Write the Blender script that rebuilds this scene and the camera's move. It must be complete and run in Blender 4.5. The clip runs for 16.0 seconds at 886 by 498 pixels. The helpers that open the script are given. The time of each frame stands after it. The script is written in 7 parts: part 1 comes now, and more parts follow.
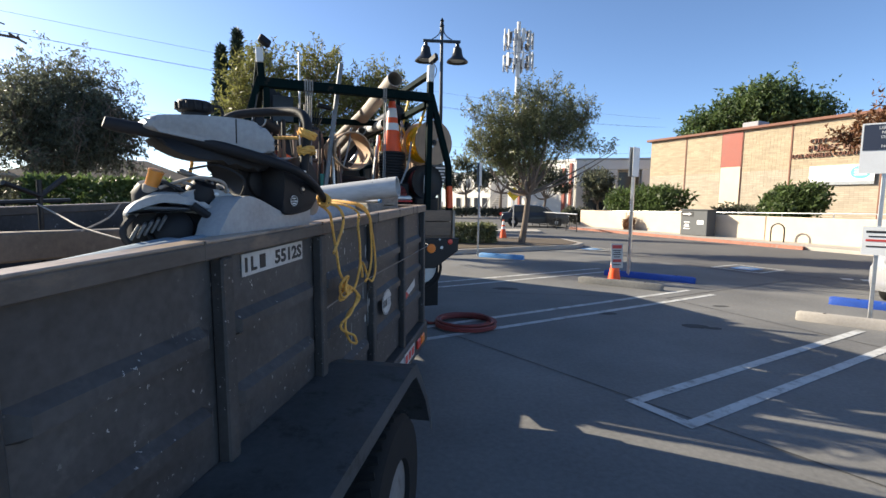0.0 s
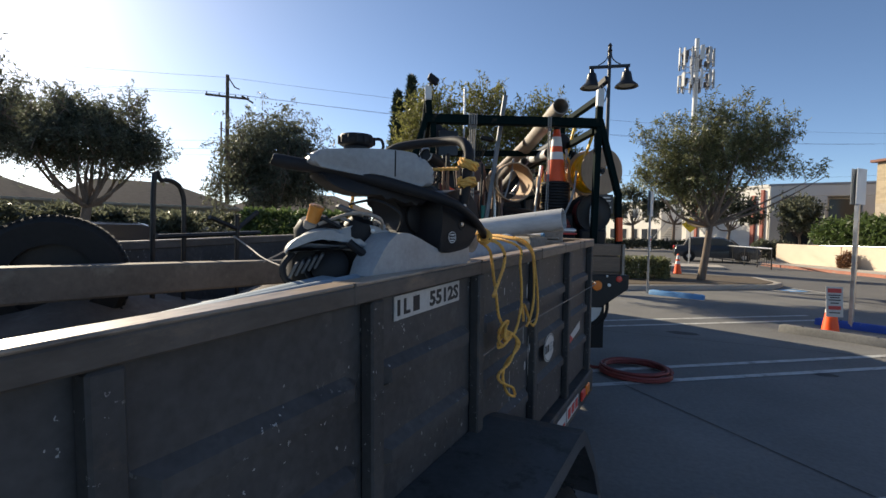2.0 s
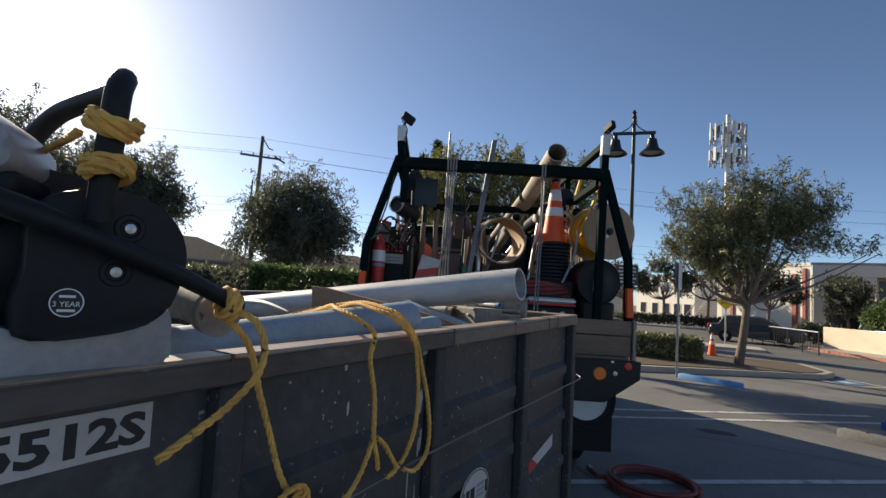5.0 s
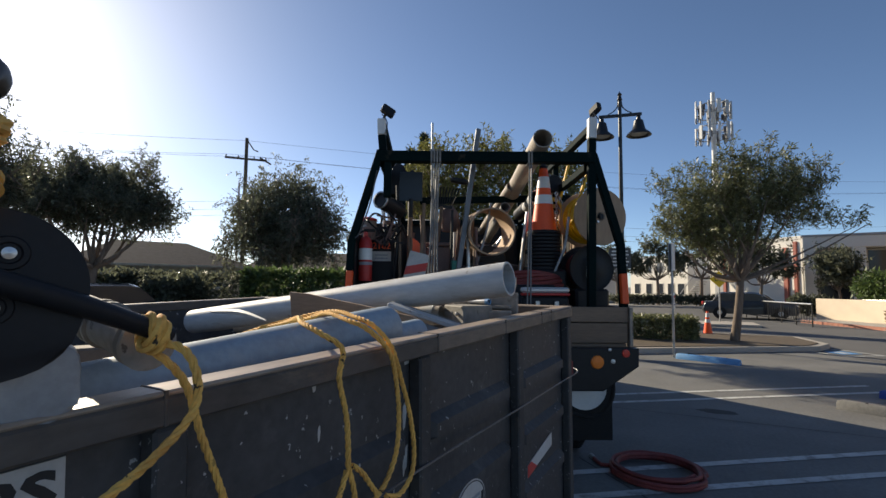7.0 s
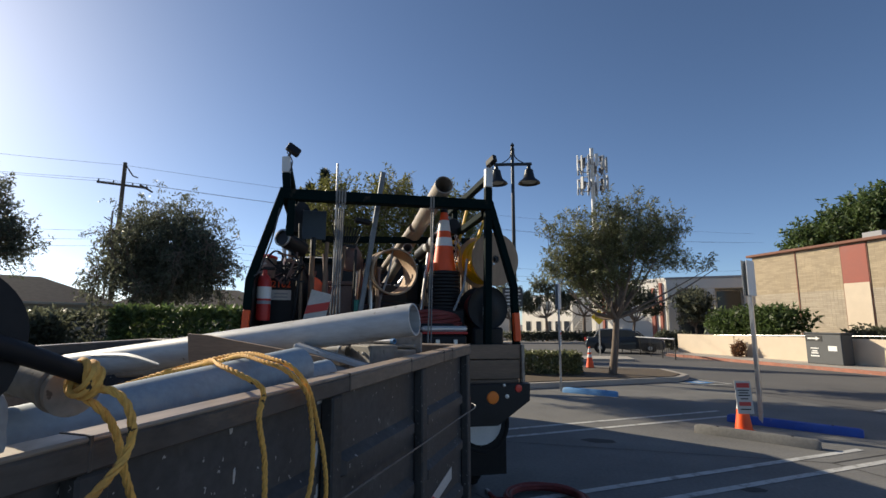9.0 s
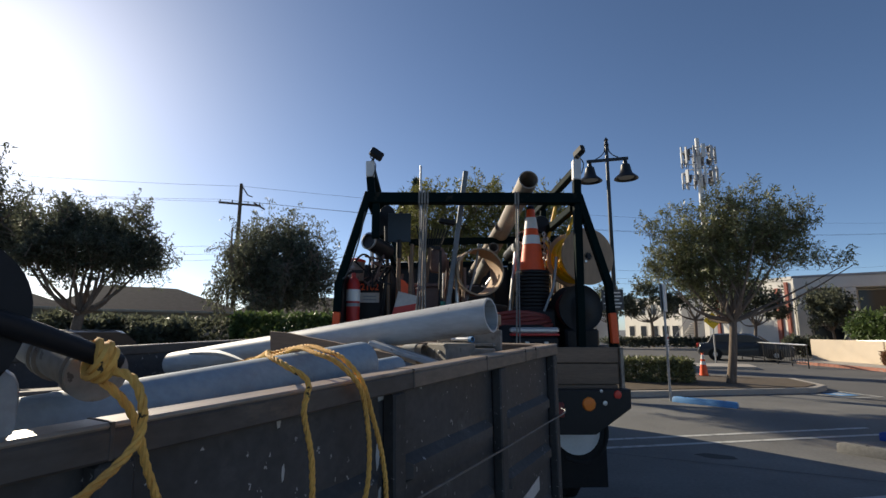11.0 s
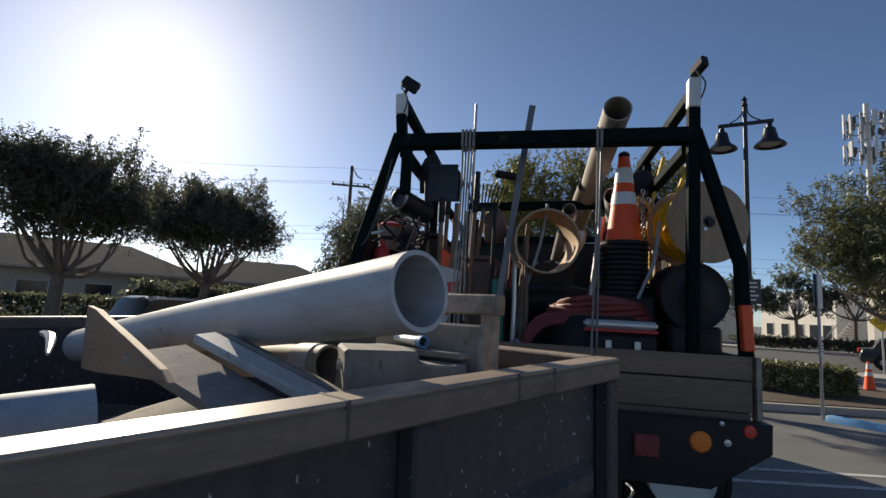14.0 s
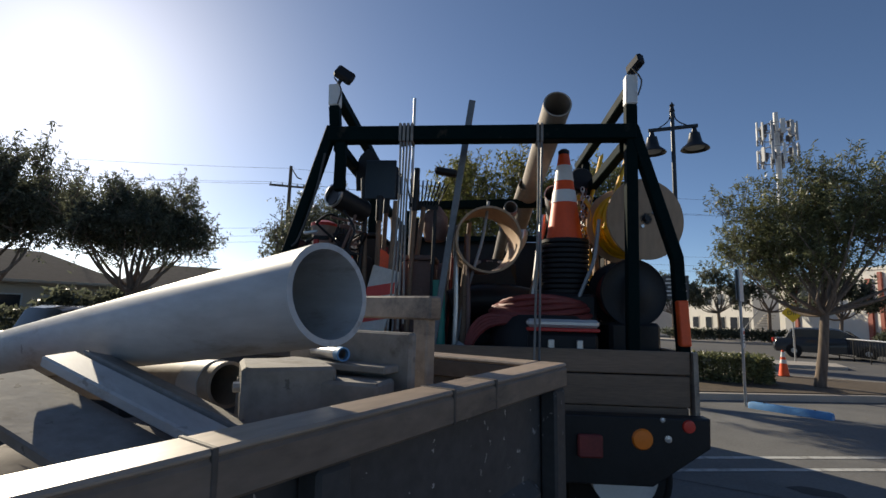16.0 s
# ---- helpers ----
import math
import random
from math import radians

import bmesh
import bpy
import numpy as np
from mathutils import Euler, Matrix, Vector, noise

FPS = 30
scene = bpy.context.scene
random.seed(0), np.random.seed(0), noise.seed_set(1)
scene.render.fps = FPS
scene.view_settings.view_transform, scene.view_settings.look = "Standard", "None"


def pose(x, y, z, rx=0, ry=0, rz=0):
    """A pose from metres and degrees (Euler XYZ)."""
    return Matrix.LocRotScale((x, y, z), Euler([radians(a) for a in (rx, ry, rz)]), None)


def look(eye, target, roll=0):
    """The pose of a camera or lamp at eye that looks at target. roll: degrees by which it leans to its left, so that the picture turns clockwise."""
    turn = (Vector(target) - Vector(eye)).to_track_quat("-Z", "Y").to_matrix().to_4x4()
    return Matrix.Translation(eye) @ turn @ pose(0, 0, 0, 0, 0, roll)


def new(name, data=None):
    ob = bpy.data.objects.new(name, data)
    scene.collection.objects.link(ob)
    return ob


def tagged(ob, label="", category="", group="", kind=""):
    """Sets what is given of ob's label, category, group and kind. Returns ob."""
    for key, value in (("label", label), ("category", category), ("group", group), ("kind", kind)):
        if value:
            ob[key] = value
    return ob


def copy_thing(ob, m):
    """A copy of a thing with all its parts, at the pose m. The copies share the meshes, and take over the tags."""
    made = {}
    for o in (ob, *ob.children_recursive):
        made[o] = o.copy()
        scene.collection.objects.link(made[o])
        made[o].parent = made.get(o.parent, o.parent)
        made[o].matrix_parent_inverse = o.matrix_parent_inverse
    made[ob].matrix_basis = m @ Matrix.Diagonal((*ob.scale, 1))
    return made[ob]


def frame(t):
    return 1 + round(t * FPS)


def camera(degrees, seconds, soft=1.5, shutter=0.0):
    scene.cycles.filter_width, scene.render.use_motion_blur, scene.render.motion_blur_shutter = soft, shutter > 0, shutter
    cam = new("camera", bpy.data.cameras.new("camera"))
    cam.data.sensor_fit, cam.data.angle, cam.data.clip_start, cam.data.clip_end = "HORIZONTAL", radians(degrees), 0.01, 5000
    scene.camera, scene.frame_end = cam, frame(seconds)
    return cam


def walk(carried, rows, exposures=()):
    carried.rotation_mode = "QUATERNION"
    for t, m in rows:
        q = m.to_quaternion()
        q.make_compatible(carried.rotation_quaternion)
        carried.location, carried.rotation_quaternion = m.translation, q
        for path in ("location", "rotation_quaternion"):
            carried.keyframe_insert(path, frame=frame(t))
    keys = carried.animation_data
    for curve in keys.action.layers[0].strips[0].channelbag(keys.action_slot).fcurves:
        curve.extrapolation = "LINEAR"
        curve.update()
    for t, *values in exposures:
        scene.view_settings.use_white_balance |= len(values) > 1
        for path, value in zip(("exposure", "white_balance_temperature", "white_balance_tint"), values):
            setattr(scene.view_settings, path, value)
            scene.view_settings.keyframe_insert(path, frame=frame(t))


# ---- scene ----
cam = camera(84.5, 16.0)
PATH = [
    (0, (-0.065, 0.3, 1.606), (-0.113, 2.29, 1.411), 0.9),
    (0.5, (-0.118, 0.337, 1.612), (-0.431, 2.307, 1.456), 0.5),
    (1, (-0.154, 0.379, 1.637), (-0.723, 2.289, 1.469), 2.6),
    (1.5, (-0.158, 0.452, 1.642), (-0.816, 2.336, 1.507), 2.6),
    (2, (-0.125, 0.52, 1.625), (-0.805, 2.399, 1.542), 1.2),
    (2.5, (0.017, 0.614, 1.613), (-0.689, 2.484, 1.545), 0.3),
    (3, (0.097, 0.801, 1.609), (-0.684, 2.641, 1.555), 2.3),
    (3.5, (0.05, 1.104, 1.637), (-0.732, 2.944, 1.691), 3.8),
    (4, (0.086, 1.27, 1.633), (-0.706, 3.105, 1.71), 2.7),
    (4.5, (0.106, 1.42, 1.636), (-0.8, 3.199, 1.758), 3.3),
    (5, (0.048, 1.535, 1.642), (-0.746, 3.362, 1.819), 3.8),
    (5.2, (0.031, 1.552, 1.655), (-0.738, 3.391, 1.825), 4.2),
    (7.3, (0.043, 1.659, 1.674), (-0.726, 3.501, 1.807), 0.3),
    (7.5, (0.046, 1.645, 1.682), (-0.743, 3.479, 1.796), 0.9),
    (8, (0.049, 1.534, 1.648), (-0.446, 3.466, 1.796), 0.9),
    (8.2, (0.044, 1.536, 1.684), (-0.315, 3.493, 1.888), 0.0),
    (10.3, (0.038, 1.526, 1.657), (-0.508, 3.419, 1.999), 0.8),
    (10.5, (0.026, 1.554, 1.655), (-0.589, 3.426, 1.997), 0.7),
    (11, (0.08, 1.68, 1.641), (-0.656, 3.511, 1.967), 0.1),
    (11.5, (0.183, 1.847, 1.653), (-0.716, 3.618, 1.882), 0.4),
    (12, (0.142, 2.007, 1.643), (-0.762, 3.78, 1.842), 0.4),
    (12.5, (0.053, 2.219, 1.658), (-0.877, 3.975, 1.884), 0.5),
    (13, (0.077, 2.409, 1.631), (-0.884, 4.155, 1.802), -0.8),
    (13.5, (0.109, 2.636, 1.643), (-1.097, 4.222, 1.812), 0.3),
    (14, (0.024, 2.84, 1.667), (-1.11, 4.469, 1.915), 3.0),
    (14.5, (-0.059, 3.026, 1.735), (-1.038, 4.734, 2.083), 3.1),
    (15, (-0.052, 3.056, 1.714), (-0.963, 4.807, 2.037), 1.7),
    (15.5, (-0.038, 3.039, 1.706), (-0.947, 4.794, 2.012), 1.4),
    (16, (-0.026, 2.977, 1.674), (-0.964, 4.724, 1.937), 1.5),
]
EXPOSURES = [(0, 1.26, 6500, 8), (1.5, 0.88, 6800, 8), (4, 0.58, 6900, 8), (8.2, 0.47, 6700, 8), (12.5, 0.24, 6600, 8), (16, 0.18, 6600, 8)]
walk(cam, [(t, look(eye, target, roll)) for t, eye, target, roll in PATH], EXPOSURES)

# ---- light ----
SUN_AZ, SUN_EL = -67.3, 23.8
sun_dir = Vector((math.sin(radians(SUN_AZ)) * math.cos(radians(SUN_EL)), math.cos(radians(SUN_AZ)) * math.cos(radians(SUN_EL)), math.sin(radians(SUN_EL))))
world = bpy.data.worlds.new("sky")
scene.world = world
world.use_nodes = True
sky = world.node_tree.nodes.new("ShaderNodeTexSky")
sky.sky_type, sky.sun_disc = "NISHITA", False
sky.sun_elevation, sky.sun_rotation = radians(SUN_EL), radians(SUN_AZ)
sky.air_density, sky.dust_density, sky.ozone_density = 0.60, 0.38, 2.9
background = world.node_tree.nodes["Background"]
background.inputs[1].default_value = 0.102
world.node_tree.links.new(sky.outputs[0], background.inputs[0])
sun = new("sun", bpy.data.lights.new("sun", "SUN"))
sun.data.energy, sun.data.angle, sun.data.color = 5.0, radians(0.53), (1.0, 0.88, 0.70)
sun.matrix_world = look(sun_dir * 60, (0, 0, 0))


# ---- materials ----
def ramp(nodes, stops):
    r = nodes.new("ShaderNodeValToRGB")
    while len(r.color_ramp.elements) < len(stops):
        r.color_ramp.elements.new(0.5)
    for e, (p, c) in zip(r.color_ramp.elements, stops):
        e.position, e.color = p, (*c, 1)
    return r


def noise_node(nodes, links, coord, scale, detail=5.0, rough=0.6):
    n = nodes.new("ShaderNodeTexNoise")
    n.inputs["Scale"].default_value, n.inputs["Detail"].default_value, n.inputs["Roughness"].default_value = scale, detail, rough
    links.new(coord, n.inputs["Vector"])
    return n


def material(name, color, rough=0.6, metal=0.0, vary=0.25, scale=3.0, grain=60.0, bump=0.15, spots=None, island=0.0, stretch=(1, 1, 1), rust=None, through_light=0.0, gloss=0.5):
    """Two scales of variation, fine relief; spots: (colour, scale, amount); rust: (colour, amount)."""
    m = bpy.data.materials.new(name)
    m.use_nodes = True
    nodes, links = m.node_tree.nodes, m.node_tree.links
    p = nodes["Principled BSDF"]
    p.inputs["Metallic"].default_value, p.inputs["Specular IOR Level"].default_value = metal, gloss
    tc = nodes.new("ShaderNodeTexCoord")
    mp = nodes.new("ShaderNodeMapping")
    mp.inputs["Scale"].default_value = stretch
    links.new(tc.outputs["Object"], mp.inputs["Vector"])
    co = mp.outputs[0]
    big, fine = noise_node(nodes, links, co, scale), noise_node(nodes, links, co, grain, 3.0)
    mixed = nodes.new("ShaderNodeMath")
    mixed.operation = "MULTIPLY_ADD"
    mixed.inputs[1].default_value = 0.35
    links.new(fine.outputs[0], mixed.inputs[0])
    half = nodes.new("ShaderNodeMath")
    half.operation = "MULTIPLY"
    half.inputs[1].default_value = 0.65
    links.new(big.outputs[0], half.inputs[0])
    links.new(half.outputs[0], mixed.inputs[2])
    lo = tuple(max(0.0, c * (1 - vary)) for c in color)
    hi = tuple(min(1.0, c * (1 + vary)) for c in color)
    r = ramp(nodes, [(0.3, lo), (0.7, hi)])
    links.new(mixed.outputs[0], r.inputs[0])
    out = r.outputs[0]
    if island:
        geo = nodes.new("ShaderNodeNewGeometry")
        hsv = nodes.new("ShaderNodeHueSaturation")
        mr = nodes.new("ShaderNodeMapRange")
        mr.inputs["To Min"].default_value, mr.inputs["To Max"].default_value = 1 - island, 1 + island
        links.new(geo.outputs["Random Per Island"], mr.inputs["Value"])
        links.new(mr.outputs[0], hsv.inputs["Value"])
        links.new(out, hsv.inputs["Color"])
        out = hsv.outputs[0]
    if rust:
        rn = noise_node(nodes, links, co, 7.0, 8.0, 0.7)
        rr = ramp(nodes, [(0.62 - rust[1] * 0.3, (0, 0, 0)), (0.75 - rust[1] * 0.3, (1, 1, 1))])
        links.new(rn.outputs[0], rr.inputs[0])
        mx = nodes.new("ShaderNodeMixRGB")
        links.new(rr.outputs[0], mx.inputs[0])
        links.new(out, mx.inputs[1])
        mx.inputs[2].default_value = (*rust[0], 1)
        out = mx.outputs[0]
    if spots:
        vo = nodes.new("ShaderNodeTexVoronoi")
        vo.inputs["Scale"].default_value = spots[1]
        sm = nodes.new("ShaderNodeMapping")
        sm.inputs["Scale"].default_value = (1, 1, 0.55)
        wob = noise_node(nodes, links, co, spots[1] * 1.5, 3.0)
        addv = nodes.new("ShaderNodeMixRGB")
        addv.blend_type = "ADD"
        addv.inputs[0].default_value = 0.03
        links.new(tc.outputs["Object"], addv.inputs[1])
        links.new(wob.outputs[1], addv.inputs[2])
        links.new(addv.outputs[0], sm.inputs["Vector"])
        links.new(sm.outputs[0], vo.inputs["Vector"])
        gate = noise_node(nodes, links, tc.outputs["Object"], 2.2, 3.0)
        sub = nodes.new("ShaderNodeMath")
        sub.operation = "MULTIPLY"
        sr = ramp(nodes, [(0.0, (1, 1, 1)), (spots[2], (1, 1, 1)), (spots[2] + 0.03, (0, 0, 0))])
        sr.color_ramp.interpolation = "LINEAR"
        gr = ramp(nodes, [(0.40, (0, 0, 0)), (0.52, (1, 1, 1))])
        wn = nodes.new("ShaderNodeTexWhiteNoise")
        links.new(vo.outputs["Position"], wn.inputs["Vector"])
        pick = nodes.new("ShaderNodeMath")
        pick.operation = "GREATER_THAN"
        pick.inputs[1].default_value = 0.4
        links.new(wn.outputs["Value"], pick.inputs[0])
        links.new(vo.outputs["Distance"], sr.inputs[0])
        links.new(gate.outputs[0], gr.inputs[0])
        links.new(sr.outputs[0], sub.inputs[0])
        links.new(gr.outputs[0], sub.inputs[1])
        sub2 = nodes.new("ShaderNodeMath")
        sub2.operation = "MULTIPLY"
        links.new(sub.outputs[0], sub2.inputs[0])
        links.new(pick.outputs[0], sub2.inputs[1])
        mx = nodes.new("ShaderNodeMixRGB")
        links.new(sub2.outputs[0], mx.inputs[0])
        links.new(out, mx.inputs[1])
        mx.inputs[2].default_value = (*spots[0], 1)
        out = mx.outputs[0]
    links.new(out, p.inputs["Base Color"])
    rg = nodes.new("ShaderNodeMapRange")
    rg.inputs["To Min"].default_value, rg.inputs["To Max"].default_value = max(0.03, rough - 0.15), min(1.0, rough + 0.15)
    links.new(big.outputs[0], rg.inputs["Value"])
    links.new(rg.outputs[0], p.inputs["Roughness"])
    if bump:
        b = nodes.new("ShaderNodeBump")
        b.inputs["Strength"].default_value, b.inputs["Distance"].default_value = bump, 0.004
        links.new(mixed.outputs[0], b.inputs["Height"])
        links.new(b.outputs[0], p.inputs["Normal"])
    if through_light:
        tr = nodes.new("ShaderNodeBsdfTranslucent")
        ms = nodes.new("ShaderNodeMixShader")
        ms.inputs[0].default_value = through_light
        links.new(out, tr.inputs[0])
        links.new(p.outputs[0], ms.inputs[1])
        links.new(tr.outputs[0], ms.inputs[2])
        links.new(ms.outputs[0], nodes["Material Output"].inputs[0])
    return m


def glass(name, color, rough=0.05):
    m = bpy.data.materials.new(name)
    m.use_nodes = True
    p = m.node_tree.nodes["Principled BSDF"]
    p.inputs["Base Color"].default_value = (*color, 1)
    p.inputs["Roughness"].default_value = rough
    p.inputs["Transmission Weight"].default_value = 0.6
    return m


M = {}
M["concrete"] = material("lot concrete", (0.160, 0.157, 0.149), 0.8, vary=0.4, scale=0.6, grain=25, bump=0.25, rust=((0.17, 0.16, 0.15), 0.0))
M["asphalt"] = material("asphalt", (0.115, 0.112, 0.108), 0.85, vary=0.25, scale=0.4, grain=80, bump=0.4)
M["pave"] = material("pavement concrete", (0.42, 0.38, 0.33), 0.85, vary=0.2, scale=0.8, grain=30)
M["brickpave"] = material("red painted kerb", (0.36, 0.15, 0.10), 0.8, vary=0.3, scale=2, rust=((0.3, 0.26, 0.22), 0.2))
M["soil"] = material("soil and mulch", (0.10, 0.075, 0.05), 0.95, vary=0.5, scale=8, grain=60, bump=0.8)
M["line"] = material("white road paint", (0.52, 0.52, 0.50), 0.7, vary=0.2, scale=3, rust=((0.27, 0.26, 0.24), 0.38))
M["bluepaint"] = material("blue kerb paint", (0.015, 0.07, 0.36), 0.6, vary=0.3, scale=4, rust=((0.3, 0.3, 0.3), 0.05))
M["ltblue"] = material("faded blue paint", (0.10, 0.28, 0.55), 0.6, vary=0.25, scale=4)
M["trailer"] = material("black trailer paint", (0.066, 0.064, 0.064), 0.55, vary=0.4, scale=2.5, grain=40, bump=0.25, spots=((0.42, 0.41, 0.40), 46, 0.12), rust=((0.11, 0.106, 0.104), 0.14), gloss=0.3)
M["trailer2"] = material("trailer dark steel", (0.058, 0.056, 0.055), 0.6, vary=0.4, scale=3, spots=((0.40, 0.39, 0.38), 70, 0.12), rust=((0.10, 0.08, 0.065), 0.2), gloss=0.3)
# Paler than the other trailer paint: sky light on the fender is in the colour
M["fender"] = material("fender paint lightened for sky", (0.15, 0.152, 0.155), 0.33, vary=0.35, scale=3, grain=50, rust=((0.05, 0.045, 0.04), 0.2))
M["seam"] = material("tar seam", (0.06, 0.058, 0.055), 0.9, vary=0.3, scale=5)
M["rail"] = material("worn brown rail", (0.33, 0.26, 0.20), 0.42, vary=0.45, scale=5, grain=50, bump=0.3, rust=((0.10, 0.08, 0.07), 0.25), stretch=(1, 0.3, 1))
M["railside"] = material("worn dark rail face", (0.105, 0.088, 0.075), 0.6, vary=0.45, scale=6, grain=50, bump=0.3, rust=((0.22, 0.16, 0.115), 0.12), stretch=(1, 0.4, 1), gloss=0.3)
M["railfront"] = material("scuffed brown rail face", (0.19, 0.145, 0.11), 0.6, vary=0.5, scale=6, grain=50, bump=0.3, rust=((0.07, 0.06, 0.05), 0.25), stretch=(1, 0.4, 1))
M["rubber"] = material("tyre rubber", (0.02, 0.02, 0.02), 0.85, vary=0.3, scale=8, bump=0.3, gloss=0.25)
M["rim"] = material("silver rim", (0.45, 0.45, 0.44), 0.4, 0.7, vary=0.3, scale=10, rust=((0.15, 0.1, 0.07), 0.2))
M["green"] = material("dark green rack paint", (0.004, 0.012, 0.012), 0.6, vary=0.3, scale=4, rust=((0.05, 0.04, 0.03), 0.05), gloss=0.03)
M["whitepaint"] = material("white paint", (0.7, 0.7, 0.68), 0.5, vary=0.12, scale=4)
M["board"] = material("weathered plank", (0.22, 0.145, 0.095), 0.75, vary=0.45, scale=2.0, grain=45, bump=0.4, stretch=(0.25, 3, 3), rust=((0.12, 0.085, 0.06), 0.15))
M["wood"] = material("pale plywood", (0.40, 0.27, 0.17), 0.75, vary=0.3, scale=3, grain=30, bump=0.2, stretch=(1, 1, 0.3))
M["black"] = material("black painted steel", (0.015, 0.015, 0.016), 0.45, vary=0.35, scale=5, gloss=0.3)
M["blackplastic"] = material("black plastic", (0.016, 0.016, 0.018), 0.55, vary=0.25, scale=6, grain=90, gloss=0.25)
M["greyplastic"] = material("dusty grey plastic", (0.30, 0.31, 0.32), 0.42, vary=0.28, scale=6, grain=70, rust=((0.38, 0.36, 0.33), 0.1))
M["steel"] = material("galvanised steel", (0.5, 0.5, 0.5), 0.35, 0.8, vary=0.2, scale=12)
M["pvc"] = material("scuffed white pipe plastic", (0.48, 0.48, 0.475), 0.55, vary=0.28, scale=5, grain=30, spots=((0.22, 0.2, 0.18), 22, 0.1), rust=((0.30, 0.26, 0.22), 0.16), stretch=(0.5, 2, 2))
M["bluepvc"] = material("blue pipe plastic", (0.27, 0.33, 0.38), 0.6, vary=0.3, scale=4, rust=((0.35, 0.38, 0.4), 0.1))
M["tanpipe"] = material("tan pipe", (0.34, 0.29, 0.24), 0.65, vary=0.3, scale=5)
M["tarp"] = material("dusty brown tarpaulin", (0.13, 0.105, 0.085), 0.8, vary=0.4, scale=4, grain=40, bump=0.4, rust=((0.2, 0.17, 0.14), 0.2))
M["formgrey"] = material("stained and shade grey formwork", (0.25, 0.235, 0.215), 0.8, vary=0.4, scale=7, grain=45, bump=0.35, spots=((0.1, 0.09, 0.08), 40, 0.16), rust=((0.14, 0.12, 0.1), 0.25))
M["dullsteel"] = material("dull weathered steel", (0.16, 0.165, 0.17), 0.5, 0.4, vary=0.3, scale=10)
M["binpaint"] = material("dark grey bin paint", (0.075, 0.08, 0.085), 0.6, vary=0.15, scale=3)
M["rope"] = material("yellow rope", (0.88, 0.43, 0.10), 0.8, vary=0.35, scale=25, grain=120, bump=0.5, spots=((0.05, 0.035, 0.02), 48, 0.16))
M["yellow"] = material("yellow cable", (0.75, 0.42, 0.01), 0.45, vary=0.2, scale=10)
M["orange"] = material("orange cone plastic", (0.95, 0.10, 0.015), 0.45, vary=0.15, scale=8, rust=((0.35, 0.12, 0.06), 0.05))
M["redhose"] = material("red rubber hose", (0.20, 0.035, 0.03), 0.6, vary=0.35, scale=10)
M["red"] = material("red paint", (0.5, 0.03, 0.025), 0.45, vary=0.15)
M["amber"] = material("amber lens", (0.9, 0.22, 0.02), 0.3, vary=0.1, bump=0)
M["redlens"] = material("red lens", (0.7, 0.05, 0.03), 0.3, vary=0.1, bump=0)
M["sign"] = material("white sign sheet", (0.78, 0.78, 0.76), 0.5, vary=0.06, scale=3, bump=0.03)
M["dirtysign"] = material("dusty white decal", (0.52, 0.50, 0.47), 0.6, vary=0.2, scale=6, rust=((0.36, 0.34, 0.31), 0.12))
M["ink"] = material("black print", (0.02, 0.02, 0.022), 0.6, vary=0.2, bump=0)
M["darkblue"] = material("dark blue print", (0.03, 0.04, 0.07), 0.6, vary=0.1, bump=0)
M["redink"] = material("red print", (0.55, 0.06, 0.05), 0.6, vary=0.1, bump=0)
M["teal"] = material("teal print", (0.12, 0.42, 0.40), 0.6, vary=0.1, bump=0)
M["greyprint"] = material("grey print", (0.28, 0.30, 0.32), 0.6, vary=0.1, bump=0)
M["libbrick"] = material("tan brick", (0.41, 0.33, 0.225), 0.85, vary=0.12, scale=1.2, grain=25, island=0.12)
M["libbrick2"] = material("pale brick", (0.42, 0.355, 0.27), 0.85, vary=0.12, scale=1.2, grain=25, island=0.10)
M["mortar"] = material("mortar", (0.34, 0.27, 0.19), 0.9, vary=0.1)
M["brownpanel"] = material("red brown panel", (0.30, 0.085, 0.06), 0.7, vary=0.12, scale=2)
M["stucco"] = material("cream stucco", (0.62, 0.52, 0.40), 0.9, vary=0.08, scale=1.5, grain=90, bump=0.4)
M["whitestucco"] = material("white stucco", (0.66, 0.63, 0.58), 0.9, vary=0.08, scale=0.8, grain=60, bump=0.3)
M["greystucco"] = material("grey stucco", (0.34, 0.34, 0.35), 0.9, vary=0.1, scale=0.8, grain=60, bump=0.3)
M["roof"] = material("brown roof edge", (0.20, 0.09, 0.06), 0.8, vary=0.2)
M["shingle"] = material("house shingles", (0.09, 0.07, 0.06), 1.0, vary=0.35, scale=3, grain=15, bump=0.6)
M["window"] = material("dark window glass", (0.03, 0.035, 0.045), 0.1, vary=0.2, scale=0.5, bump=0)
M["bark"] = material("bark", (0.17, 0.13, 0.10), 0.9, vary=0.45, scale=6, grain=30, bump=0.9, stretch=(3, 3, 0.6))
M["leaf"] = material("olive leaves", (0.17, 0.18, 0.085), 0.4, vary=0.3, scale=1.2, island=0.45, bump=0, through_light=0.45)
M["leafyellow"] = material("yellow green leaves", (0.17, 0.17, 0.05), 0.5, vary=0.4, scale=0.8, island=0.45, bump=0, through_light=0.45)
M["leafdark"] = material("dusky leaves", (0.115, 0.125, 0.085), 0.45, vary=0.35, scale=1.0, island=0.45, bump=0, through_light=0.55)
M["leafgreen"] = material("green leaves", (0.085, 0.125, 0.04), 0.5, vary=0.35, scale=1.0, island=0.45, bump=0, through_light=0.45)
M["leafred"] = material("russet leaves", (0.16, 0.075, 0.035), 0.5, vary=0.35, scale=1.0, island=0.45, bump=0, through_light=0.3)
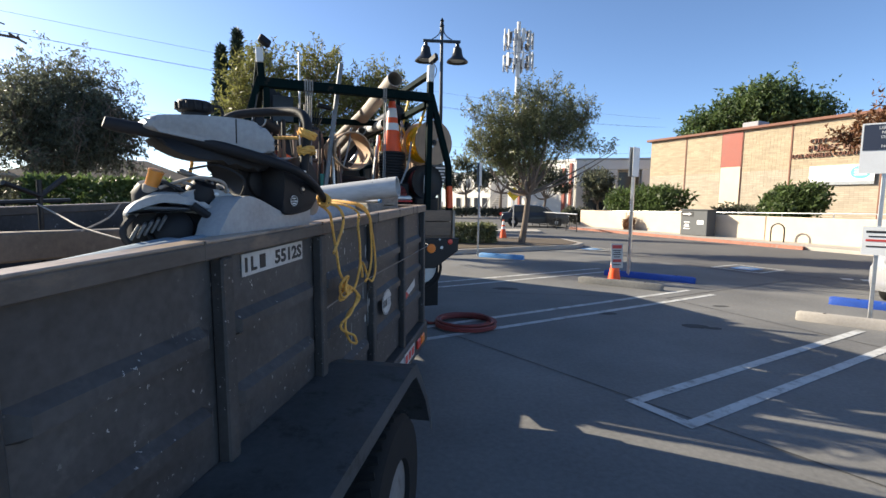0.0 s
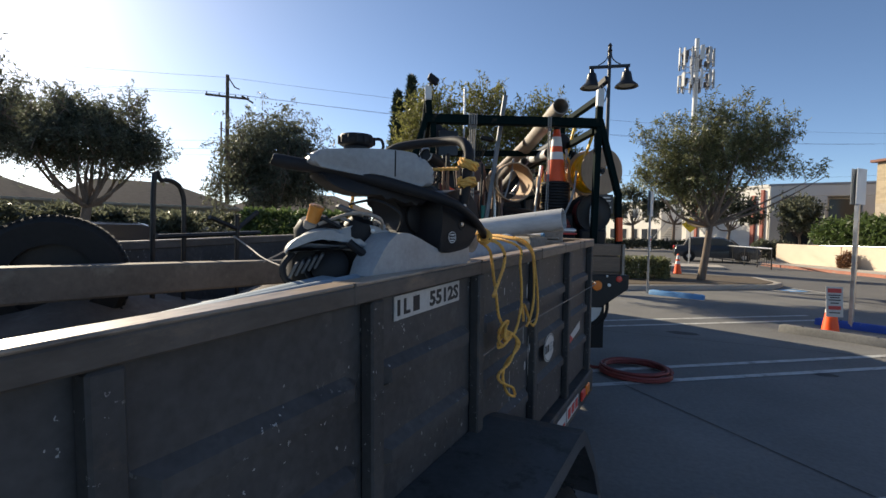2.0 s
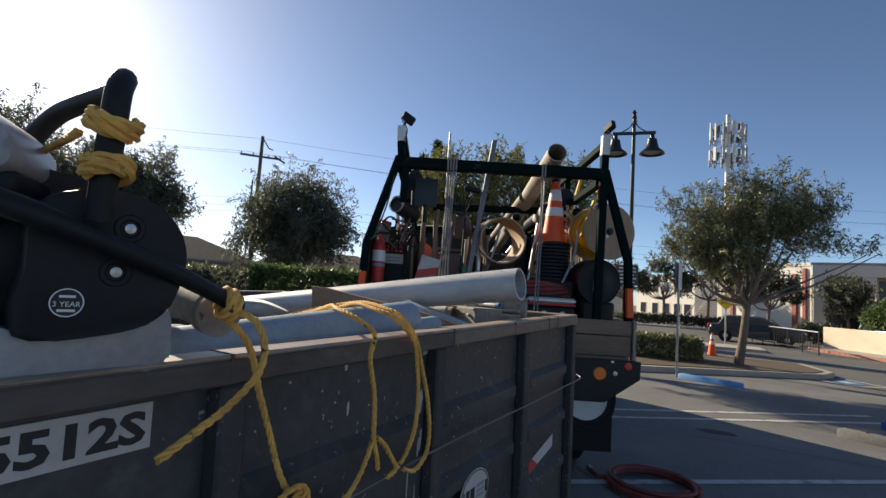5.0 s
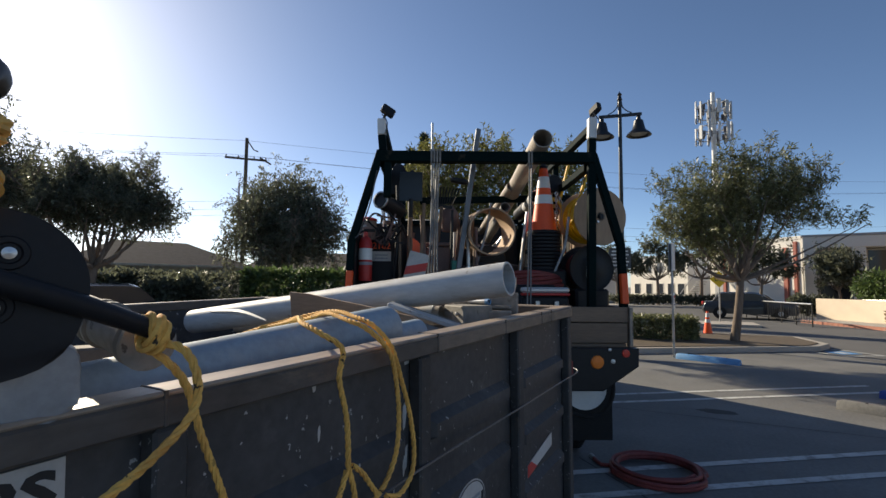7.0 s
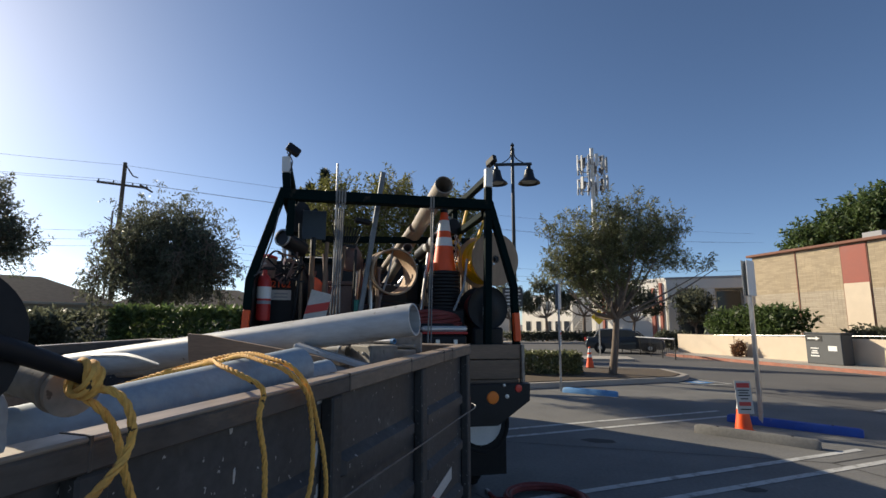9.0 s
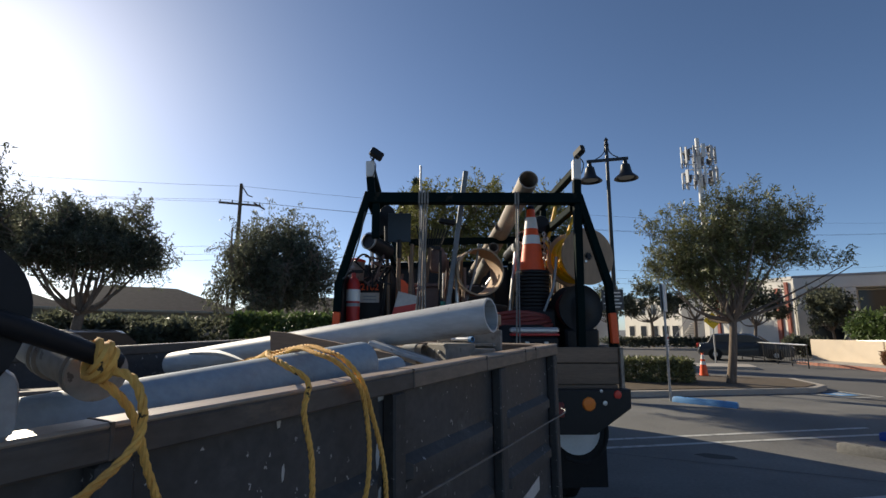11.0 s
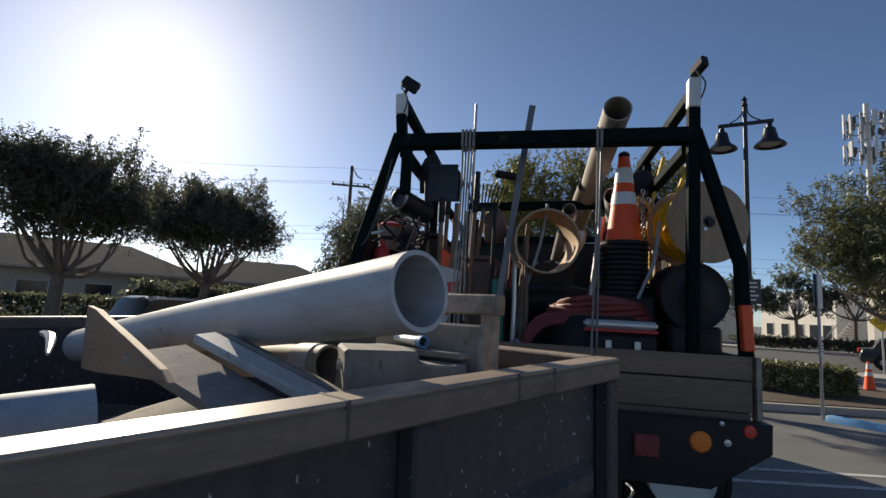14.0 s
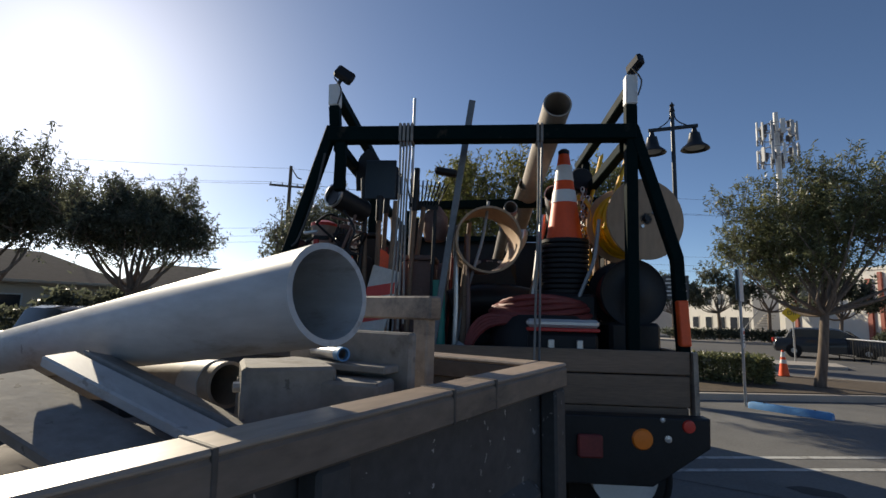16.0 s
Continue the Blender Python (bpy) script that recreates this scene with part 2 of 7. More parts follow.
M["needle"] = material("cypress foliage", (0.03, 0.05, 0.03), 0.6, vary=0.35, scale=2, island=0.4, bump=0, through_light=0.15)
M["polewood"] = material("utility pole wood", (0.12, 0.085, 0.06), 0.9, vary=0.3, scale=5, bump=0.5, stretch=(3, 3, 0.3))
M["wire"] = material("cable", (0.05, 0.05, 0.05), 0.6)
M["lampblack"] = material("cast black iron", (0.012, 0.013, 0.014), 0.35, vary=0.3)
M["towergrey"] = material("antenna grey", (0.40, 0.41, 0.42), 0.5, vary=0.15)
M["radiobox"] = material("dark radio housing", (0.10, 0.10, 0.11), 0.6, vary=0.2)
M["towerwhite"] = material("antenna white", (0.62, 0.62, 0.60), 0.5, vary=0.12)
M["carsilver"] = material("silver car paint", (0.5, 0.5, 0.51), 0.25, 0.3, vary=0.05, bump=0)
M["cardark"] = material("dark car paint", (0.03, 0.032, 0.036), 0.2, vary=0.1, bump=0)
M["brownbox"] = material("brown steel box", (0.16, 0.10, 0.085), 0.7, vary=0.3, scale=4, rust=((0.25, 0.18, 0.15), 0.2))
M["green2"] = material("teal pipe", (0.03, 0.22, 0.17), 0.45, vary=0.15)
M["yellowsign"] = material("yellow sign", (0.85, 0.55, 0.02), 0.5, vary=0.06, bump=0.02)
M["orangepl"] = material("orange plastic cup", (0.75, 0.30, 0.06), 0.4, vary=0.15)
M["bluetarp"] = material("dull blue grey steel", (0.02, 0.035, 0.05), 0.5, vary=0.2)


# ---- mesh helpers ----
def part(name, bm, mat, parent=None, label="", smooth=False, pose_m=None):
    me = bpy.data.meshes.new(name)
    bmesh.ops.recalc_face_normals(bm, faces=bm.faces)
    bm.to_mesh(me)
    bm.free()
    me.materials.append(M[mat])
    if smooth:
        me.polygons.foreach_set("use_smooth", [True] * len(me.polygons))
        me.set_sharp_from_angle(angle=radians(40))
    ob = new(name, me)
    if parent:
        ob.parent = parent
    if pose_m is not None:
        ob.matrix_basis = pose_m
    if label:
        ob["label"] = label
    return ob


def thing(name, label, category, m=None, group="", kind=""):
    ob = new(name)
    ob.empty_display_size = 0.2
    if m is not None:
        ob.matrix_basis = m
    return tagged(ob, label, category, group, kind)


def box(bm, x0, x1, y0, y1, z0, z1, bevel=0.0, m=None):
    vs = [bm.verts.new((x, y, z)) for x in (x0, x1) for y in (y0, y1) for z in (z0, z1)]
    fs = [bm.faces.new([vs[i] for i in f]) for f in ((0, 1, 3, 2), (4, 6, 7, 5), (0, 4, 5, 1), (2, 3, 7, 6), (0, 2, 6, 4), (1, 5, 7, 3))]
    if bevel:
        es = list({e for f in fs for e in f.edges})
        out = bmesh.ops.bevel(bm, geom=es, offset=bevel, segments=1, affect="EDGES", profile=0.5)
        vs = list({v for f in out["faces"] for v in f.verts} | {v for v in vs if v.is_valid})
    if m is not None:
        bmesh.ops.transform(bm, matrix=m, verts=[v for v in vs if v.is_valid])
    return bm


def B(*a, bevel=0.0, m=None):
    return box(bmesh.new(), *a, bevel=bevel, m=m)


def frame_at(p, d):
    return Matrix.Translation(p) @ Vector(d).to_track_quat("Z", "Y").to_matrix().to_4x4()


def tube(bm, pts, radius, n=8, caps=True, closed=False, smooth_steps=0):
    """A round bar along pts; radius: one number, or one a point."""
    pts = [Vector(p) for p in pts]
    rads = [radius] * len(pts) if isinstance(radius, (int, float)) else list(radius)
    if smooth_steps:
        out, ro = [], []
        k = len(pts)
        for i in range(k if closed else k - 1):
            a, b, c, d = (pts[(i + j) % k] if closed else pts[min(max(i + j, 0), k - 1)] for j in (-1, 0, 1, 2))
            ra, rb = rads[i], rads[(i + 1) % k]
            for s in range(smooth_steps):
                t = s / smooth_steps
                out.append(0.5 * ((2 * b) + (c - a) * t + (2 * a - 5 * b + 4 * c - d) * t * t + (3 * b - a - 3 * c + d) * t ** 3))
                ro.append(ra + (rb - ra) * t)
        if not closed:
            out.append(pts[-1]), ro.append(rads[-1])
        pts, rads = out, ro
    rings = []
    k = len(pts)
    ref = None
    for i, (p, r) in enumerate(zip(pts, rads)):
        d = (pts[(i + 1) % k] - pts[i - 1]) if closed else (pts[min(i + 1, k - 1)] - pts[max(i - 1, 0)])
        d.normalize()
        if ref is None:
            ref = d.orthogonal().normalized()
        ref = (ref - d * ref.dot(d))
        ref = ref.normalized() if ref.length > 1e-6 else d.orthogonal().normalized()
        s = d.cross(ref)
        rings.append([bm.verts.new(p + (ref * math.cos(2 * math.pi * j / n) + s * math.sin(2 * math.pi * j / n)) * r) for j in range(n)])
    for i in range(k if closed else k - 1):
        a, b = rings[i], rings[(i + 1) % k]
        for j in range(n):
            bm.faces.new((a[j], a[(j + 1) % n], b[(j + 1) % n], b[j]))
    if caps and not closed:
        bm.faces.new(list(reversed(rings[0])))
        bm.faces.new(rings[-1])
    return bm


def T(pts, r, n=8, **k):
    return tube(bmesh.new(), pts, r, n, **k)


def lathe(bm, profile, m=None, n=24, close=False):
    """profile: (radius, height) pairs round the z axis."""
    rings = []
    for r, z in profile:
        rings.append([bm.verts.new((r * math.cos(2 * math.pi * j / n), r * math.sin(2 * math.pi * j / n), z)) for j in range(n)])
    for i in range(len(rings) if close else len(rings) - 1):
        a, b = rings[i], rings[(i + 1) % len(rings)]
        for j in range(n):
            bm.faces.new((a[j], a[(j + 1) % n], b[(j + 1) % n], b[j]))
    if not close:
        if profile[0][0] > 1e-4:
            bm.faces.new(list(reversed(rings[0])))
        if profile[-1][0] > 1e-4:
            bm.faces.new(rings[-1])
    if m is not None:
        bmesh.ops.transform(bm, matrix=m, verts=[v for r in rings for v in r])
    bmesh.ops.remove_doubles(bm, verts=[v for r in rings for v in r if v.is_valid], dist=1e-5)
    return bm


def L(profile, m=None, n=24, close=False):
    return lathe(bmesh.new(), profile, m, n, close)


def pipe(p0, p1, r, wall=0.006, n=32):
    d = Vector(p1) - Vector(p0)
    return L([(r, 0), (r, d.length), (r - wall, d.length), (r - wall, 0)], frame_at(p0, d), n, close=True)


def prism(poly, depth, m=None, bm=None, bevel=0.0):
    """A plate: poly in x, z, extruded along y from 0 to depth."""
    bm = bm or bmesh.new()
    a = [bm.verts.new((x, 0, z)) for x, z in poly]
    b = [bm.verts.new((x, depth, z)) for x, z in poly]
    k = len(poly)
    fs = [bm.faces.new(a), bm.faces.new(list(reversed(b)))]
    for i in range(k):
        fs.append(bm.faces.new((a[i], b[i], b[(i + 1) % k], a[(i + 1) % k])))
    vs = a + b
    if bevel:
        es = list({e for f in fs[:2] for e in f.edges})
        out = bmesh.ops.bevel(bm, geom=es, offset=bevel, segments=2, affect="EDGES", profile=0.5)
        vs = list({v for f in bm.faces for v in f.verts})
    if m is not None:
        bmesh.ops.transform(bm, matrix=m, verts=vs)
    return bm


def text(name, body, size, mat, parent, m, extrude=0.004, label="", align="CENTER", bold=0.0, fit=None):
    cu = bpy.data.curves.new(name, "FONT")
    cu.body, cu.size, cu.extrude, cu.align_x, cu.align_y, cu.resolution_u, cu.offset = body, size, extrude, align, "CENTER", 2, bold
    tmp = bpy.data.objects.new(name, cu)
    scene.collection.objects.link(tmp)
    me = bpy.data.meshes.new_from_object(tmp.evaluated_get(bpy.context.evaluated_depsgraph_get()))
    bpy.data.objects.remove(tmp)
    bpy.data.curves.remove(cu)
    if fit:
        co = np.array([v.co[:] for v in me.vertices])
        lo, hi = co.min(axis=0), co.max(axis=0)
        me.transform(Matrix.Diagonal((fit[0] / (hi[0] - lo[0]), fit[1] / (hi[1] - lo[1]), 1, 1)) @ Matrix.Translation((-(lo[0] + hi[0]) / 2, -(lo[1] + hi[1]) / 2, 0)))
    me.materials.clear()
    me.materials.append(M[mat])
    ob = new(name, me)
    ob.parent, ob.matrix_basis = parent, m
    if label:
        ob["label"] = label
    return ob


def quads(name, verts, mat, parent=None, label=""):
    """One mesh of loose quads; verts: array of n x 4 x 3."""
    n = len(verts)
    me = bpy.data.meshes.new(name)
    me.vertices.add(n * 4)
    me.vertices.foreach_set("co", np.asarray(verts, dtype=np.float32).ravel())
    me.loops.add(n * 4)
    me.loops.foreach_set("vertex_index", np.arange(n * 4, dtype=np.int32))
    me.polygons.add(n)
    me.polygons.foreach_set("loop_start", np.arange(0, n * 4, 4, dtype=np.int32))
    me.polygons.foreach_set("loop_total", np.full(n, 4, dtype=np.int32))
    me.update()
    me.validate()
    me.materials.append(M[mat])
    ob = new(name, me)
    ob.parent = parent
    if label:
        ob["label"] = label
    return ob


def leaves(centres, size, rng, droop=0.0, long=2.2):
    """Leaf quads, pointed like a kite, at the centres."""
    n = len(centres)
    d = rng.normal(size=(n, 3))
    d[:, 2] -= droop
    d /= np.linalg.norm(d, axis=1)[:, None]
    o = np.cross(d, rng.normal(size=(n, 3)))
    o /= np.linalg.norm(o, axis=1)[:, None]
    s = size * rng.uniform(0.6, 1.3, size=(n, 1))
    a = centres
    return np.stack([a, a + d * s * 0.5 * long / 2 + o * s * 0.5, a + d * s * long, a + d * s * 0.5 * long / 2 - o * s * 0.5], axis=1)


# ---- the setting ----
LIB = pose(15.47, 18.28, 0, 0, 0, 25.6)     # x away from the road, y along the garden wall
TRAILER = pose(-0.284, 4.09, 0, 1.65, 0, -8.2)   # y ahead, x to the right, origin under the front right corner
LEVEL = pose(-0.284, 4.09, 0, 0, 0, -8.2)
TRUCK = pose(-1.194, 5.576, 0, 0, 0, 24.1)  # y ahead, origin under the rear crossbar


def ground_sheet():
    bm = bmesh.new()
    s = 2500
    bm.faces.new([bm.verts.new(v) for v in ((-s, -s, 0), (s, -s, 0), (s, s, 0), (-s, s, 0))])
    return tagged(part("ground", bm, "concrete"), "grey concrete parking lot, stained and worn", "ground", kind="structure")


def flat(name, pts, z, mat, label, category, kind="structure", parent=None):
    bm = bmesh.new()
    top = [bm.verts.new((x, y, z)) for x, y in pts]
    bm.faces.new(top)
    ob = part(name, bm, mat, parent)
    return tagged(ob, label, category, kind=kind) if not parent else ob


def slab(name, pts, z0, z1, mat, label, category, kind="structure", parent=None, bevel=0.0):
    bm = bmesh.new()
    lo, hi = [bm.verts.new((x, y, z0)) for x, y in pts], [bm.verts.new((x, y, z1)) for x, y in pts]
    k = len(pts)
    bm.faces.new(hi)
    for i in range(k):
        bm.faces.new((lo[i], lo[(i + 1) % k], hi[(i + 1) % k], hi[i]))
    if bevel:
        es = [e for e in bm.edges if e.verts[0].co.z > z1 - 1e-4 and e.verts[1].co.z > z1 - 1e-4]
        bmesh.ops.bevel(bm, geom=es, offset=bevel, segments=2, affect="EDGES", profile=0.5)
    ob = part(name, bm, mat, parent)
    return tagged(ob, label, category, kind=kind) if not parent else ob


ground_sheet()


def lib(x, y):
    v = LIB @ Vector((x, y, 0))
    return v.x, v.y


# road in front of the library runs beside its kerb; a cross street lies beyond
flat("road", [lib(-2.0, -60), lib(-2.0, 13.5), lib(-10.5, 12.0), lib(-10.5, -60)], 0.004, "asphalt", "worn grey asphalt drive between car park and library", "road")
flat("cross_street", [(-80, 28.0), (90, 28.0), (90, 46.0), (-80, 46.0)], 0.006, "asphalt", "wide asphalt street crossing beyond the car park", "road")
flat("left_street", [(-26, -40), (-12.5, -40), (-12.5, 28), (-26, 28)], 0.005, "asphalt", "asphalt street beside the houses", "road")
slab("pavement", [lib(-2.0, -40), lib(0.0, -40), lib(0.0, 16.6), lib(-1.2, 16.6), lib(-2.0, 15)], 0, 0.13, "pave", "pale concrete pavement along the library wall", "pavement", bevel=0.02)
slab("kerb", [lib(-2.16, 1.5), lib(-2.0, 1.5), lib(-2.0, 15), lib(-2.16, 15)], 0, 0.135, "brickpave", "red painted kerb", "kerb", bevel=0.02)
slab("far_pavement", [(-80, 46.0), (90, 46.0), (90, 49.5), (-80, 49.5)], 0, 0.13, "pave", "pale pavement across the street", "pavement")
slab("side_pavement", [(-80, 24.8), (-2, 24.8), (4.5, 26.0), (4.5, 27.9), (-80, 27.9)], 0, 0.12, "pave", "pale pavement along the street edge", "pavement")


def stripe(name, a, b, w, z=0.005):
    a, b = Vector(a).to_2d(), Vector(b).to_2d()
    d = (b - a).normalized()
    o = Vector((-d.y, d.x)) * w / 2
    return flat(name, [a - o, b - o, b + o, a + o], z, "line", "", "", parent=None)


def stall_marks():
    """Hairpin lines between the stalls: two stripes with a closed end."""
    ax = Vector((0.838, 0.546))   # along the stalls
    side = Vector((-0.546, 0.838))
    for name, start, length in (("hairpin", Vector((1.55, 3.98)), 4.6), ("hairpin", Vector((-2.2, 4.95)), 8.0), ("hairpin", Vector((-4.2, 7.1)), 9.4)):
        t = thing("stall_marking", "worn white hairpin stripes painted on the lot", "road marking", kind="structure")
        for s in (-0.24, 0.24):
            a = start + side * s
            o = stripe("stripe", a, a + ax * length, 0.10)
            o.parent = t
        a = start - side * 0.29
        o = stripe("stripe", a, start + side * 0.29, 0.10, 0.0062)
        o.parent = t


stall_marks()


def ground_marks():
    def strip(pts, w, name, mat, label, z=0.0045):
        for a, b2 in zip(pts, pts[1:]):
            a, b2 = Vector(a), Vector(b2)
            d = (b2 - a).normalized()
            o = Vector((-d.y, d.x)) * w / 2
            flat(name, [a - o, b2 - o, b2 + o, a + o], z, mat, label, "ground joint")

    strip([(-0.6, 6.7), (0.75, 5.09), (1.9, 3.7), (4.5, 0.6)], 0.014, "joint", "seam", "dark joint between concrete slabs")
    strip([(-4, 9.2), (3.6, 8.69), (4.74, 6.24), (7.0, 1.5)], 0.016, "joint", "seam", "dark joint between concrete slabs")
    strip([(3.6, 8.69), (7.2, 11.0), (9.6, 12.4)], 0.02, "joint", "seam", "dark joint between concrete slabs")
    strip([(9.2, 10.2), (6.4, 14.2), (4.4, 18.2)], 0.05, "road_seam", "seam", "dark tar seam in the road", 0.0075)
    rng = random.Random(8)
    for x, y, r in ((3.15, 6.75, 0.16), (3.35, 6.65, 0.09), (2.2, 7.4, 0.12), (0.9, 9.3, 0.2), (4.2, 8.1, 0.1)):
        flat("oil_stain", [(x + r * (1 + 0.4 * rng.random()) * math.cos(a), y + r * 0.6 * (1 + 0.4 * rng.random()) * math.sin(a)) for a in [2 * math.pi * k / 14 for k in range(14)]], 0.0035, "seam", "dark oil stain on the concrete", "stain")
    for c, sx in (((7.45, 12.9), 0.62), ((4.75, 17.6), 0.6)):
        t = thing("stall_symbol", "worn white and blue painted stall symbol", "road marking", pose(c[0], c[1], 0, 0, 0, 33), kind="structure")
        for x0, x1, y0, y1 in ((-sx, sx, -0.62, -0.54), (-sx, sx, 0.54, 0.62), (-sx, -sx + 0.08, -0.54, 0.54), (sx - 0.08, sx, -0.54, 0.54)):
            part("stripe", B(x0, x1, y0, y1, 0.0085, 0.0095), "line", t)
        part("field", B(-0.3, 0.3, -0.25, 0.3, 0.0085, 0.0092), "ltblue", t, "worn blue field")
        part("stripe", B(-0.12, 0.12, -0.12, 0.2, 0.0095, 0.0102), "line", t)
    for k in range(6):
        x, y = 8.6 + 0.33 * k, 11.3 - 0.16 * k
        flat("painted_word", [(x, y), (x + 0.2, y - 0.1), (x + 0.32, y + 0.14), (x + 0.12, y + 0.24)], 0.0085, "line", "worn white painted lettering on the road", "road marking")


ground_marks()

# low garden wall of the library
wall = thing("garden_wall", "cream stucco garden wall along the pavement", "wall", LIB, kind="structure")
for k in range(14):
    y0 = 16.6 - 4.1 * (k + 1)
    part("wall_panel", B(0, 0.22, y0 + 0.012, y0 + 4.088, 0.0, 1.17, bevel=0.02), "stucco", wall)


def brick_wall(parent, x, y0, y1, z0, z1, name, mat, bl=0.40, bh=0.1):
    """Long bricks in courses, each proud of the mortar."""
    rng = random.Random(5)
    vs, fs = [], []
    z, row = z0, 0
    while z < z1 - 0.02:
        y = y0 - (bl / 2 if row % 2 else 0)
        while y < y1 - 0.01:
            a, b = max(y + 0.005, y0), min(y + bl - 0.005, y1)
            if b - a > 0.03:
                d = x - 0.012 - rng.random() * 0.006
                i = len(vs)
                zt = min(z + bh - 0.012, z1)
                vs += [(d, a, z), (d, b, z), (d, b, zt), (d, a, zt), (x + 0.01, a, z), (x + 0.01, b, z), (x + 0.01, b, zt), (x + 0.01, a, zt)]
                fs += [(i, i + 3, i + 2, i + 1), (i, i + 1, i + 5, i + 4), (i + 2, i + 3, i + 7, i + 6), (i + 1, i + 2, i + 6, i + 5), (i, i + 4, i + 7, i + 3)]
            y += bl
        z += bh
        row += 1
    me = bpy.data.meshes.new(name)
    me.from_pydata(vs, [], fs)
    me.materials.append(M[mat])
    ob = new(name, me)
    ob.parent = parent
    return tagged(ob, kind="stuff")


def library():
    t = thing("library_building", "tan brick library with a red brown panel and flat roof", "building", LIB)
    part("wall", B(6.0, 24, -14, 16.5, 0, 5.98), "mortar", t)
    brick_wall(t, 6.0, -14, 9.75, 0.3, 3.6, "lower_brickwork", "libbrick2")
    brick_wall(t, 6.0, -14, 9.75, 3.6, 5.9, "upper_brickwork", "libbrick")
    brick_wall(t, 6.0, 11.06, 16.5, 0.3, 3.6, "lower_brickwork", "libbrick2")
    brick_wall(t, 6.0, 11.06, 16.5, 3.6, 5.9, "upper_brickwork", "libbrick")
    part("panel", B(5.94, 6.0, 9.78, 11.03, 3.9, 5.9), "brownpanel", t, "red brown spandrel panel")
    part("pilaster", B(5.92, 6.0, 9.78, 11.03, 0.2, 3.9), "stucco", t, "cream stucco pilaster")
    part("roof", B(5.75, 24.3, -14.3, 16.75, 5.98, 6.13, bevel=0.02), "roof", t, "brown roof edge")
    for y in (13.6, 7.05, 11.045, 9.765, 3.0):
        part("joint", B(5.955, 6.0, y - 0.035, y + 0.035, 0.2, 5.95), "roof", t)
    part("roof_hatch", B(7.0, 8.0, 9.6, 10.6, 6.13, 6.6, bevel=0.04), "greystucco", t)
    up = lambda y, z: Matrix.Translation((5.93, y, z)) @ pose(0, 0, 0, 90, 0, -90)
    text("letters", "CITY OF", 0.34, "roof", t, up(5.5, 4.95), 0.04, "brown metal letters")
    text("letters", "PUBLIC LIBRARY", 0.45, "roof", t, up(4.55, 4.58), 0.05, "brown metal letters")
    text("letters", "LOS ANGELES COUNTY", 0.30, "roof", t, up(5.35, 4.24), 0.04, "brown metal letters")
    b = part("banner", B(5.86, 5.88, 3.2, 6.0, 2.72, 3.68), "sign", t, "white banner with grey and teal print")
    text("print", "Tool\nLending", 0.30, "greyprint", b, Matrix.Translation((5.855, 5.15, 3.3)) @ pose(0, 0, 0, 90, 0, -90), 0.002)
    part("print", B(5.853, 5.858, 3.22, 5.98, 2.73, 2.88), "greyprint", b)
    part("print", L([(0.0, 0), (0.42, 0), (0.42, 0.006), (0.0, 0.006)], Matrix.Translation((5.852, 3.75, 3.3)) @ Matrix.Rotation(radians(90), 4, "Y") @ Matrix.Diagonal((0.75, 1, 1, 1)), 28), "teal", b)
    for z in (3.42, 3.3, 3.18):
        part("print", B(5.846, 5.85, 3.5, 4.0, z - 0.03, z + 0.03), "sign", b)
    # hand rail and ramp above the garden wall
    r = thing("ramp_railing", "thin metal hand rail above the garden wall", "railing", LIB)
    part("rail", T([(0.6, 16, 1.12), (0.6, 7, 1.27), (0.6, -8, 1.5)], 0.025), "steel", r)
    part("rail", T([(0.6, 16, 0.92), (0.6, 7, 1.05), (0.6, -8, 1.3)], 0.02), "steel", r)
    for y in range(-8, 16, 2):
        part("post", T([(0.6, y, 0.0), (0.6, y, 1.27 - 0.015 * (y - 7))], 0.02), "steel", r)


library()


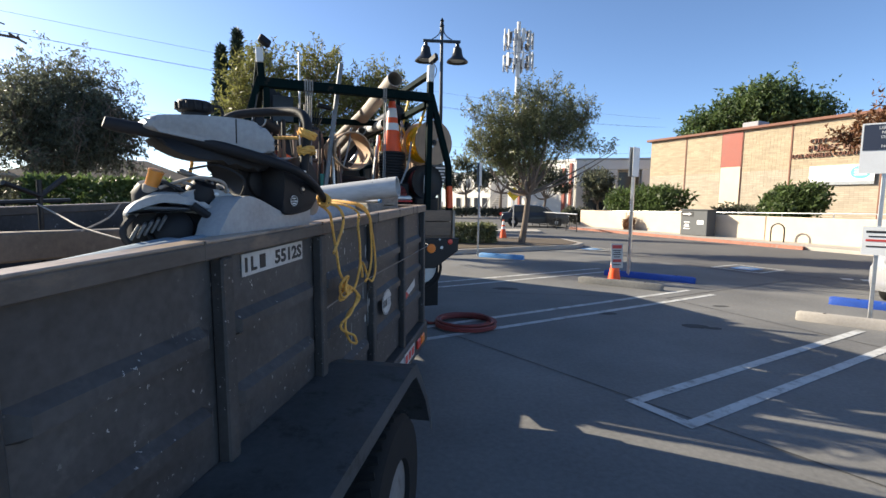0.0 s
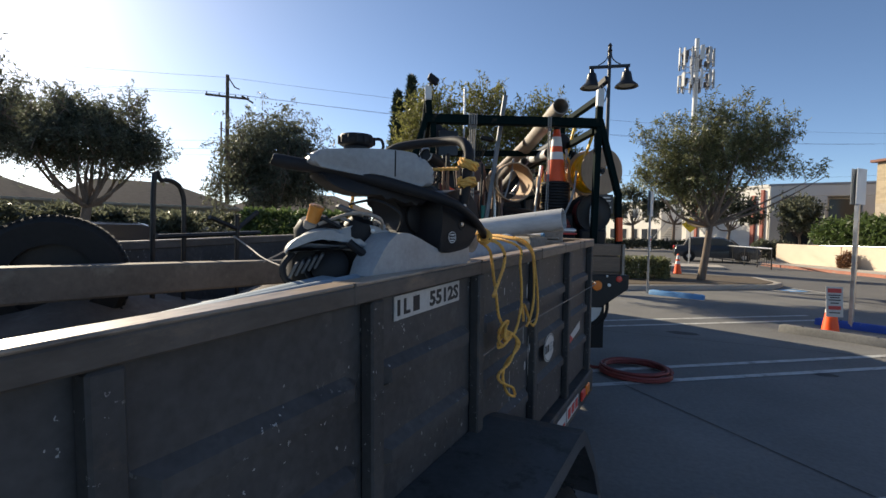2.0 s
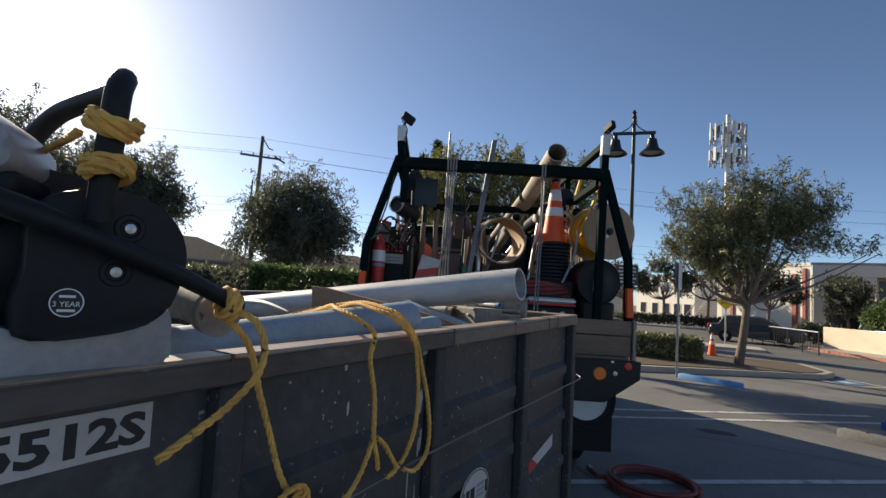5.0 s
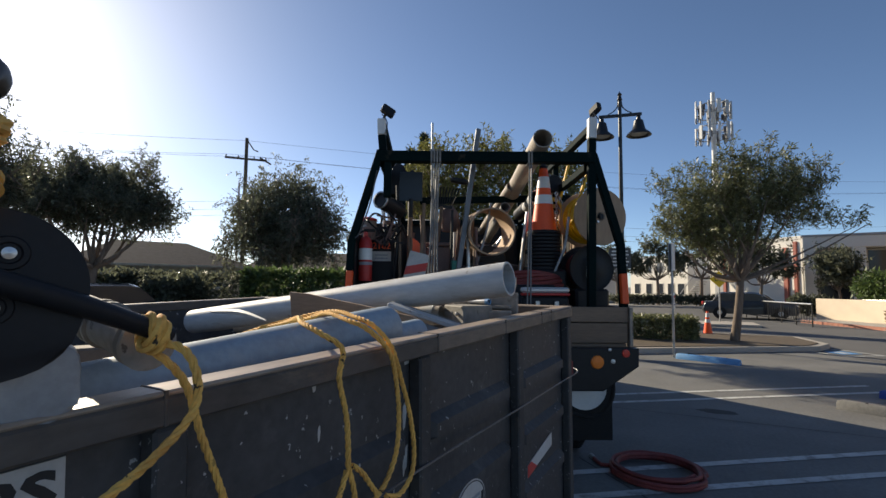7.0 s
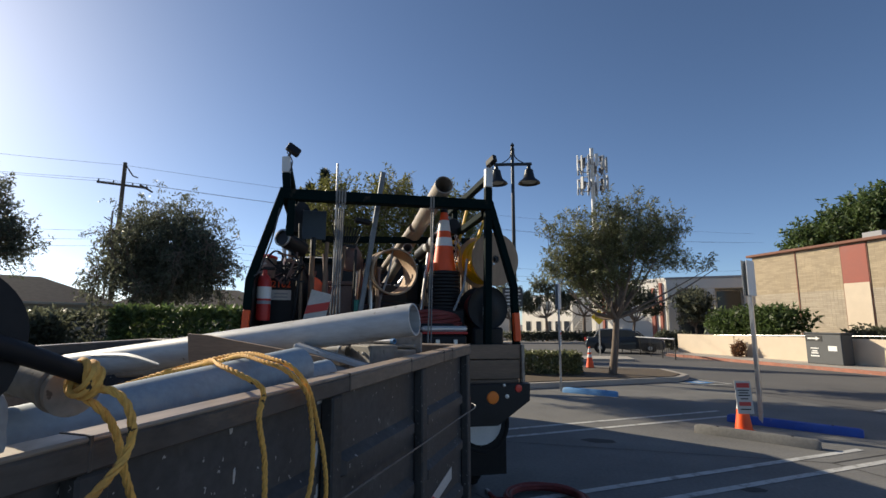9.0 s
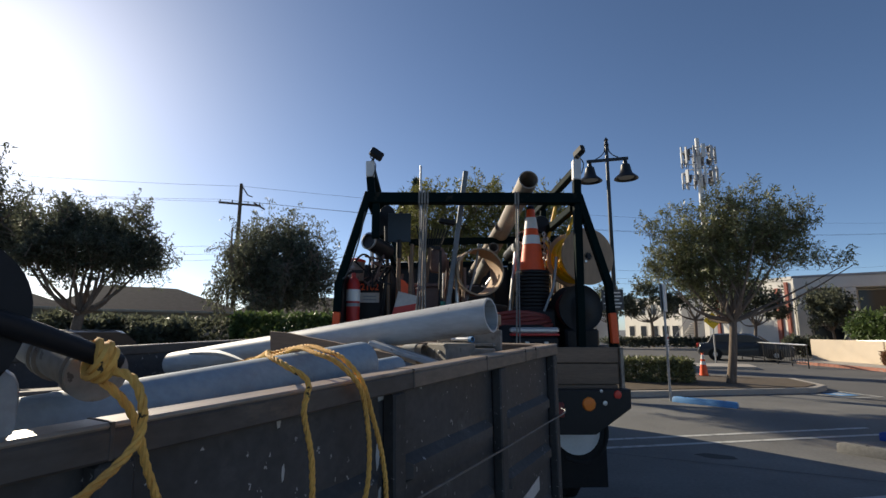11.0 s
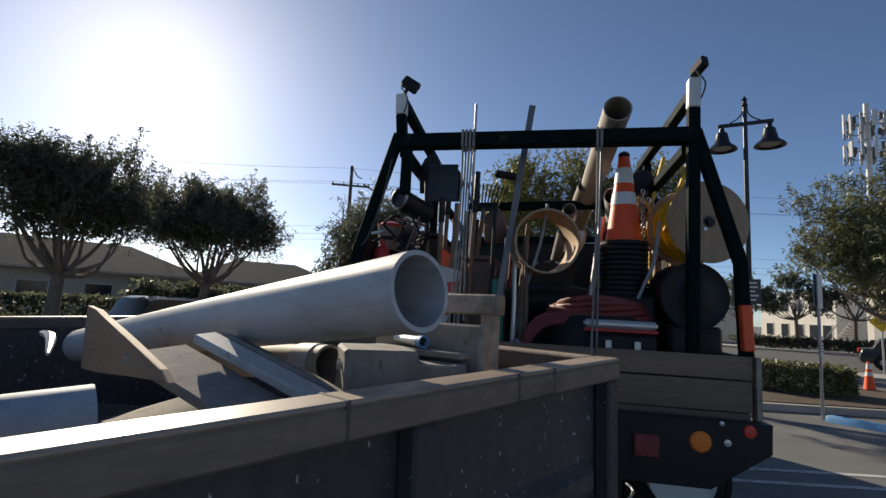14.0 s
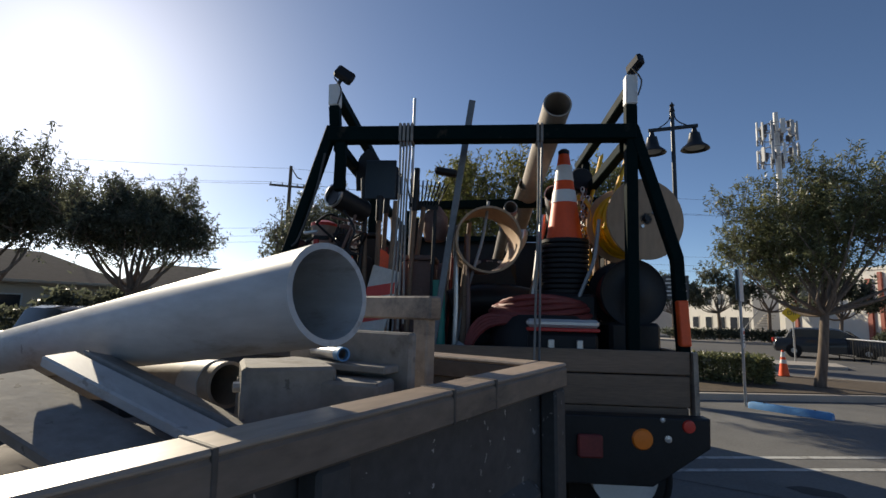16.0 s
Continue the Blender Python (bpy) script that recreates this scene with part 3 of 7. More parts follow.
def bins():
    t = thing("recycling_bin", "dark grey book return bin with white arrow and print", "bin", LIB @ pose(-0.55, 7.25, 0.13, 0, 0, 0))
    part("body", B(-0.3, 0.3, -0.75, 0.75, 0, 1.22, bevel=0.03), "binpaint", t)
    part("lid", B(-0.33, 0.33, -0.78, 0.78, 1.22, 1.28, bevel=0.02), "binpaint", t)
    a = part("panel", B(-0.312, -0.302, 0.02, 0.72, 0.92, 1.16), "ink", t)
    part("arrow", prism([(-0.25, -0.03), (0.1, -0.03), (0.1, -0.08), (0.25, 0), (0.1, 0.08), (0.1, 0.03), (-0.25, 0.03)], 0.006, Matrix.Translation((-0.314, 0.37, 1.04)) @ pose(0, 0, 0, 0, 0, -90)), "sign", a, "white arrow")
    for k, (w, z) in enumerate(((0.34, 0.62), (0.22, 0.5), (0.3, 0.42), (0.36, 0.3))):
        part("print", B(-0.309, -0.302, 0.37 - w / 2, 0.37 + w / 2, z, z + (0.05 if k else 0.04)), "sign", t)
    part("print", B(-0.309, -0.302, -0.55, -0.2, 0.55, 0.75), "sign", t)
    r = thing("bike_rack", "black steel bicycle hoop on the pavement", "bike rack", LIB @ pose(-0.6, 3.4, 0.13))
    part("hoop", T([(0, -0.27, 0), (0, -0.27, 0.5), (0, -0.19, 0.68), (0, 0, 0.76), (0, 0.19, 0.68), (0, 0.27, 0.5), (0, 0.27, 0)], 0.03, smooth_steps=4), "black", r, smooth=True)
    f = thing("street_railing", "black steel railing at the corner", "railing", pose(6.2, 30.0, 0, 0, 0, 12))
    part("top_rail", T([(0, -2.4, 1.0), (0, 5.5, 1.0)], 0.035), "steel", f, "pale steel top rail")
    part("low_rail", T([(0, -2.4, 0.2), (0, 5.5, 0.2)], 0.025), "black", f)
    for k in range(36):
        part("baluster", T([(0, -2.4 + 7.9 * k / 35, 0.2 if k % 6 else 0), (0, -2.4 + 7.9 * k / 35, 1.0)], 0.012 if k % 6 else 0.028, 6), "black", f)


bins()


# ---- kerbs, wheel stops, signs ----
def wheel_stop(x, y, ang, mat, label, length=1.75):
    t = thing("wheel_stop", label, "wheel stop", pose(x, y, 0, 0, 0, ang), group="wheel stops")
    h = length / 2
    prof = [(-0.085, 0), (0.085, 0), (0.075, 0.09), (0.05, 0.125), (-0.05, 0.125), (-0.075, 0.09)]
    bm = bmesh.new()
    rings = [[bm.verts.new((u * e, yy, z * (1 if e == 1 else 0.85))) for u, z in prof] for yy, e in ((-h, 0.8), (-h + 0.05, 1), (-h * 0.3, 1.0), (h * 0.35, 1.0), (h - 0.05, 1), (h, 0.8))]
    for a, b in zip(rings, rings[1:]):
        for i in range(6):
            bm.faces.new((a[i], a[(i + 1) % 6], b[(i + 1) % 6], b[i]))
    bm.faces.new(rings[0]), bm.faces.new(list(reversed(rings[-1])))
    part("block", bm, mat, t, smooth=True)
    for s in (-1, 1):
        part("pin", L([(0.018, 0), (0.018, 0.012), (0.0, 0.014)], Matrix.Translation((0, s * h * 0.6, 0.121)), 10), "black", t)
    return t


wheel_stop(4.13, 10.87, 57, "bluepaint", "blue painted concrete wheel stop on the lot", 1.85)
wheel_stop(3.17, 9.84, 57, "concrete", "bare grey concrete wheel stop", 1.6)
wheel_stop(1.28, 14.3, 64, "ltblue", "faded light blue wheel stop", 1.35)
wheel_stop(6.95, 7.95, 52, "bluepaint", "dark blue painted wheel stop before a parked car", 1.85)
wheel_stop(5.52, 6.87, 57, "pave", "pale concrete wheel stop", 1.6)

island = [(-2.6, 13.6), (-0.2, 15.0), (4.3, 17.75), (4.75, 18.6), (4.5, 20.6), (1.0, 20.9), (-3.5, 18.8), (-3.6, 14.6)]
cx, cy = 0.8, 17.6
slab("island_kerb", island, 0, 0.14, "pave", "pale concrete kerb round the planted island", "kerb", bevel=0.02)
slab("island_bed", [(cx + (x - cx) * 0.93, cy + (y - cy) * 0.9) for x, y in island], 0.1, 0.16, "soil", "mulched soil bed of the island", "planting bed")


def post_sign(x, y, h, faces, label, r=0.025, turn=0):
    t = thing("sign_post", label, "sign post", pose(x, y, 0, 0, 0, turn), group="sign posts")
    part("post", B(-r, r, -r, r, 0, h, bevel=0.006), "steel", t)
    for z0, z1, w, mat, yo, lines in faces:
        p = part("sign_plate", B(-w / 2, w / 2, yo - 0.004, yo + 0.004, z0, z1), mat, t)
        for k, (lw, lz, lh, lm) in enumerate(lines):
            part("print_bar", B(-lw / 2, lw / 2, yo - 0.008, yo - 0.0045, lz, lz + lh), lm, p)
    return t


post_sign(0.62, 14.72, 2.74, [(2.1, 2.74, 0.40, "greyprint", 0.035, ()), (2.08, 2.74, 0.40, "sign", -0.035, ()), (1.15, 1.55, 0.20, "sign", -0.03, ((0.14, 1.42, 0.06, "redink"), (0.15, 1.36, 0.02, "ink"), (0.15, 1.31, 0.02, "ink"), (0.15, 1.25, 0.02, "ink")))], "steel post with parking signs seen edge on", turn=78)
post_sign(3.77, 11.05, 2.82, [(2.2, 2.82, 0.34, "greyprint", 0.04, ()), (2.2, 2.82, 0.34, "sign", -0.04, ())], "tall steel post with back-to-back parking signs", r=0.032, turn=48)
s3 = post_sign(5.84, 7.25, 2.7, [(2.08, 2.77, 0.56, "sign", -0.04, ()), (0.95, 1.35, 0.34, "sign", -0.04, ((0.26, 1.26, 0.03, "ink"), (0.2, 1.2, 0.02, "ink"), (0.26, 1.14, 0.03, "redink"), (0.24, 1.06, 0.02, "ink")))], "perforated steel post with library parking sign", turn=-36)
dk = part("print_bar", B(-0.26, 0.26, -0.05, -0.0445, 2.4, 2.75), "darkblue", s3)
for k, line in enumerate(("LIBRARY", "NO D", "OR AF", "P", "NO E")):
    text("print", line, 0.055, "sign", dk, pose(0, -0.0515, 2.70 - 0.062 * k, 90, 0, 0), 0.001)


def traffic_cone(m, h, label, group="traffic cones", sign=False):
    t = thing("traffic_cone", label, "traffic cone", m, group=group)
    s = h / 0.71
    part("base", B(-0.18 * s, 0.18 * s, -0.18 * s, 0.18 * s, 0, 0.03 * s, bevel=0.01), "black" if not sign else "orange", t)
    r = lambda z: (0.135 - (0.135 - 0.03) * z / 0.71) * s
    part("body", L([(r(0.03), 0.03 * s), (r(0.71), 0.71 * s), (r(0.71) - 0.008, 0.712 * s), (0.0, 0.70 * s)], None, 28), "orange", t, smooth=True)
    for a, b in ((0.36, 0.46), (0.53, 0.66)):
        part("reflective_band", L([(r(a) + 0.003, a * s), (r(b) + 0.003, b * s)], None, 28), "sign", t, "white reflective band", smooth=True)
    if sign:
        mn = pose(0, -0.13, 0, -6, 0, 0)
        p = part("notice", B(-0.125, 0.125, -0.012, -0.004, 0.30, 0.80, bevel=0.002, m=mn), "dirtysign", t, "white notice with red heading")
        part("print", B(-0.10, 0.10, -0.016, -0.0125, 0.70, 0.77, m=mn), "redink", p)
        part("print", B(-0.09, 0.09, -0.016, -0.0125, 0.42, 0.48, m=mn), "redink", p)
        for z, w in ((0.65, 0.09), (0.61, 0.07), (0.57, 0.09), (0.52, 0.06), (0.36, 0.08)):
            part("print", B(-w, w, -0.016, -0.0125, z, z + 0.018, m=mn), "ink", p)
    return t


traffic_cone(pose(3.25, 10.4, 0.0, 0, 0, 8), 0.70, "orange cone holding a white notice", sign=True)
traffic_cone(pose(1.9, 20.2, 0.14), 0.75, "orange and white traffic cone beside the island")


# ---- trees ----
def tree(m, label, height, trunk_h, trunk_r, lobes, leaf, mat, count, seed, limbs=7, droop=0.0, name="tree", gap=0.55, category="tree", bark="bark", shoot=0.0, long=2.2):
    """lobes: (x, y, z, rx, ry, rz) of the crown's masses. Leaves sit in sprigs along twigs."""
    rng = np.random.default_rng(seed)
    t = thing(name, label, category, m, group="trees")
    bm = bmesh.new()
    base = np.array((0.0, 0.0, 0.0))
    fork = np.array((rng.normal() * 0.08, rng.normal() * 0.08, trunk_h))
    tube(bm, [base, (fork * 0.5) + rng.normal(size=3) * 0.03, fork], [trunk_r * 1.25, trunk_r, trunk_r * 0.85], 10, smooth_steps=3)
    weights = np.array([l[3] * l[4] * l[5] for l in lobes]) ** 0.8
    weights /= weights.sum()
    cents = []
    per = 26
    sprigs = count // per
    for i, l in enumerate(lobes):
        c, rad = np.array(l[:3]), np.array(l[3:])
        k = max(2, int(limbs * weights[i] * 2)) if max(l[3:]) > 0.7 and l[3] > 0.45 else 0
        for j in range(k):
            d = rng.normal(size=3)
            d /= np.linalg.norm(d)
            tip = c + d * rad * rng.uniform(0.5, 0.9)
            mid = fork * 0.5 + tip * 0.5 + rng.normal(size=3) * 0.12 * height / 5 + np.array((0, 0, -0.05 * height))
            mid[2] = max(mid[2], trunk_h * 0.9)
            tube(bm, [fork, mid, tip], [trunk_r * 0.55, trunk_r * 0.28, trunk_r * 0.06], 6, smooth_steps=3)
        n = int(sprigs * weights[i])
        d = rng.normal(size=(n, 3))
        d /= np.linalg.norm(d, axis=1)[:, None]
        q = c + d * rad * (rng.uniform(0.25, 1.0, size=(n, 1)) ** gap) * rng.uniform(0.68, 1.1, size=(n, 1))
        out = d * 0.7 + rng.normal(size=(n, 3)) * 0.35 + np.array((0, 0, 0.75 - 1.6 * droop))
        out /= np.linalg.norm(out, axis=1)[:, None]
        ln = leaf * rng.uniform(4, 10, size=(n, 1)) * np.where(rng.uniform(size=(n, 1)) > 0.8, 1.6, 1.0)
        if shoot:
            ln = shoot * rng.uniform(0.5, 1.4, size=(n, 1))
        u = rng.uniform(0, 1, size=(n, per, 1))
        spread = leaf * 0.65 if not shoot else leaf * 2.6 * (1.15 - u)
        p = q[:, None, :] + out[:, None, :] * ln[:, None, :] * u + rng.normal(size=(n, per, 3)) * spread
        for a, b in zip(q[:120], (q + out * ln)[:120]):
            if shoot:
                tube(bm, [a - (b - a) * 0.5, a, b], [trunk_r * 0.09, trunk_r * 0.06, trunk_r * 0.02], 4, caps=False)
        cents.append(p.reshape(-1, 3))
    part("trunk", bm, bark, t, smooth=True)
    quads("crown", leaves(np.concatenate(cents), leaf, rng, droop, long), mat, t)
    return t


shoots = random.Random(31)


def feathered(lobes, count, x, y, z0, z1, size):
    """Loose upright shoots that break the crown's outline."""
    return lobes + [(shoots.uniform(-x, x), shoots.uniform(-y, y), shoots.uniform(z0, z1), size * shoots.uniform(0.6, 1.2), size * shoots.uniform(0.6, 1.2), size * shoots.uniform(1.6, 2.8)) for _ in range(count)]


crown = [(-0.3, 0, 3.8, 1.25, 1.3, 1.0), (-1.35, 0.2, 3.4, 0.75, 0.9, 0.75), (0.6, 0, 4.2, 1.05, 1.2, 0.9), (1.5, 0, 3.9, 0.7, 0.9, 1.0), (-0.1, 0, 3.0, 1.35, 1.1, 0.6), (2.6, -0.1, 3.35, 0.75, 0.25, 0.22)]
crown += [(-1.7 + 3.9 * k / 15 + shoots.uniform(-0.1, 0.1), shoots.uniform(-0.6, 0.6), 4.55 + 0.45 * math.sin(2.9 * k / 15) + shoots.uniform(-0.25, 0.2), 0.2, 0.22, 0.6) for k in range(16)]
tree(pose(2.35, 17.95, 0.14), "young olive-leaved tree with a slender forked trunk", 5.6, 1.75, 0.11, crown, 0.032, "leaf", 42000, 3, limbs=15, gap=0.75, shoot=0.42, long=3.6)
tree(pose(-5.2, 16.0, 0.0), "yellow green tree with open crown behind the truck", 6.7, 2.4, 0.13,
     [(-0.9, -0.3, 5.2, 1.0, 1.1, 1.1), (0.8, 0.2, 5.25, 0.9, 1.1, 1.1), (0, 0, 4.2, 1.5, 1.3, 0.9), (-1.4, -0.5, 4.3, 0.7, 0.9, 0.7), (1.6, 0.5, 4.5, 0.8, 0.9, 0.8), (2.7, 0.2, 4.9, 1.0, 1.0, 0.9), (2.3, 0.2, 3.6, 1.1, 1.0, 0.6), (0.6, 0.0, 3.3, 1.4, 1.2, 0.5), (3.4, -0.2, 4.0, 0.6, 0.6, 0.5)], 0.042, "leafyellow", 34000, 4, gap=0.9, shoot=0.5, long=3.2)
tree(pose(-20.3, 25.3, 0), "dark weeping tree beside the utility pole", 9.2, 3.2, 0.3,
     [(0, 0, 6.6, 3.2, 3, 2.3), (-2.0, 0, 5.2, 1.6, 2, 1.7), (2.0, 0, 5.0, 1.8, 2, 1.8), (0, 0, 4.2, 2.8, 2.5, 1.3)] + [(3.4 * math.cos(0.5 * k), 3.0 * math.sin(0.5 * k), 4.4 + 1.4 * math.sin(2.3 * k), 0.4, 0.4, 1.2) for k in range(13)], 0.07, "leafdark", 50000, 5, droop=0.9, gap=0.85, limbs=14, shoot=0.9, long=3.0)
tree(pose(-22.8, 15.6, 0), "dusky street tree with feathery top shoots", 8, 2.3, 0.22,
     feathered([(0, 0, 4.9, 2.5, 2.8, 1.5), (0.7, 2.2, 4.8, 1.3, 1.8, 1.1), (-0.5, -1.8, 4.8, 1.5, 1.5, 1.1), (0, 0.2, 6.1, 1.5, 1.8, 0.8)], 26, 2.2, 3.2, 5.6, 6.7, 0.34), 0.058, "leafdark", 46000, 6, gap=0.85, limbs=12, shoot=0.7, long=3.2)
tree(pose(-21.3, 9.4, 0), "dusky street tree with feathery top shoots", 8, 2.2, 0.22,
     feathered([(0, 0, 4.8, 2.3, 2.4, 1.45), (0.6, 1.3, 4.6, 1.3, 1.6, 1.1), (0, -0.8, 5.8, 1.4, 1.6, 0.8)], 22, 2.0, 2.6, 5.4, 6.4, 0.32), 0.058, "leafdark", 42000, 7, gap=0.85, limbs=12, shoot=0.7, long=3.2)
tree(pose(-20.0, 3.5, 0), "dusky street tree with feathery top shoots", 8, 2.2, 0.22,
     feathered([(0, 0, 4.8, 2.3, 2.5, 1.5), (0.3, 0.4, 6.0, 1.5, 1.6, 0.8)], 20, 2.0, 2.4, 5.5, 6.5, 0.32), 0.058, "leafdark", 42000, 8, gap=0.85, limbs=12, shoot=0.7, long=3.2)
tree(pose(24.5, 41.5, 0), "broad green tree behind the library roof", 11.4, 4.5, 0.4,
     [(0, 0, 8.4, 3.4, 3, 2.5), (-3.0, 1.2, 7.6, 2.4, 2.4, 1.6), (2.6, -1.5, 8.0, 2.2, 2.2, 1.7), (0.6, 0, 9.6, 2.0, 2, 1.5)], 0.15, "leafgreen", 36000, 9)
tree(pose(14.1, 16.3, 0.13), "small russet leaved tree before the library", 4.6, 1.9, 0.09,
     [(0, 0, 3.9, 1.0, 1.0, 0.8), (-0.7, 0.5, 3.7, 0.7, 0.7, 0.55), (0.8, -0.6, 4.0, 0.9, 0.9, 0.6), (-1.2, 0.9, 3.5, 0.4, 0.4, 0.3)], 0.07, "leafred", 8000, 10, gap=0.7)


def cypress(x, y, h, r, seed):
    rng = np.random.default_rng(seed)
    t = thing("cypress_tree", "tall dark narrow cypress", "tree", pose(x, y, 0), group="cypress trees")
    part("trunk", T([(0, 0, 0), (0, 0, h * 0.5)], 0.14), "bark", t)
    z = rng.uniform(0.05, 1, 7000)
    rad = r * np.minimum(1, (1 - z) * 2.2 + 0.06) * rng.uniform(0.6, 1.05, 7000)
    a = rng.uniform(0, 2 * math.pi, 7000)
    c = np.stack([rad * np.cos(a), rad * np.sin(a), z * h], axis=1)
    q = leaves(c, 0.16, rng, -1.2, 2.6)
    quads("crown", q, "needle", t)


cypress(-13.75, 31.2, 11.7, 0.66, 1)
cypress(-14.65, 31.0, 10.7, 0.62, 2)


def bush(name, m, dims, leaf, mat, count, label, seed, clipped=False, parent=None, category="bush"):
    rng = np.random.default_rng(seed)
    t = thing(name, label, category, m)
    sx, sy, sz = dims
    if clipped:
        c = rng.uniform(-1, 1, size=(count, 3))
        ax = rng.integers(0, 5, count)
        for k, (i, v) in enumerate(((0, 1), (0, -1), (1, 1), (1, -1), (2, 1))):
            c[ax == k, i] = v
        c[:, 2] = c[:, 2] * 0.5 + 0.5
        c *= np.array((sx, sy, sz)) * rng.uniform(0.9, 1.04, size=(count, 1))
    else:
        k = 14
        cc = rng.uniform(-1, 1, size=(k, 3)) * np.array((sx * 0.75, sy * 0.6, sz * 0.18)) + np.array((0, 0, sz * 0.55))
        d = rng.normal(size=(count, 3))
        d /= np.linalg.norm(d, axis=1)[:, None]
        c = cc[rng.integers(0, k, count)] + d * np.array((sx * 0.35, sy * 0.5, sz * 0.42)) * rng.uniform(0.5, 1.05, size=(count, 1))
    c[:, 2] = np.maximum(c[:, 2], 0.03)
    bm = bmesh.new()
    for k in range(6):
        p = (rng.uniform(-sx, sx) * 0.6, rng.uniform(-sy, sy) * 0.5, 0)
        tube(bm, [p, (p[0] * 1.1, p[1] * 1.1, sz * 0.7)], 0.02, 5)
    tagged(part("stems", bm, "bark", t), kind="stuff")
    quads("foliage", leaves(c, leaf, rng, -0.2), mat, t)
    return t


bush("island_hedge", pose(0.2, 17.9, 0.16, 0, 0, 8), (1.1, 0.55, 0.62), 0.05, "leaf", 9000, "clipped hedge on the island", 11, True, category="hedge")
bush("library_shrub", LIB @ pose(1.6, 12.6, 0.9), (0.9, 2.8, 1.7), 0.11, "leafgreen", 9000, "dense green shrubs behind the garden wall", 12)
bush("library_shrub", LIB @ pose(1.6, 4.2, 0.9), (0.8, 1.5, 1.6), 0.10, "leafgreen", 7000, "dense green shrubs behind the garden wall", 13)
bush("library_shrub", LIB @ pose(3.6, 8.5, 0.3), (0.8, 1.8, 1.3), 0.10, "leafdark", 4000, "low dark shrub against the library", 14)
bush("pavement_shrub", LIB @ pose(-0.45, 11.8, 0.1), (0.25, 0.5, 0.8), 0.06, "leafred", 1500, "dry brown shrub at the foot of the wall", 15)
bush("street_hedge", pose(-11.9, 16.5, 0, 0, 0, 35), (1.9, 0.7, 2.1), 0.10, "leafgreen", 9000, "bright green hedge by the street", 16, True, category="hedge")
bush("house_hedge", pose(-27.0, 8.5, 0, 0, 0, 90), (9.0, 0.6, 1.35), 0.13, "leafdark", 12000, "long dark hedge before the houses", 17, True, category="hedge")
bush("house_hedge", pose(-26.0, 24.5, 0, 0, 0, 55), (5.0, 0.8, 2.2), 0.14, "leafdark", 9000, "long dark hedge before the houses", 18, True, category="hedge")


bush("street_shrub", pose(-27.8, 18.6, 0, 0, 0, 80), (4.2, 1.2, 2.4), 0.16, "leafdark", 9000, "tall dark shrubs between the houses", 19)
bush("street_shrub", pose(-24.5, 21.5, 0, 0, 0, 60), (2.2, 1.0, 2.2), 0.15, "leafdark", 6000, "tall dark shrubs between the houses", 20)
bush("street_shrub", pose(-29.0, 2.5, 0, 0, 0, 90), (5.0, 1.2, 2.2), 0.16, "leafdark", 8000, "tall dark shrubs between the houses", 21)


# ---- lamps, poles, wires ----
def bell_lamp(m):
    t = thing("street_lamp", "black iron street lamp with two hanging bells", "street lamp", m, group="street lamps")
    part("base", L([(0.22, 0), (0.22, 0.1), (0.14, 0.35), (0.09, 0.8), (0.075, 0.82)], None, 16), "lampblack", t, smooth=True)
    part("pole", T([(0, 0, 0.8), (0, 0, 7.55)], [0.075, 0.055], 12), "lampblack", t, smooth=True)
    part("finial", L([(0.055, 7.55), (0.085, 7.58), (0.06, 7.66), (0.05, 7.72), (0.075, 7.76), (0.0, 7.88)], None, 12), "lampblack", t, smooth=True)
    part("arm", B(-0.66, 0.66, -0.035, 0.035, 7.02, 7.12, bevel=0.01), "lampblack", t)
    for s in (-1, 1):
        part("scroll", T([(s * 0.05, 0, 7.55), (s * 0.08, 0, 7.36), (s * 0.2, 0, 7.22), (s * 0.36, 0, 7.13)], 0.018, 6, smooth_steps=3), "lampblack", t)
        b = part("bell", L([(0.0, 7.02), (0.06, 7.0), (0.075, 6.9), (0.14, 6.85), (0.17, 6.7), (0.21, 6.55), (0.36, 6.42), (0.385, 6.37), (0.365, 6.37), (0.22, 6.52), (0.12, 6.7)], Matrix.Translation((s * 0.56, 0, 0)), 24), "lampblack", t, smooth=True)
        part("lens", L([(0.0, 6.42), (0.24, 6.41), (0.26, 6.44)], Matrix.Translation((s * 0.56, 0, 0)), 20), "greyprint", b, smooth=True)
    return t


lamp = bell_lamp(pose(-0.65, 18.1, 0.14, 0, 0, 6))
copy_thing(lamp, pose(-15.82, 4.75, 0, 0, 0, 40))


def notice_sign():
    t = thing("notice_sign", "dark notice board with white lines on the lamp post", "sign", pose(-0.72, 18.02, 2.25, 0, 0, 4))
    p = part("board", B(-0.33, 0.33, -0.10, -0.085, 0, 0.64, bevel=0.003), "binpaint", t)
    for k, w in enumerate((0.24, 0.26, 0.2, 0.27, 0.22)):
        part("print_bar", B(-w, w, -0.104, -0.1005, 0.52 - 0.11 * k, 0.56 - 0.11 * k), "sign", p)
    part("bracket", B(-0.03, 0.10, -0.085, 0.01, 0.28, 0.34), "lampblack", t)


notice_sign()


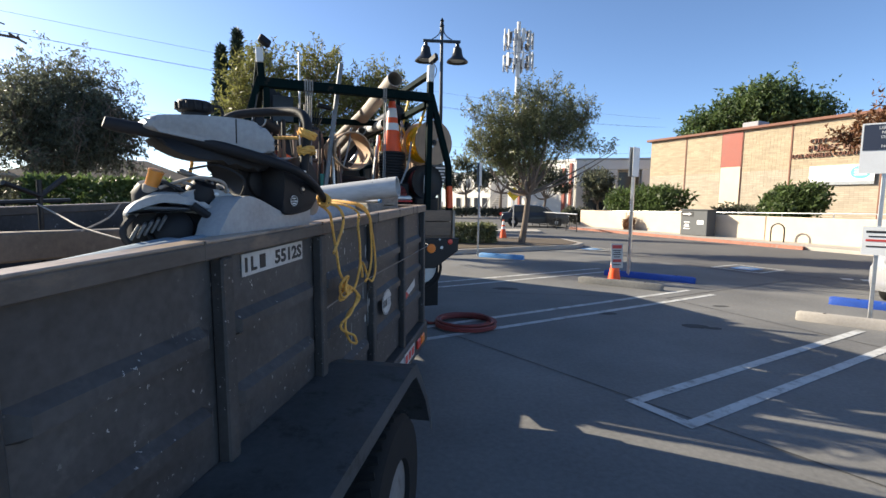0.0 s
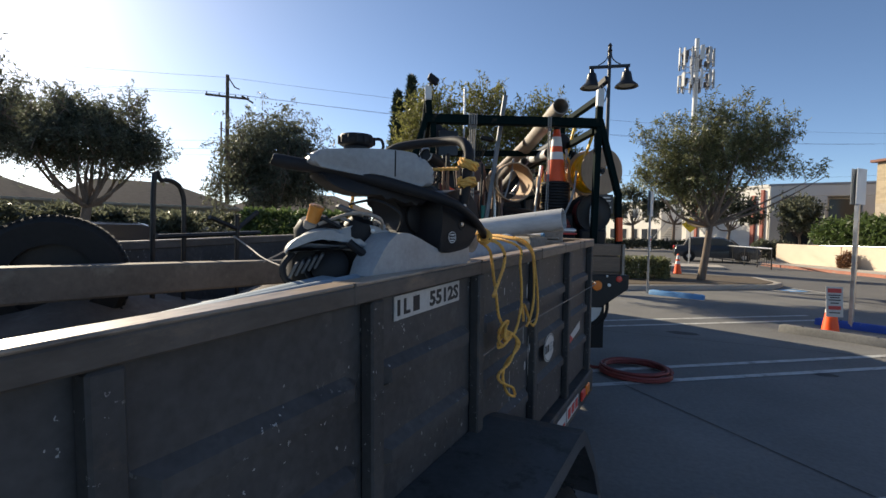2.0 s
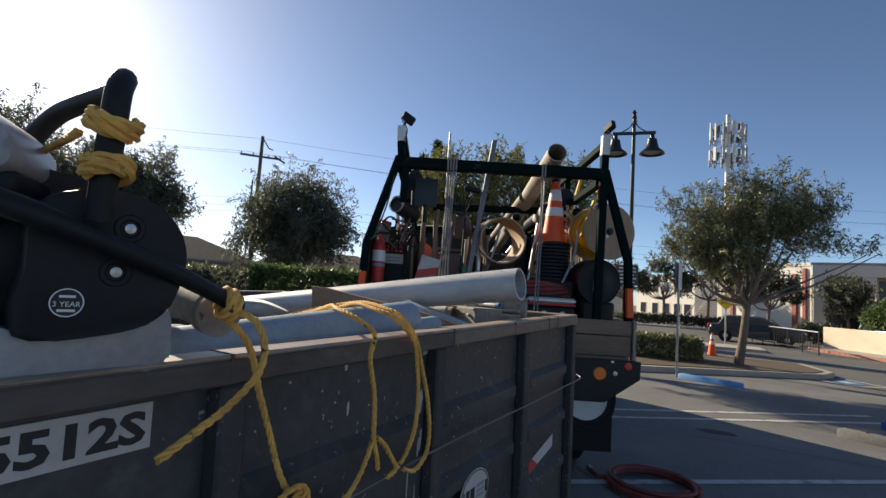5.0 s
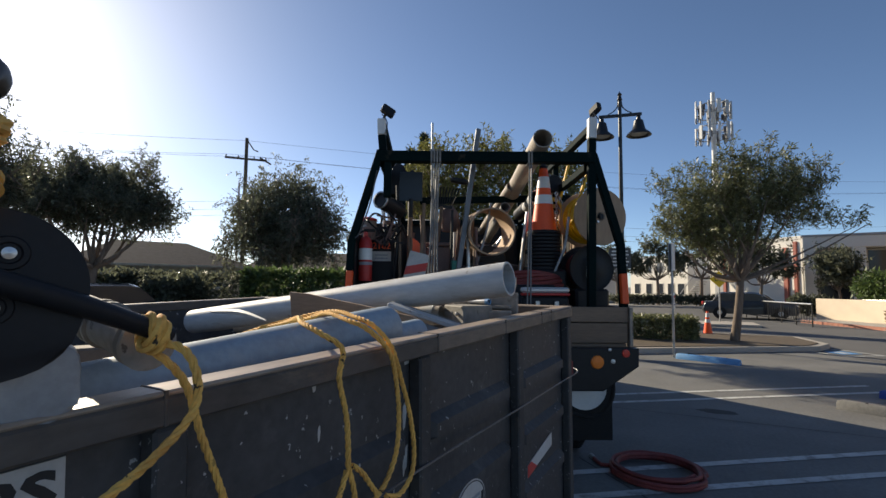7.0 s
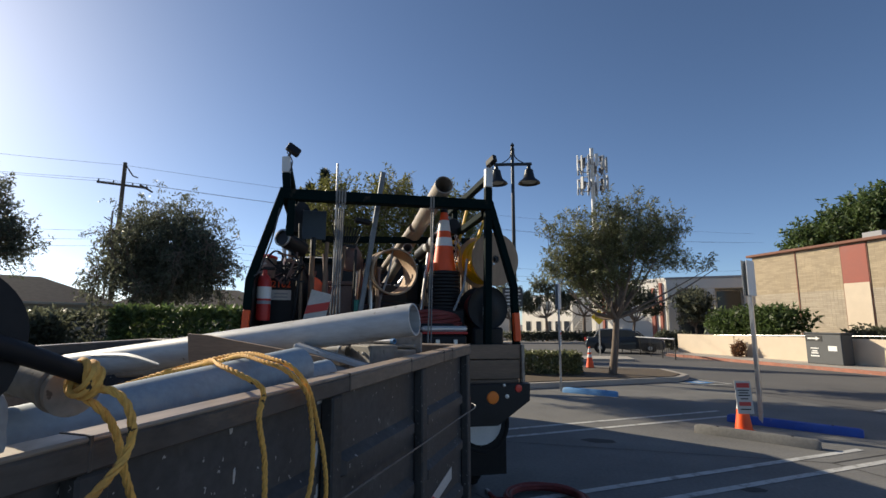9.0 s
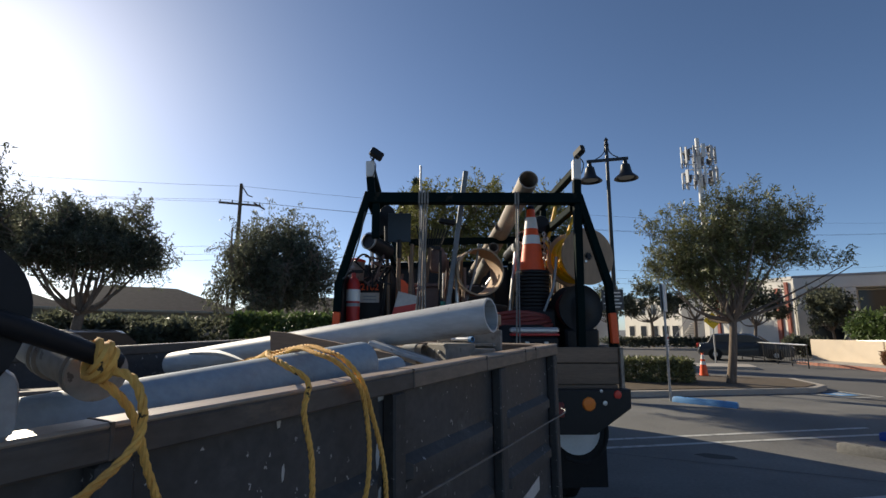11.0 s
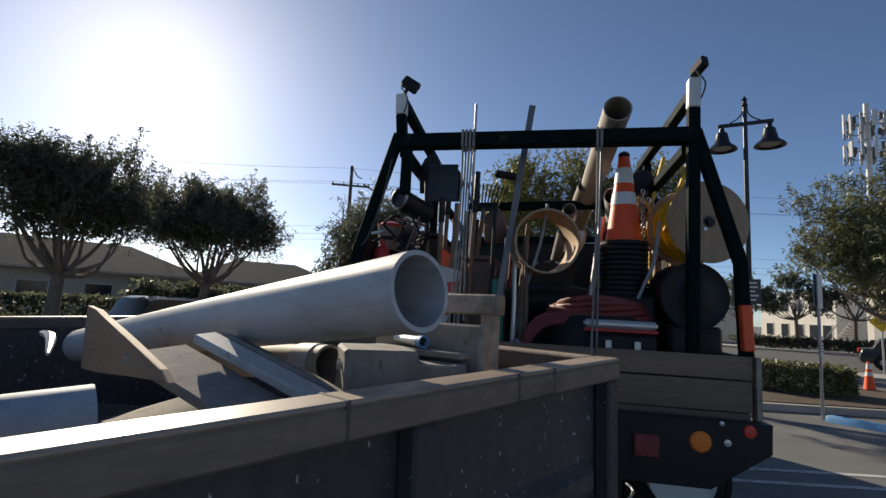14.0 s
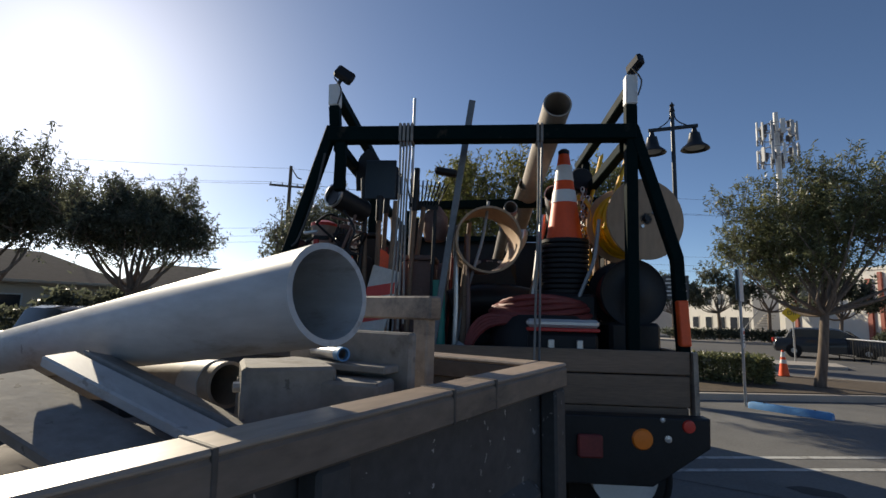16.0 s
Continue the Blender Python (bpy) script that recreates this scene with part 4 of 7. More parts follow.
def utility_pole():
    t = thing("utility_pole", "tall wooden utility pole with crossarms", "utility pole", pose(-29.9, 31.57, 0, 0, 0, 43))
    part("pole", T([(0, 0, 0), (0, 0, 13.5)], [0.2, 0.13], 10), "polewood", t, smooth=True)
    a = part("crossarm", B(-1.6, 1.6, -0.06, 0.06, 11.7, 11.85), "polewood", t)
    part("crossarm", B(-0.1, 0.9, -0.06, 0.06, 10.0, 10.12, m=pose(0, 0, 0, 0, 28, 0) @ Matrix.Translation((-4.6, 0, 1.0))), "polewood", t)
    part("brace", T([(0.0, 0, 13.4), (0.55, 0.1, 12.6), (0.9, 0.1, 12.5)], 0.05, 6), "polewood", t)
    for x in (-1.5, -0.6, 0.6, 1.5):
        part("insulator", L([(0.03, 11.85), (0.06, 11.9), (0.05, 12.02), (0.0, 12.05)], Matrix.Translation((x, 0, 0)), 8), "greyprint", t)
    part("guy_pipe", T([(-0.45, 0.2, 0), (-0.45, 0.2, 9.8)], 0.07, 6), "polewood", t)
    w = thing("overhead_wires", "thin overhead cables along the street", "cable")
    A = Vector((-29.9, 31.57, 0))
    for dz, off, sag in ((13.3, 0, 0.5), (12.05, -1.2, 0.6), (12.05, 1.0, 0.6), (8.3, 0, 0.7), (7.7, 0.2, 0.8), (7.2, 0.1, 0.8)):
        p0 = A + Vector((-30, -22, dz + 0.3))
        p1 = A + Vector((off * 0.7, off * 0.7, dz))
        p2 = Vector((30.0 + off, 75, dz + 1.0))
        pts = [p0.lerp(p1, k / 8) - Vector((0, 0, sag * 4 * (k / 8) * (1 - k / 8))) for k in range(9)] + [p1.lerp(p2, k / 12) - Vector((0, 0, 2 * sag * 4 * (k / 12) * (1 - k / 12))) for k in range(1, 13)]
        part("wire", T(pts, 0.011, 4), "wire", w)


utility_pole()


def cell_tower():
    t = thing("cell_tower", "white cell tower with two rings of antenna panels", "tower", pose(7.0, 59.85, 0))
    part("mast", T([(0, 0, 0), (0, 0, 22.6)], [0.36, 0.22], 16), "towerwhite", t, smooth=True)
    rng = random.Random(4)
    for z, rr in ((20.6, 1.7), (18.2, 1.75)):
        for k in range(12):
            a = 2 * math.pi * k / 12 + 0.2
            x, y = rr * math.cos(a), rr * math.sin(a)
            w, h = rng.choice(((0.10, 0.6), (0.17, 0.9), (0.12, 0.95), (0.20, 0.75)))
            part("antenna_panel", B(-w, w, -0.07, 0.07, -h, h, bevel=0.03, m=Matrix.Translation((x, y, z + rng.uniform(-0.3, 0.3))) @ pose(0, 0, 0, 0, 0, math.degrees(a) - 90)), "towergrey" if k % 3 else "towerwhite", t)
            part("radio_box", B(-0.14, 0.14, -0.14, 0.14, -0.3, 0.3, m=Matrix.Translation((x * 0.78, y * 0.78, z + rng.uniform(-0.6, 0.4)))), "radiobox", t)
            part("jumper_cable", T([(x * 0.78, y * 0.78, z - 0.5), (x * 0.9, y * 0.9, z - 1.1), (x, y, z - 0.8)], 0.03, 5, smooth_steps=3), "wire", t)
        for dz in (-0.5, 0.5):
            part("ring", T([(rr * 0.92 * math.cos(2 * math.pi * k / 12), rr * 0.92 * math.sin(2 * math.pi * k / 12), z + dz) for k in range(12)], 0.05, 5, closed=True), "greystucco", t)
        for k in range(6):
            a = math.pi * k / 3
            part("strut", T([(0, 0, z), (rr * 0.92 * math.cos(a), rr * 0.92 * math.sin(a), z + 0.5)], 0.05, 5), "greystucco", t)


cell_tower()


# ---- buildings in the distance ----
def window_at(t, x, z, w, h, y=0.0):
    wv = part("window", B(x - w / 2 - 0.08, x + w / 2 + 0.08, y - 0.04, y + 0.02, z - 0.08, z + h + 0.08), "whitestucco", t)
    part("pane", B(x - w / 2, x + w / 2, y - 0.055, y - 0.045, z, z + h), "window", wv)


def office():
    t = thing("office_building", "two storey white and grey stucco office building", "building", pose(10.7, 45.0, 0, 0, 0, -14))
    part("wall", B(0.0, 14.0, 0.9, 10, 0, 5.3), "greystucco", t)
    part("cornice", B(0.0, 14.2, -0.3, 10.2, 4.6, 5.45, bevel=0.05), "whitestucco", t)
    part("roof", B(0.0, 14.3, -0.35, 10.3, 5.45, 5.6), "greystucco", t)
    part("balcony_slab", B(0.4, 14.0, 0.0, 0.9, 2.45, 2.65, bevel=0.02), "whitestucco", t)
    for x in (0.45, 3.2, 5.95, 8.7, 11.45, 13.7):
        part("column", B(x - 0.38, x + 0.38, -0.28, 0.3, 0, 4.6, bevel=0.03), "whitestucco", t)
    for x in (1.85, 4.6, 7.35, 10.1, 12.6):
        for z in (0.35, 2.85):
            window_at(t, x, z, 1.7, 1.6, 0.9)
    h = thing("hall_building", "plain white stucco hall in full sun with brown pipe chases", "building", pose(10.7, 45.0, 0, 0, 0, -53))
    part("wall", B(-8.8, -0.02, 0, 12, 0, 5.35), "whitestucco", h)
    part("parapet", B(-8.9, -0.02, -0.06, 12.1, 5.35, 5.6, bevel=0.02), "whitestucco", h)
    for x, w, z in ((-0.35, 0.28, 5.2), (-1.1, 0.36, 4.8), (-6.9, 0.3, 5.3)):
        part("pipe_chase", B(x - w, x, -0.14, 0, 0, z, bevel=0.02), "brownpanel", h)
    part("door", B(-8.2, -7.3, -0.05, 0, 0, 2.1), "greystucco", h)
    for x in (-3.2, -5.2):
        part("vent", B(x - 0.3, x + 0.3, -0.04, 0, 3.6, 4.0), "greystucco", h)


office()


def house(m, w, d, h, rh, label, wallmat="stucco"):
    t = thing("house", label, "house", m, group="houses")
    part("wall", B(-w / 2, w / 2, 0, d, 0, h), wallmat, t)
    bm = bmesh.new()
    e = 0.5
    a = [bm.verts.new(v) for v in ((-w / 2 - e, -e, h), (w / 2 + e, -e, h), (w / 2 + e, d + e, h), (-w / 2 - e, d + e, h), (-w / 2 + d * 0.35, d / 2, h + rh), (w / 2 - d * 0.35, d / 2, h + rh))]
    for f in ((0, 1, 5, 4), (1, 2, 5), (2, 3, 4, 5), (3, 0, 4), (0, 3, 2, 1)):
        bm.faces.new([a[i] for i in f])
    part("roof", bm, "shingle", t)
    part("fascia", B(-w / 2 - e, w / 2 + e, -e - 0.03, -e, h - 0.12, h + 0.02), "stucco", t)
    for k in range(int(w // 3)):
        window_at(t, -w / 2 + 1.5 + 3 * k, 0.9, 1.3, 1.2)
    return t


house(pose(-33.0, 14.0, 0, 0, 0, 80), 13, 9, 2.9, 2.0, "low stucco house with hipped shingle roof")
house(pose(-31.0, 25.5, 0, 0, 0, 62), 11, 9, 2.9, 1.9, "low stucco house with hipped shingle roof")
house(pose(-24.5, 34.0, 0, 0, 0, 35), 11, 8, 2.8, 1.6, "low stucco house with hipped shingle roof")
house(pose(-33.0, 0.0, 0, 0, 0, 95), 12, 9, 2.9, 2.0, "low stucco house with hipped shingle roof", "whitestucco")


def apartments():
    t = thing("apartment_building", "white apartment block with outside stairs across the street", "building", pose(4.2, 60.8, 0, 0, 0, -53))
    part("wall", B(-10.0, 0.0, 0, 9, 0, 5.2), "whitestucco", t)
    part("roof", B(-10.2, 0.2, -0.2, 9.2, 5.2, 5.4), "greystucco", t)
    for x in (-8.6, -6.4, -4.4, -2.6, -1.0):
        for z in (0.9, 3.4):
            window_at(t, x, z, 1.0, 1.2)
    for k in range(10):
        part("step", B(0.2 + 0.26 * k, 0.5 + 0.26 * k, -1.2, -0.1, 0.25 * k, 0.25 * k + 0.08), "pave", t)
    part("stair_rail", T([(0.2, -1.2, 1.0), (2.7, -1.2, 3.4)], 0.05, 6), "greystucco", t)
    u = thing("row_building", "low white shop building across the street", "building", pose(-14, 60, 0, 0, 0, -48))
    part("wall", B(-9, 7, 0, 9, 0, 4.2), "whitestucco", u)
    part("roof", B(-9.2, 7.2, -0.2, 9.2, 4.2, 4.45), "greystucco", u)
    for x in (-7, -4, -1, 2, 5):
        window_at(u, x, 0.9, 1.6, 1.6)
    v = thing("row_building", "long white industrial building beyond the street", "building", pose(10, 74, 0, 0, 0, -53))
    part("wall", B(-9, 6, 0, 12, 0, 5.6), "whitestucco", v)
    part("roof", B(-9.2, 6.2, -0.2, 12.2, 5.6, 5.8), "greystucco", v)
    for x in range(-7, 6, 4):
        window_at(v, x, 1.0, 1.6, 1.8)


apartments()


def dip_sign():
    t = thing("dip_sign", "yellow diamond warning sign on a post", "road sign", pose(3.4, 29.6, 0))
    part("post", T([(0, 0, 0), (0, 0, 2.3)], 0.035, 6), "steel", t)
    p = part("sign_plate", B(-0.29, 0.29, -0.06, -0.045, -0.29, 0.29, bevel=0.003, m=Matrix.Translation((0, 0, 2.1)) @ Matrix.Rotation(radians(45), 4, "Y")), "yellowsign", t)
    text("letters", "DIP", 0.27, "ink", p, pose(0, -0.066, 2.1, 90, 0, 0), 0.002)


dip_sign()


def pine(x, y, s, seed):
    tree(pose(x, y, 0.1), "small flat-clumped pine beyond the street", 4 * s, 1.6 * s, 0.1 * s,
         [(-0.9 * s, 0, 2.5 * s, 0.7 * s, 0.6 * s, 0.28 * s), (0.8 * s, 0, 2.9 * s, 0.8 * s, 0.6 * s, 0.28 * s), (-0.2 * s, 0, 3.5 * s, 0.8 * s, 0.6 * s, 0.28 * s), (1.2 * s, 0, 2.2 * s, 0.5 * s, 0.5 * s, 0.2 * s)], 0.12, "leafdark", 4000, seed, limbs=8, name="pine_tree")


pine(7.6, 43.0, 1.15, 30)
pine(1.0, 50.0, 1.4, 31)
pine(4.5, 50.5, 1.5, 32)
pine(-2.5, 50.0, 1.3, 33)
tree(pose(11.6, 41.0, 0.1), "small dark street tree before the office", 4, 1.5, 0.08, [(0, 0, 2.8, 1.1, 1.0, 0.9)], 0.12, "leafdark", 4000, 34)
bush("verge_planting", pose(2.5, 48.2, 0.1), (6.0, 0.6, 0.9), 0.12, "leafdark", 6000, "low planting along the far pavement", 35)
bush("verge_planting", pose(9.5, 38.6, 0.1), (1.6, 0.8, 1.1), 0.12, "leafdark", 3500, "low planting before the office", 36)


# ---- cars ----
def car(m, mat, label, tall=1.45, length=4.5, suv=False):
    t = thing("parked_car", label, "car", m, group="cars")
    h, w, ln = tall, 0.88, length / 2
    low = [(-ln, 0.45), (-ln + 0.05, 0.75), (-ln + 0.15, 0.92), (-ln * 0.42, 1.0), (ln * 0.42, 0.98), (ln * 0.9, 0.86), (ln, 0.66), (ln, 0.4), (ln - 0.1, 0.25), (-ln + 0.1, 0.28)]
    bm = bmesh.new()
    rings = []
    for x, k in ((-w, 0.9), (-w * 0.97, 0.98), (-w * 0.8, 1.0), (w * 0.8, 1.0), (w * 0.97, 0.98), (w, 0.9)):
        rings.append([bm.verts.new((x, y * (0.97 if abs(x) > w * 0.9 else 1), 0.25 + (z - 0.25) * (k if z > 0.6 else 1))) for y, z in low])
    for a, b in zip(rings, rings[1:]):
        for i in range(len(low)):
            bm.faces.new((a[i], a[(i + 1) % len(low)], b[(i + 1) % len(low)], b[i]))
    bm.faces.new(rings[0]), bm.faces.new(list(reversed(rings[-1])))
    part("body", bm, mat, t, smooth=True)
    back = -ln * (0.92 if suv else 0.75)
    cab = [(back, 0.95), (back + 0.25, h - 0.06), (back + 0.5, h), (ln * 0.1, h), (ln * 0.2, h - 0.04), (ln * 0.52, 0.95)]
    bm = bmesh.new()
    rings = [[bm.verts.new((x, y, z if k == 1 else (z if z < 1 else z - 0.07))) for y, z in cab] for x, k in ((-w * 0.9, 0), (-w * 0.68, 1), (w * 0.68, 1), (w * 0.9, 0))]
    for a, b in zip(rings, rings[1:]):
        for i in range(5):
            bm.faces.new((a[i], a[i + 1], b[i + 1], b[i]))
    bm.faces.new(rings[0]), bm.faces.new(list(reversed(rings[-1])))
    part("cabin", bm, mat, t, smooth=True)
    part("windscreen", B(-w * 0.72, w * 0.72, 0, 0.012, 0, 0.56, m=Matrix.Translation((0, ln * 0.535, 0.98)) @ pose(0, 0, 0, 52 if not suv else 48, 0, 0)), "window", t)
    for s in (-1, 1):
        for y0, y1 in ((back + 0.35, -0.25), (-0.18, ln * 0.3)):
            part("side_window", prism([(y0, 1.02), (y1 + (0.2 if y1 > 0 else 0), 1.02), (y1 - (0.15 if y1 > 0 else 0), h - 0.17), (y0 + 0.12, h - 0.17)], 0.012, Matrix.Translation((s * w * 0.9 - 0.006, 0, 0)) @ pose(0, 0, 0, 0, 0, 90)), "window", t)
        part("headlight", B(s * 0.5 - 0.2, s * 0.5 + 0.2, ln - 0.28, ln - 0.02, 0.66, 0.8, bevel=0.04), "steel", t)
        part("tail_light", B(s * 0.62 - 0.14, s * 0.62 + 0.14, -ln - 0.005, -ln + 0.12, 0.72, 0.9, bevel=0.02), "redlens", t)
        part("mirror", B(s * 0.98 - 0.1, s * 0.98 + 0.1, ln * 0.36, ln * 0.42 + 0.03, 0.98, 1.1, bevel=0.03), mat, t)
        for y in (-ln * 0.62, ln * 0.62):
            wv = part("wheel", L([(0.2, -0.1), (0.31, -0.1), (0.33, -0.07), (0.33, 0.07), (0.31, 0.1), (0.2, 0.1)], Matrix.Translation((s * (w - 0.08), y, 0.33)) @ Matrix.Rotation(radians(90), 4, "Y"), 24), "rubber", t, smooth=True)
            part("rim", L([(0.0, -0.105), (0.05, -0.11), (0.2, -0.09), (0.2, 0.09), (0.05, 0.11), (0.0, 0.105)], Matrix.Translation((s * (w - 0.08), y, 0.33)) @ Matrix.Rotation(radians(90), 4, "Y"), 20), "rim", wv, smooth=True)
    part("grille", B(-0.55, 0.55, ln - 0.03, ln + 0.012, 0.34, 0.5, bevel=0.01), "blackplastic", t)
    return t


car(pose(9.10, 8.86, 0.004, 0, 0, 122), "carsilver", "silver saloon parked against a blue wheel stop")
car(pose(-14.0, 4.6, 0.006, 0, 0, 5), "cardark", "dark car parked along the street", 1.5, 4.6)
car(pose(-14.2, 10.8, 0.006, 0, 0, 4), "cardark", "dark car parked along the street", 1.62, 4.7, True)
car(pose(5.2, 33.2, 0.008, 0, 0, -95), "cardark", "dark saloon on the cross street")


# ---- the dump trailer ----
def wheel(parent, x, y, r, width, name="wheel", rim_r=0.2, dual=False):
    m = Matrix.Translation((x, y, r)) @ Matrix.Rotation(radians(90), 4, "Y")
    h = width / 2
    w = part(name, L([(rim_r, -h), (r * 0.93, -h), (r * 0.985, -h * 0.8), (r, -h * 0.5), (r, h * 0.5), (r * 0.985, h * 0.8), (r * 0.93, h), (rim_r, h), (rim_r * 0.98, h * 0.8), (rim_r * 0.98, -h * 0.8)], m, 40, close=True), "rubber", parent, "black tyre", smooth=True)
    part("rim", L([(rim_r * 0.97, h * 0.8), (rim_r * 0.9, h * 0.35), (rim_r * 0.62, h * 0.3), (rim_r * 0.55, h * 0.55), (rim_r * 0.3, h * 0.6), (0.045, h * 0.75), (0.0, h * 0.78)], m, 28), "rim", w, "worn silver rim", smooth=True)
    for k in range(8):
        a = math.pi * k / 4
        part("lug_nut", L([(0.012, 0), (0.012, 0.025), (0.0, 0.028)], m @ Matrix.Translation((rim_r * 0.42 * math.cos(a), rim_r * 0.42 * math.sin(a), h * 0.57)), 6), "steel", w)
    bm = bmesh.new()
    for k in range(44):
        a = 2 * math.pi * k / 44
        for s in (-1, 1):
            box(bm, -0.006, 0.006, -0.012, 0.012, -h * 0.3, h * 0.3, m=m @ Matrix.Rotation(a, 4, "Z") @ Matrix.Translation((r + 0.001, 0.0, s * h * 0.5)) @ Matrix.Rotation(radians(20 * s), 4, "X"))
    tagged(part("tread", bm, "rubber", w), kind="stuff")
    return w


def dump_trailer():
    t = thing("dump_trailer", "black steel utility trailer with ribbed sides, scratched and paint spattered", "trailer", TRAILER)
    L0, W = -5.0, -2.16
    top, bot = 1.55, 0.68
    # right and left sides, front, tailgate, floor
    for name, x0, x1 in (("side_panel", -0.052, -0.042), ("side_panel", W + 0.042, W + 0.052)):
        part(name, B(x0, x1, L0, -0.02, bot, top - 0.02), "trailer", t)
    part("front_panel", B(W + 0.05, -0.05, -0.052, -0.042, bot, top - 0.02), "trailer2", t)
    part("tailgate", B(W + 0.05, -0.05, L0 + 0.0, L0 + 0.012, bot, top - 0.02), "trailer2", t)
    part("floor", B(W + 0.05, -0.05, L0, -0.04, bot - 0.01, bot + 0.01), "trailer2", t)
    # capping rail; its worn top strip is also coloured paler for sun sheen
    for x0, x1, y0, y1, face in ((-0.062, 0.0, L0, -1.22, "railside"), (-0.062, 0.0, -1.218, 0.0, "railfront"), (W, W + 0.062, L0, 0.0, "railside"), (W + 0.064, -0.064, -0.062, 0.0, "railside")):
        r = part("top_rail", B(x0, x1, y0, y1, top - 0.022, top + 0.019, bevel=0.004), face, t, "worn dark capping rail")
        part("worn_sheen_face", B(x0 + 0.001, x1 - 0.001, y0, y1, top + 0.019, top + 0.027, bevel=0.003), "rail", r, "scuffed rail top, paled for sun sheen")
    for y in (-0.30, -0.42, -0.78, -1.22, -1.93, -2.62, -3.3):
        part("weld_seam", B(-0.0625, 0.0012, y - 0.003, y + 0.003, top - 0.021, top + 0.0282, bevel=0.001), "railside", t)
    # upright posts
    for y in (-0.025, -0.635, -1.27, -1.915, -2.525, -3.12, -3.73, -4.35, -4.95):
        for x0, x1 in ((-0.041, -0.004), (W + 0.004, W + 0.041)):
            part("post", B(x0, x1, y - 0.028, y + 0.022, bot - 0.03, top - 0.024, bevel=0.005), "trailer2", t)
    for x in (-0.08, -0.7, -1.4, W + 0.1):
        part("post", B(x - 0.025, x + 0.025, -0.041, -0.004, bot, top - 0.024, bevel=0.004), "trailer2", t)
    # pressed horizontal beads between the posts
    ys = [-0.025, -0.635, -1.27, -1.915, -2.525, -3.12, -3.73, -4.35, -4.95]
    for a, b in zip(ys, ys[1:]):
        for z in (1.33, 1.12, 0.91):
            bm = bmesh.new()
            prof = [(-0.0425, -0.04), (-0.016, -0.026), (-0.016, 0.008), (-0.0425, 0.03)]
            rings = [[bm.verts.new((x if 0 < k < 3 else -0.0425, yy, z + dz)) for x, dz in prof] for k, yy in enumerate((a - 0.04, a - 0.08, b + 0.07, b + 0.035))]
            for p, q in zip(rings, rings[1:]):
                for i in range(3):
                    bm.faces.new((p[i], p[i + 1], q[i + 1], q[i]))
            part("pressed_bead", bm, "trailer", t)
    # chassis
    part("frame_rail", B(-0.07, 0.012, L0, 0.02, 0.50, 0.665, bevel=0.01), "trailer2", t, "black frame rail with reflectors")
    part("frame_rail", B(W - 0.012, W + 0.07, L0, 0.02, 0.50, 0.665, bevel=0.01), "trailer2", t)
    for y in (-0.05, -1.2, -2.4, -3.6, -4.8):
        part("crossmember", B(W + 0.07, -0.07, y - 0.04, y + 0.04, 0.52, 0.665), "trailer2", t)
    for s in (-0.3, W + 0.3):
        part("tongue", B(-0.05, 0.05, 0, 1.55, 0.48, 0.58, bevel=0.006, m=Matrix.Translation((s + (0.2 if s > -1 else -0.2), 0.02, 0)) @ pose(0, 0, 0, 0, 0, 31 if s > -1 else -31)), "trailer2", t)
    # Unseen box, added and sized to block sun passing over the drawbar
    part("drawbar_sun_block", B(-1.45, -0.9, 0.05, 0.6, 0.585, 0.76, bevel=0.012), "trailer2", t, "unseen black box on the drawbar, blocks sun")
    # Another box out of view, added to stop a sun patch beside the wheels
    part("low_sun_block", B(-1.35, -0.3, 0.44, 0.78, 0.24, 0.475, bevel=0.01), "trailer2", t, "unseen black box under the drawbar, blocks sun")
    part("coupler", B(-1.16, -1.0, 1.25, 1.6, 0.47, 0.6, bevel=0.02), "trailer2", t)
    part("axle", T([(W - 0.2, -1.86, 0.385), (0.15, -1.86, 0.385)], 0.05), "trailer2", t)
    part("axle", T([(W - 0.2, -2.74, 0.385), (0.15, -2.74, 0.385)], 0.05), "trailer2", t)
    # fenders
    for x0, x1 in ((-0.038, 0.315), (W - 0.315, W + 0.038)):
        poly = [(-3.32, 0.50), (-3.14, 0.78), (-2.98, 0.955), (-2.9, 0.97), (-1.78, 0.97), (-1.70, 0.955), (-1.5, 0.76), (-1.34, 0.52)]
        bm = bmesh.new()
        out = [[bm.verts.new((x, y, z)) for y, z in poly] for x in (x0, x1)]
        for i in range(len(poly) - 1):
            bm.faces.new((out[0][i], out[0][i + 1], out[1][i + 1], out[1][i]))
        bmesh.ops.solidify(bm, geom=bm.faces[:], thickness=0.006)
        f = part("fender", bm, "fender", t, "black steel fender over twin wheels")
        ox = x1 if x0 > -1 else x0
        bm = bmesh.new()
        a = [bm.verts.new((ox, y, z + 0.002)) for y, z in poly]
        b = [bm.verts.new((ox, y * 0.985 - 0.03, z - 0.055)) for y, z in poly]
        for i in range(len(poly) - 1):
            bm.faces.new((a[i], a[i + 1], b[i + 1], b[i]))
        bmesh.ops.solidify(bm, geom=bm.faces[:], thickness=0.006)
        part("lip", bm, "fender", f)
    for y in (-1.86, -2.74):
        wheel(t, 0.17, y, 0.385, 0.21)
        wheel(t, W - 0.17, y, 0.385, 0.21)
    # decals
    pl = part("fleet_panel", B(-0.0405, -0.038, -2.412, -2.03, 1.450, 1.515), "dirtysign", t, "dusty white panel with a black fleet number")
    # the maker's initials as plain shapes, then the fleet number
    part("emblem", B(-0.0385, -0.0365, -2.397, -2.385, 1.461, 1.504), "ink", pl)
